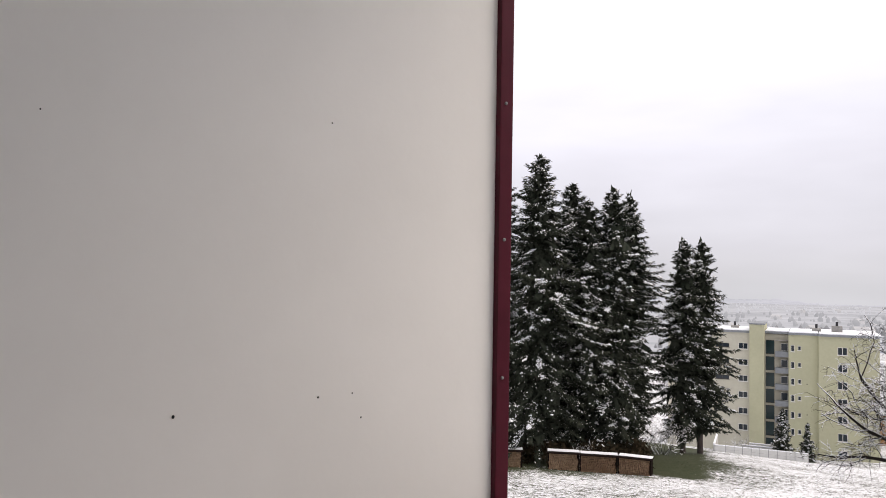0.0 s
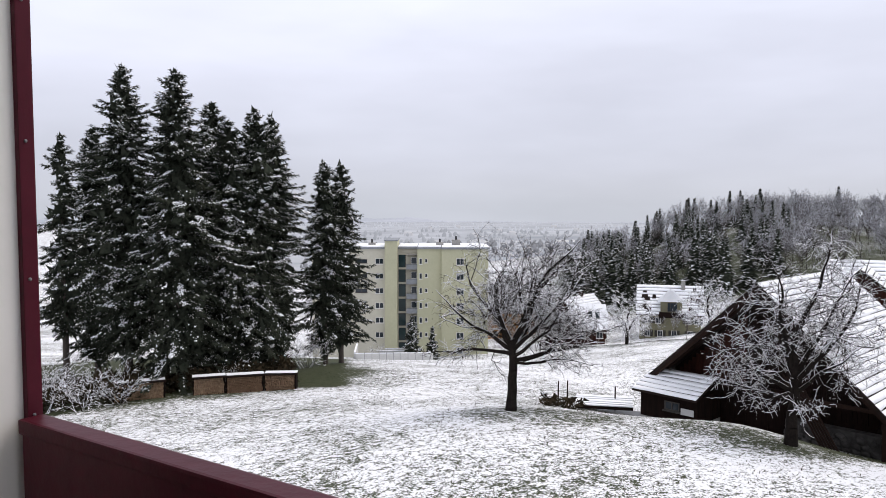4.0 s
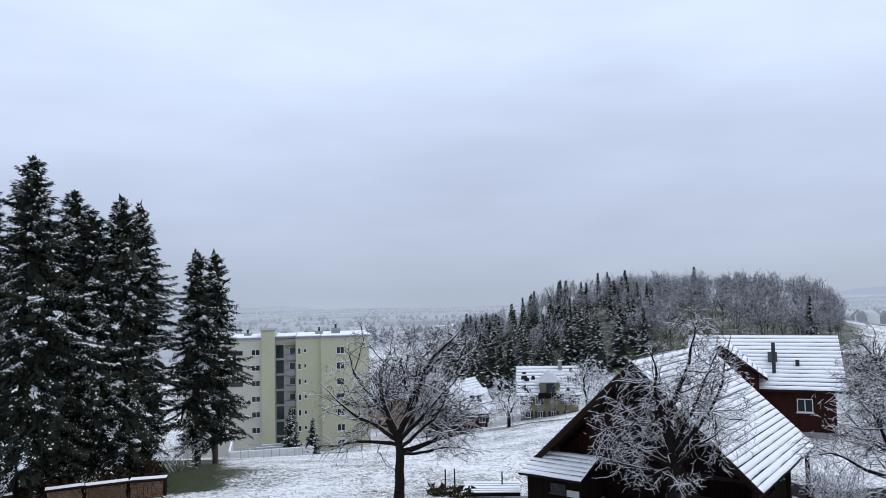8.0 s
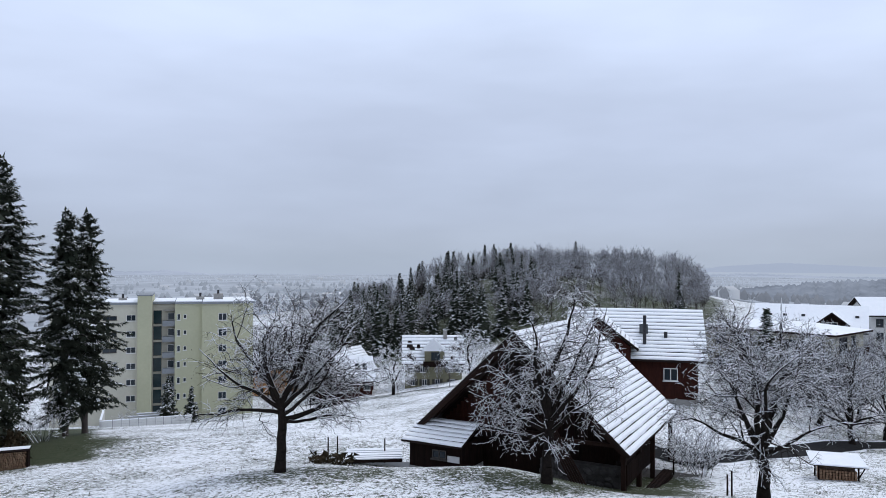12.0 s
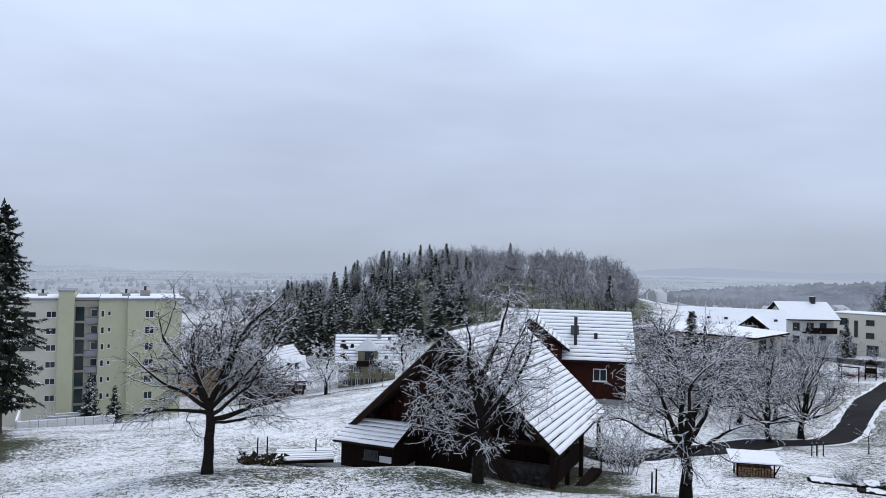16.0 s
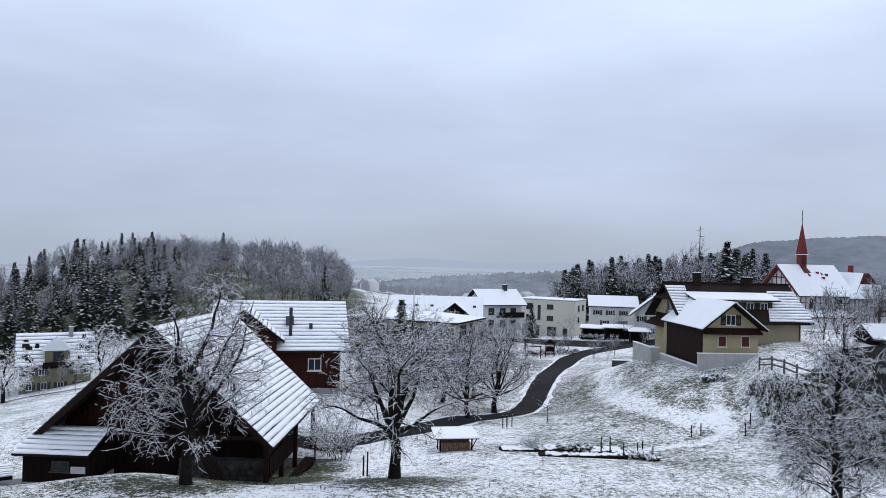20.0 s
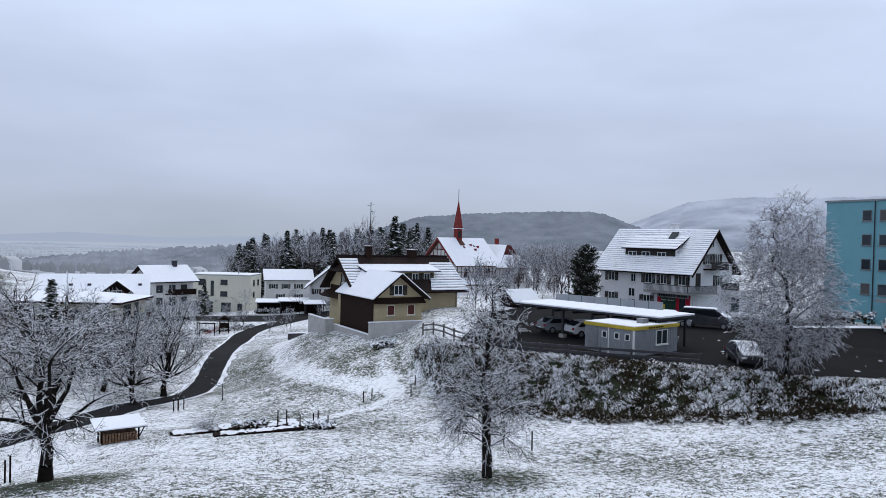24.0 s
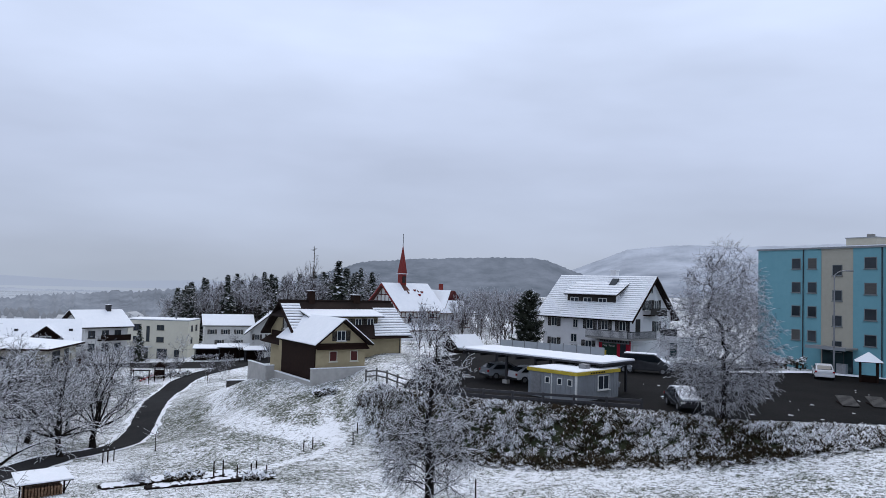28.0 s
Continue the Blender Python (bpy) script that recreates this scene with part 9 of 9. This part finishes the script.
# ---- grass, brambles and other small growth ----
def blades(name, x, y, h, lean, width, mat, label, seed, lift=0.0, segs=1):
    """Arching blades rooted on the ground at x, y."""
    rs = np.random.RandomState(seed)
    n = len(x)
    z = level(x, y) + lift
    a = rs.rand(n) * 6.283
    ln = h * (0.5 + 0.8 * rs.rand(n))
    o = np.stack([np.cos(a), np.sin(a), 0 * a], 1)
    sd = np.stack([-np.sin(a), np.cos(a), 0 * a], 1) * (width * (0.6 + 0.8 * rs.rand(n)))[:, None]
    p = np.stack([x, y, z], 1)
    mid = p + o * (ln * lean * 0.4)[:, None] + np.array([[0, 0, 1]]) * (ln * 0.8)[:, None]
    tip = p + o * (ln * lean)[:, None] + np.array([[0, 0, 1]]) * (ln * (0.9 - 0.5 * lean))[:, None]
    tri = np.concatenate([np.stack([p - sd, p + sd, mid], 1), np.stack([mid - sd * 0.8, mid + sd * 0.8, tip], 1)]) if segs > 1 else np.stack([p - sd, p + sd, tip], 1)
    tagged(new(name, raw_mesh(name, tri.reshape(-1, 3), np.arange(len(tri) * 3).reshape(-1, 3), mat)), label, "vegetation", kind="stuff")
    return mid


def polar(n, a0, a1, d0, d1, seed, clump=0.0):
    rs = np.random.RandomState(seed)
    az, d = np.radians(a0 + (a1 - a0) * rs.rand(n)), d0 + (d1 - d0) * rs.rand(n) ** 0.8
    x, y = d * np.sin(az), d * np.cos(az)
    if clump:
        v = np.sin(x * 0.9 + 2 * np.sin(y * 0.5)) + np.sin(y * 1.1 + 1.5 * np.sin(x * 0.4)) + rs.randn(n) * 0.7
        k = v > clump
        x, y = x[k], y[k]
    return x, y


x, y = polar(36000, 16, 132, 21, 62, 1, 0.2)
k = edge_distance(x, y) < -3.5
blades("meadow_grass", x[k], y[k], 0.13, 0.7, 0.02, DEADGRASS, "withered grass blades standing out of the thin snow", 1)
# the bank under the car park: hanging tussocks and brambles with snow on their tops
rs = np.random.RandomState(3)
n = 3800
az, u = 92.6 + 39 * rs.rand(n), -0.05 + 1.25 * rs.rand(n)
ed = np.interp(az, [math.degrees(math.atan2(*e)) for e in EDGE], [math.hypot(*e) for e in EDGE])
reach_out = np.interp(az, [92.6, 95, 100, 110, 118, 124, 132], [2.0, 4.4, 4.6, 5.2, 5.6, 5.4, 3.4])
ok = rs.rand(n) < np.interp(az, [92.6, 95, 118, 124, 132], [0.55, 1, 1, 0.75, 0.4]) * (1 - 0.85 * smooth(0.88, 1.2, u))
az, u, ed, reach_out = az[ok], u[ok], ed[ok], reach_out[ok]
dd = ed - reach_out * u
cx, cy = dd * np.sin(np.radians(az)), dd * np.cos(np.radians(az))
size = (0.2 + 0.26 * rs.rand(len(cx))) * np.where(u > 0.9, 0.6, 1) * np.interp(u, [0, 0.12], [0.5, 1])
drift = np.sin(az * 2.4 + 4 * u + 1.3 * np.sin(az * 0.9)) * np.sin(9 * u + az * 0.8) + 0.5 * np.sin(az * 0.55 + 1)
load = np.clip(0.34 + 0.55 * drift + 0.22 * rs.randn(len(cx)) - 0.6 * smooth(0.66, 0.82, u) * (1 - smooth(0.98, 1.08, u)) - 0.3 * (u < 0.08) + 0.25 * smooth(120, 127, az), 0.0, 1)


def tussocks(name, per, lift, share, mat, width, label, stop):
    """Blades that spring from each tussock's heart and hang down the slope."""
    k = np.repeat(np.arange(len(cx)), np.maximum(1, (per * share).astype(int)))
    m = len(k)
    out = np.stack([-np.sin(np.radians(az[k])), -np.cos(np.radians(az[k]))], 1)
    turn = rs.randn(m) * 0.8
    w = np.stack([out[:, 0] * np.cos(turn) - out[:, 1] * np.sin(turn), out[:, 0] * np.sin(turn) + out[:, 1] * np.cos(turn)], 1)
    x0, y0 = cx[k] + rs.randn(m) * 0.16 * size[k], cy[k] + rs.randn(m) * 0.16 * size[k]
    z0 = level(x0, y0) + lift
    ln = size[k] * (0.7 + 0.8 * rs.rand(m))
    rise = 0.5 + 0.5 * rs.rand(m)
    rows = [np.stack([x0 + w[:, 0] * ln * a, y0 + w[:, 1] * ln * a, z0 + ln * rise * b], 1) for a, b in ((0, 0.25), (0.35, 0.95), (0.8, 0.75), (1.1, 0.1))[:stop]]
    sd = np.stack([-w[:, 1], w[:, 0], 0.3 * rs.randn(m)], 1) * (width * (0.6 + 0.8 * rs.rand(m)))[:, None]
    tri = []
    for a, b, f, g in zip(rows, rows[1:], (0.7, 1.0, 0.8), (1.0, 0.8, 0.1)):
        tri += [np.stack([a - sd * f, a + sd * f, b + sd * g], 1), np.stack([a - sd * f, b + sd * g, b - sd * g], 1)]
    tri = np.concatenate(tri)
    tagged(new(name, raw_mesh(name, tri.reshape(-1, 3), np.arange(len(tri) * 3).reshape(-1, 3), mat)), label, "vegetation", kind="stuff")


tussocks("bank_brambles", 18, 0.0, np.ones(len(cx)), BRAMBLE, 0.017, "dark matted brambles and dead grass hanging down the bank", 3)
tussocks("bank_snow", 34, 0.03, load, SNOW, 0.0155, "snow lying on the brambles of the bank", 3)
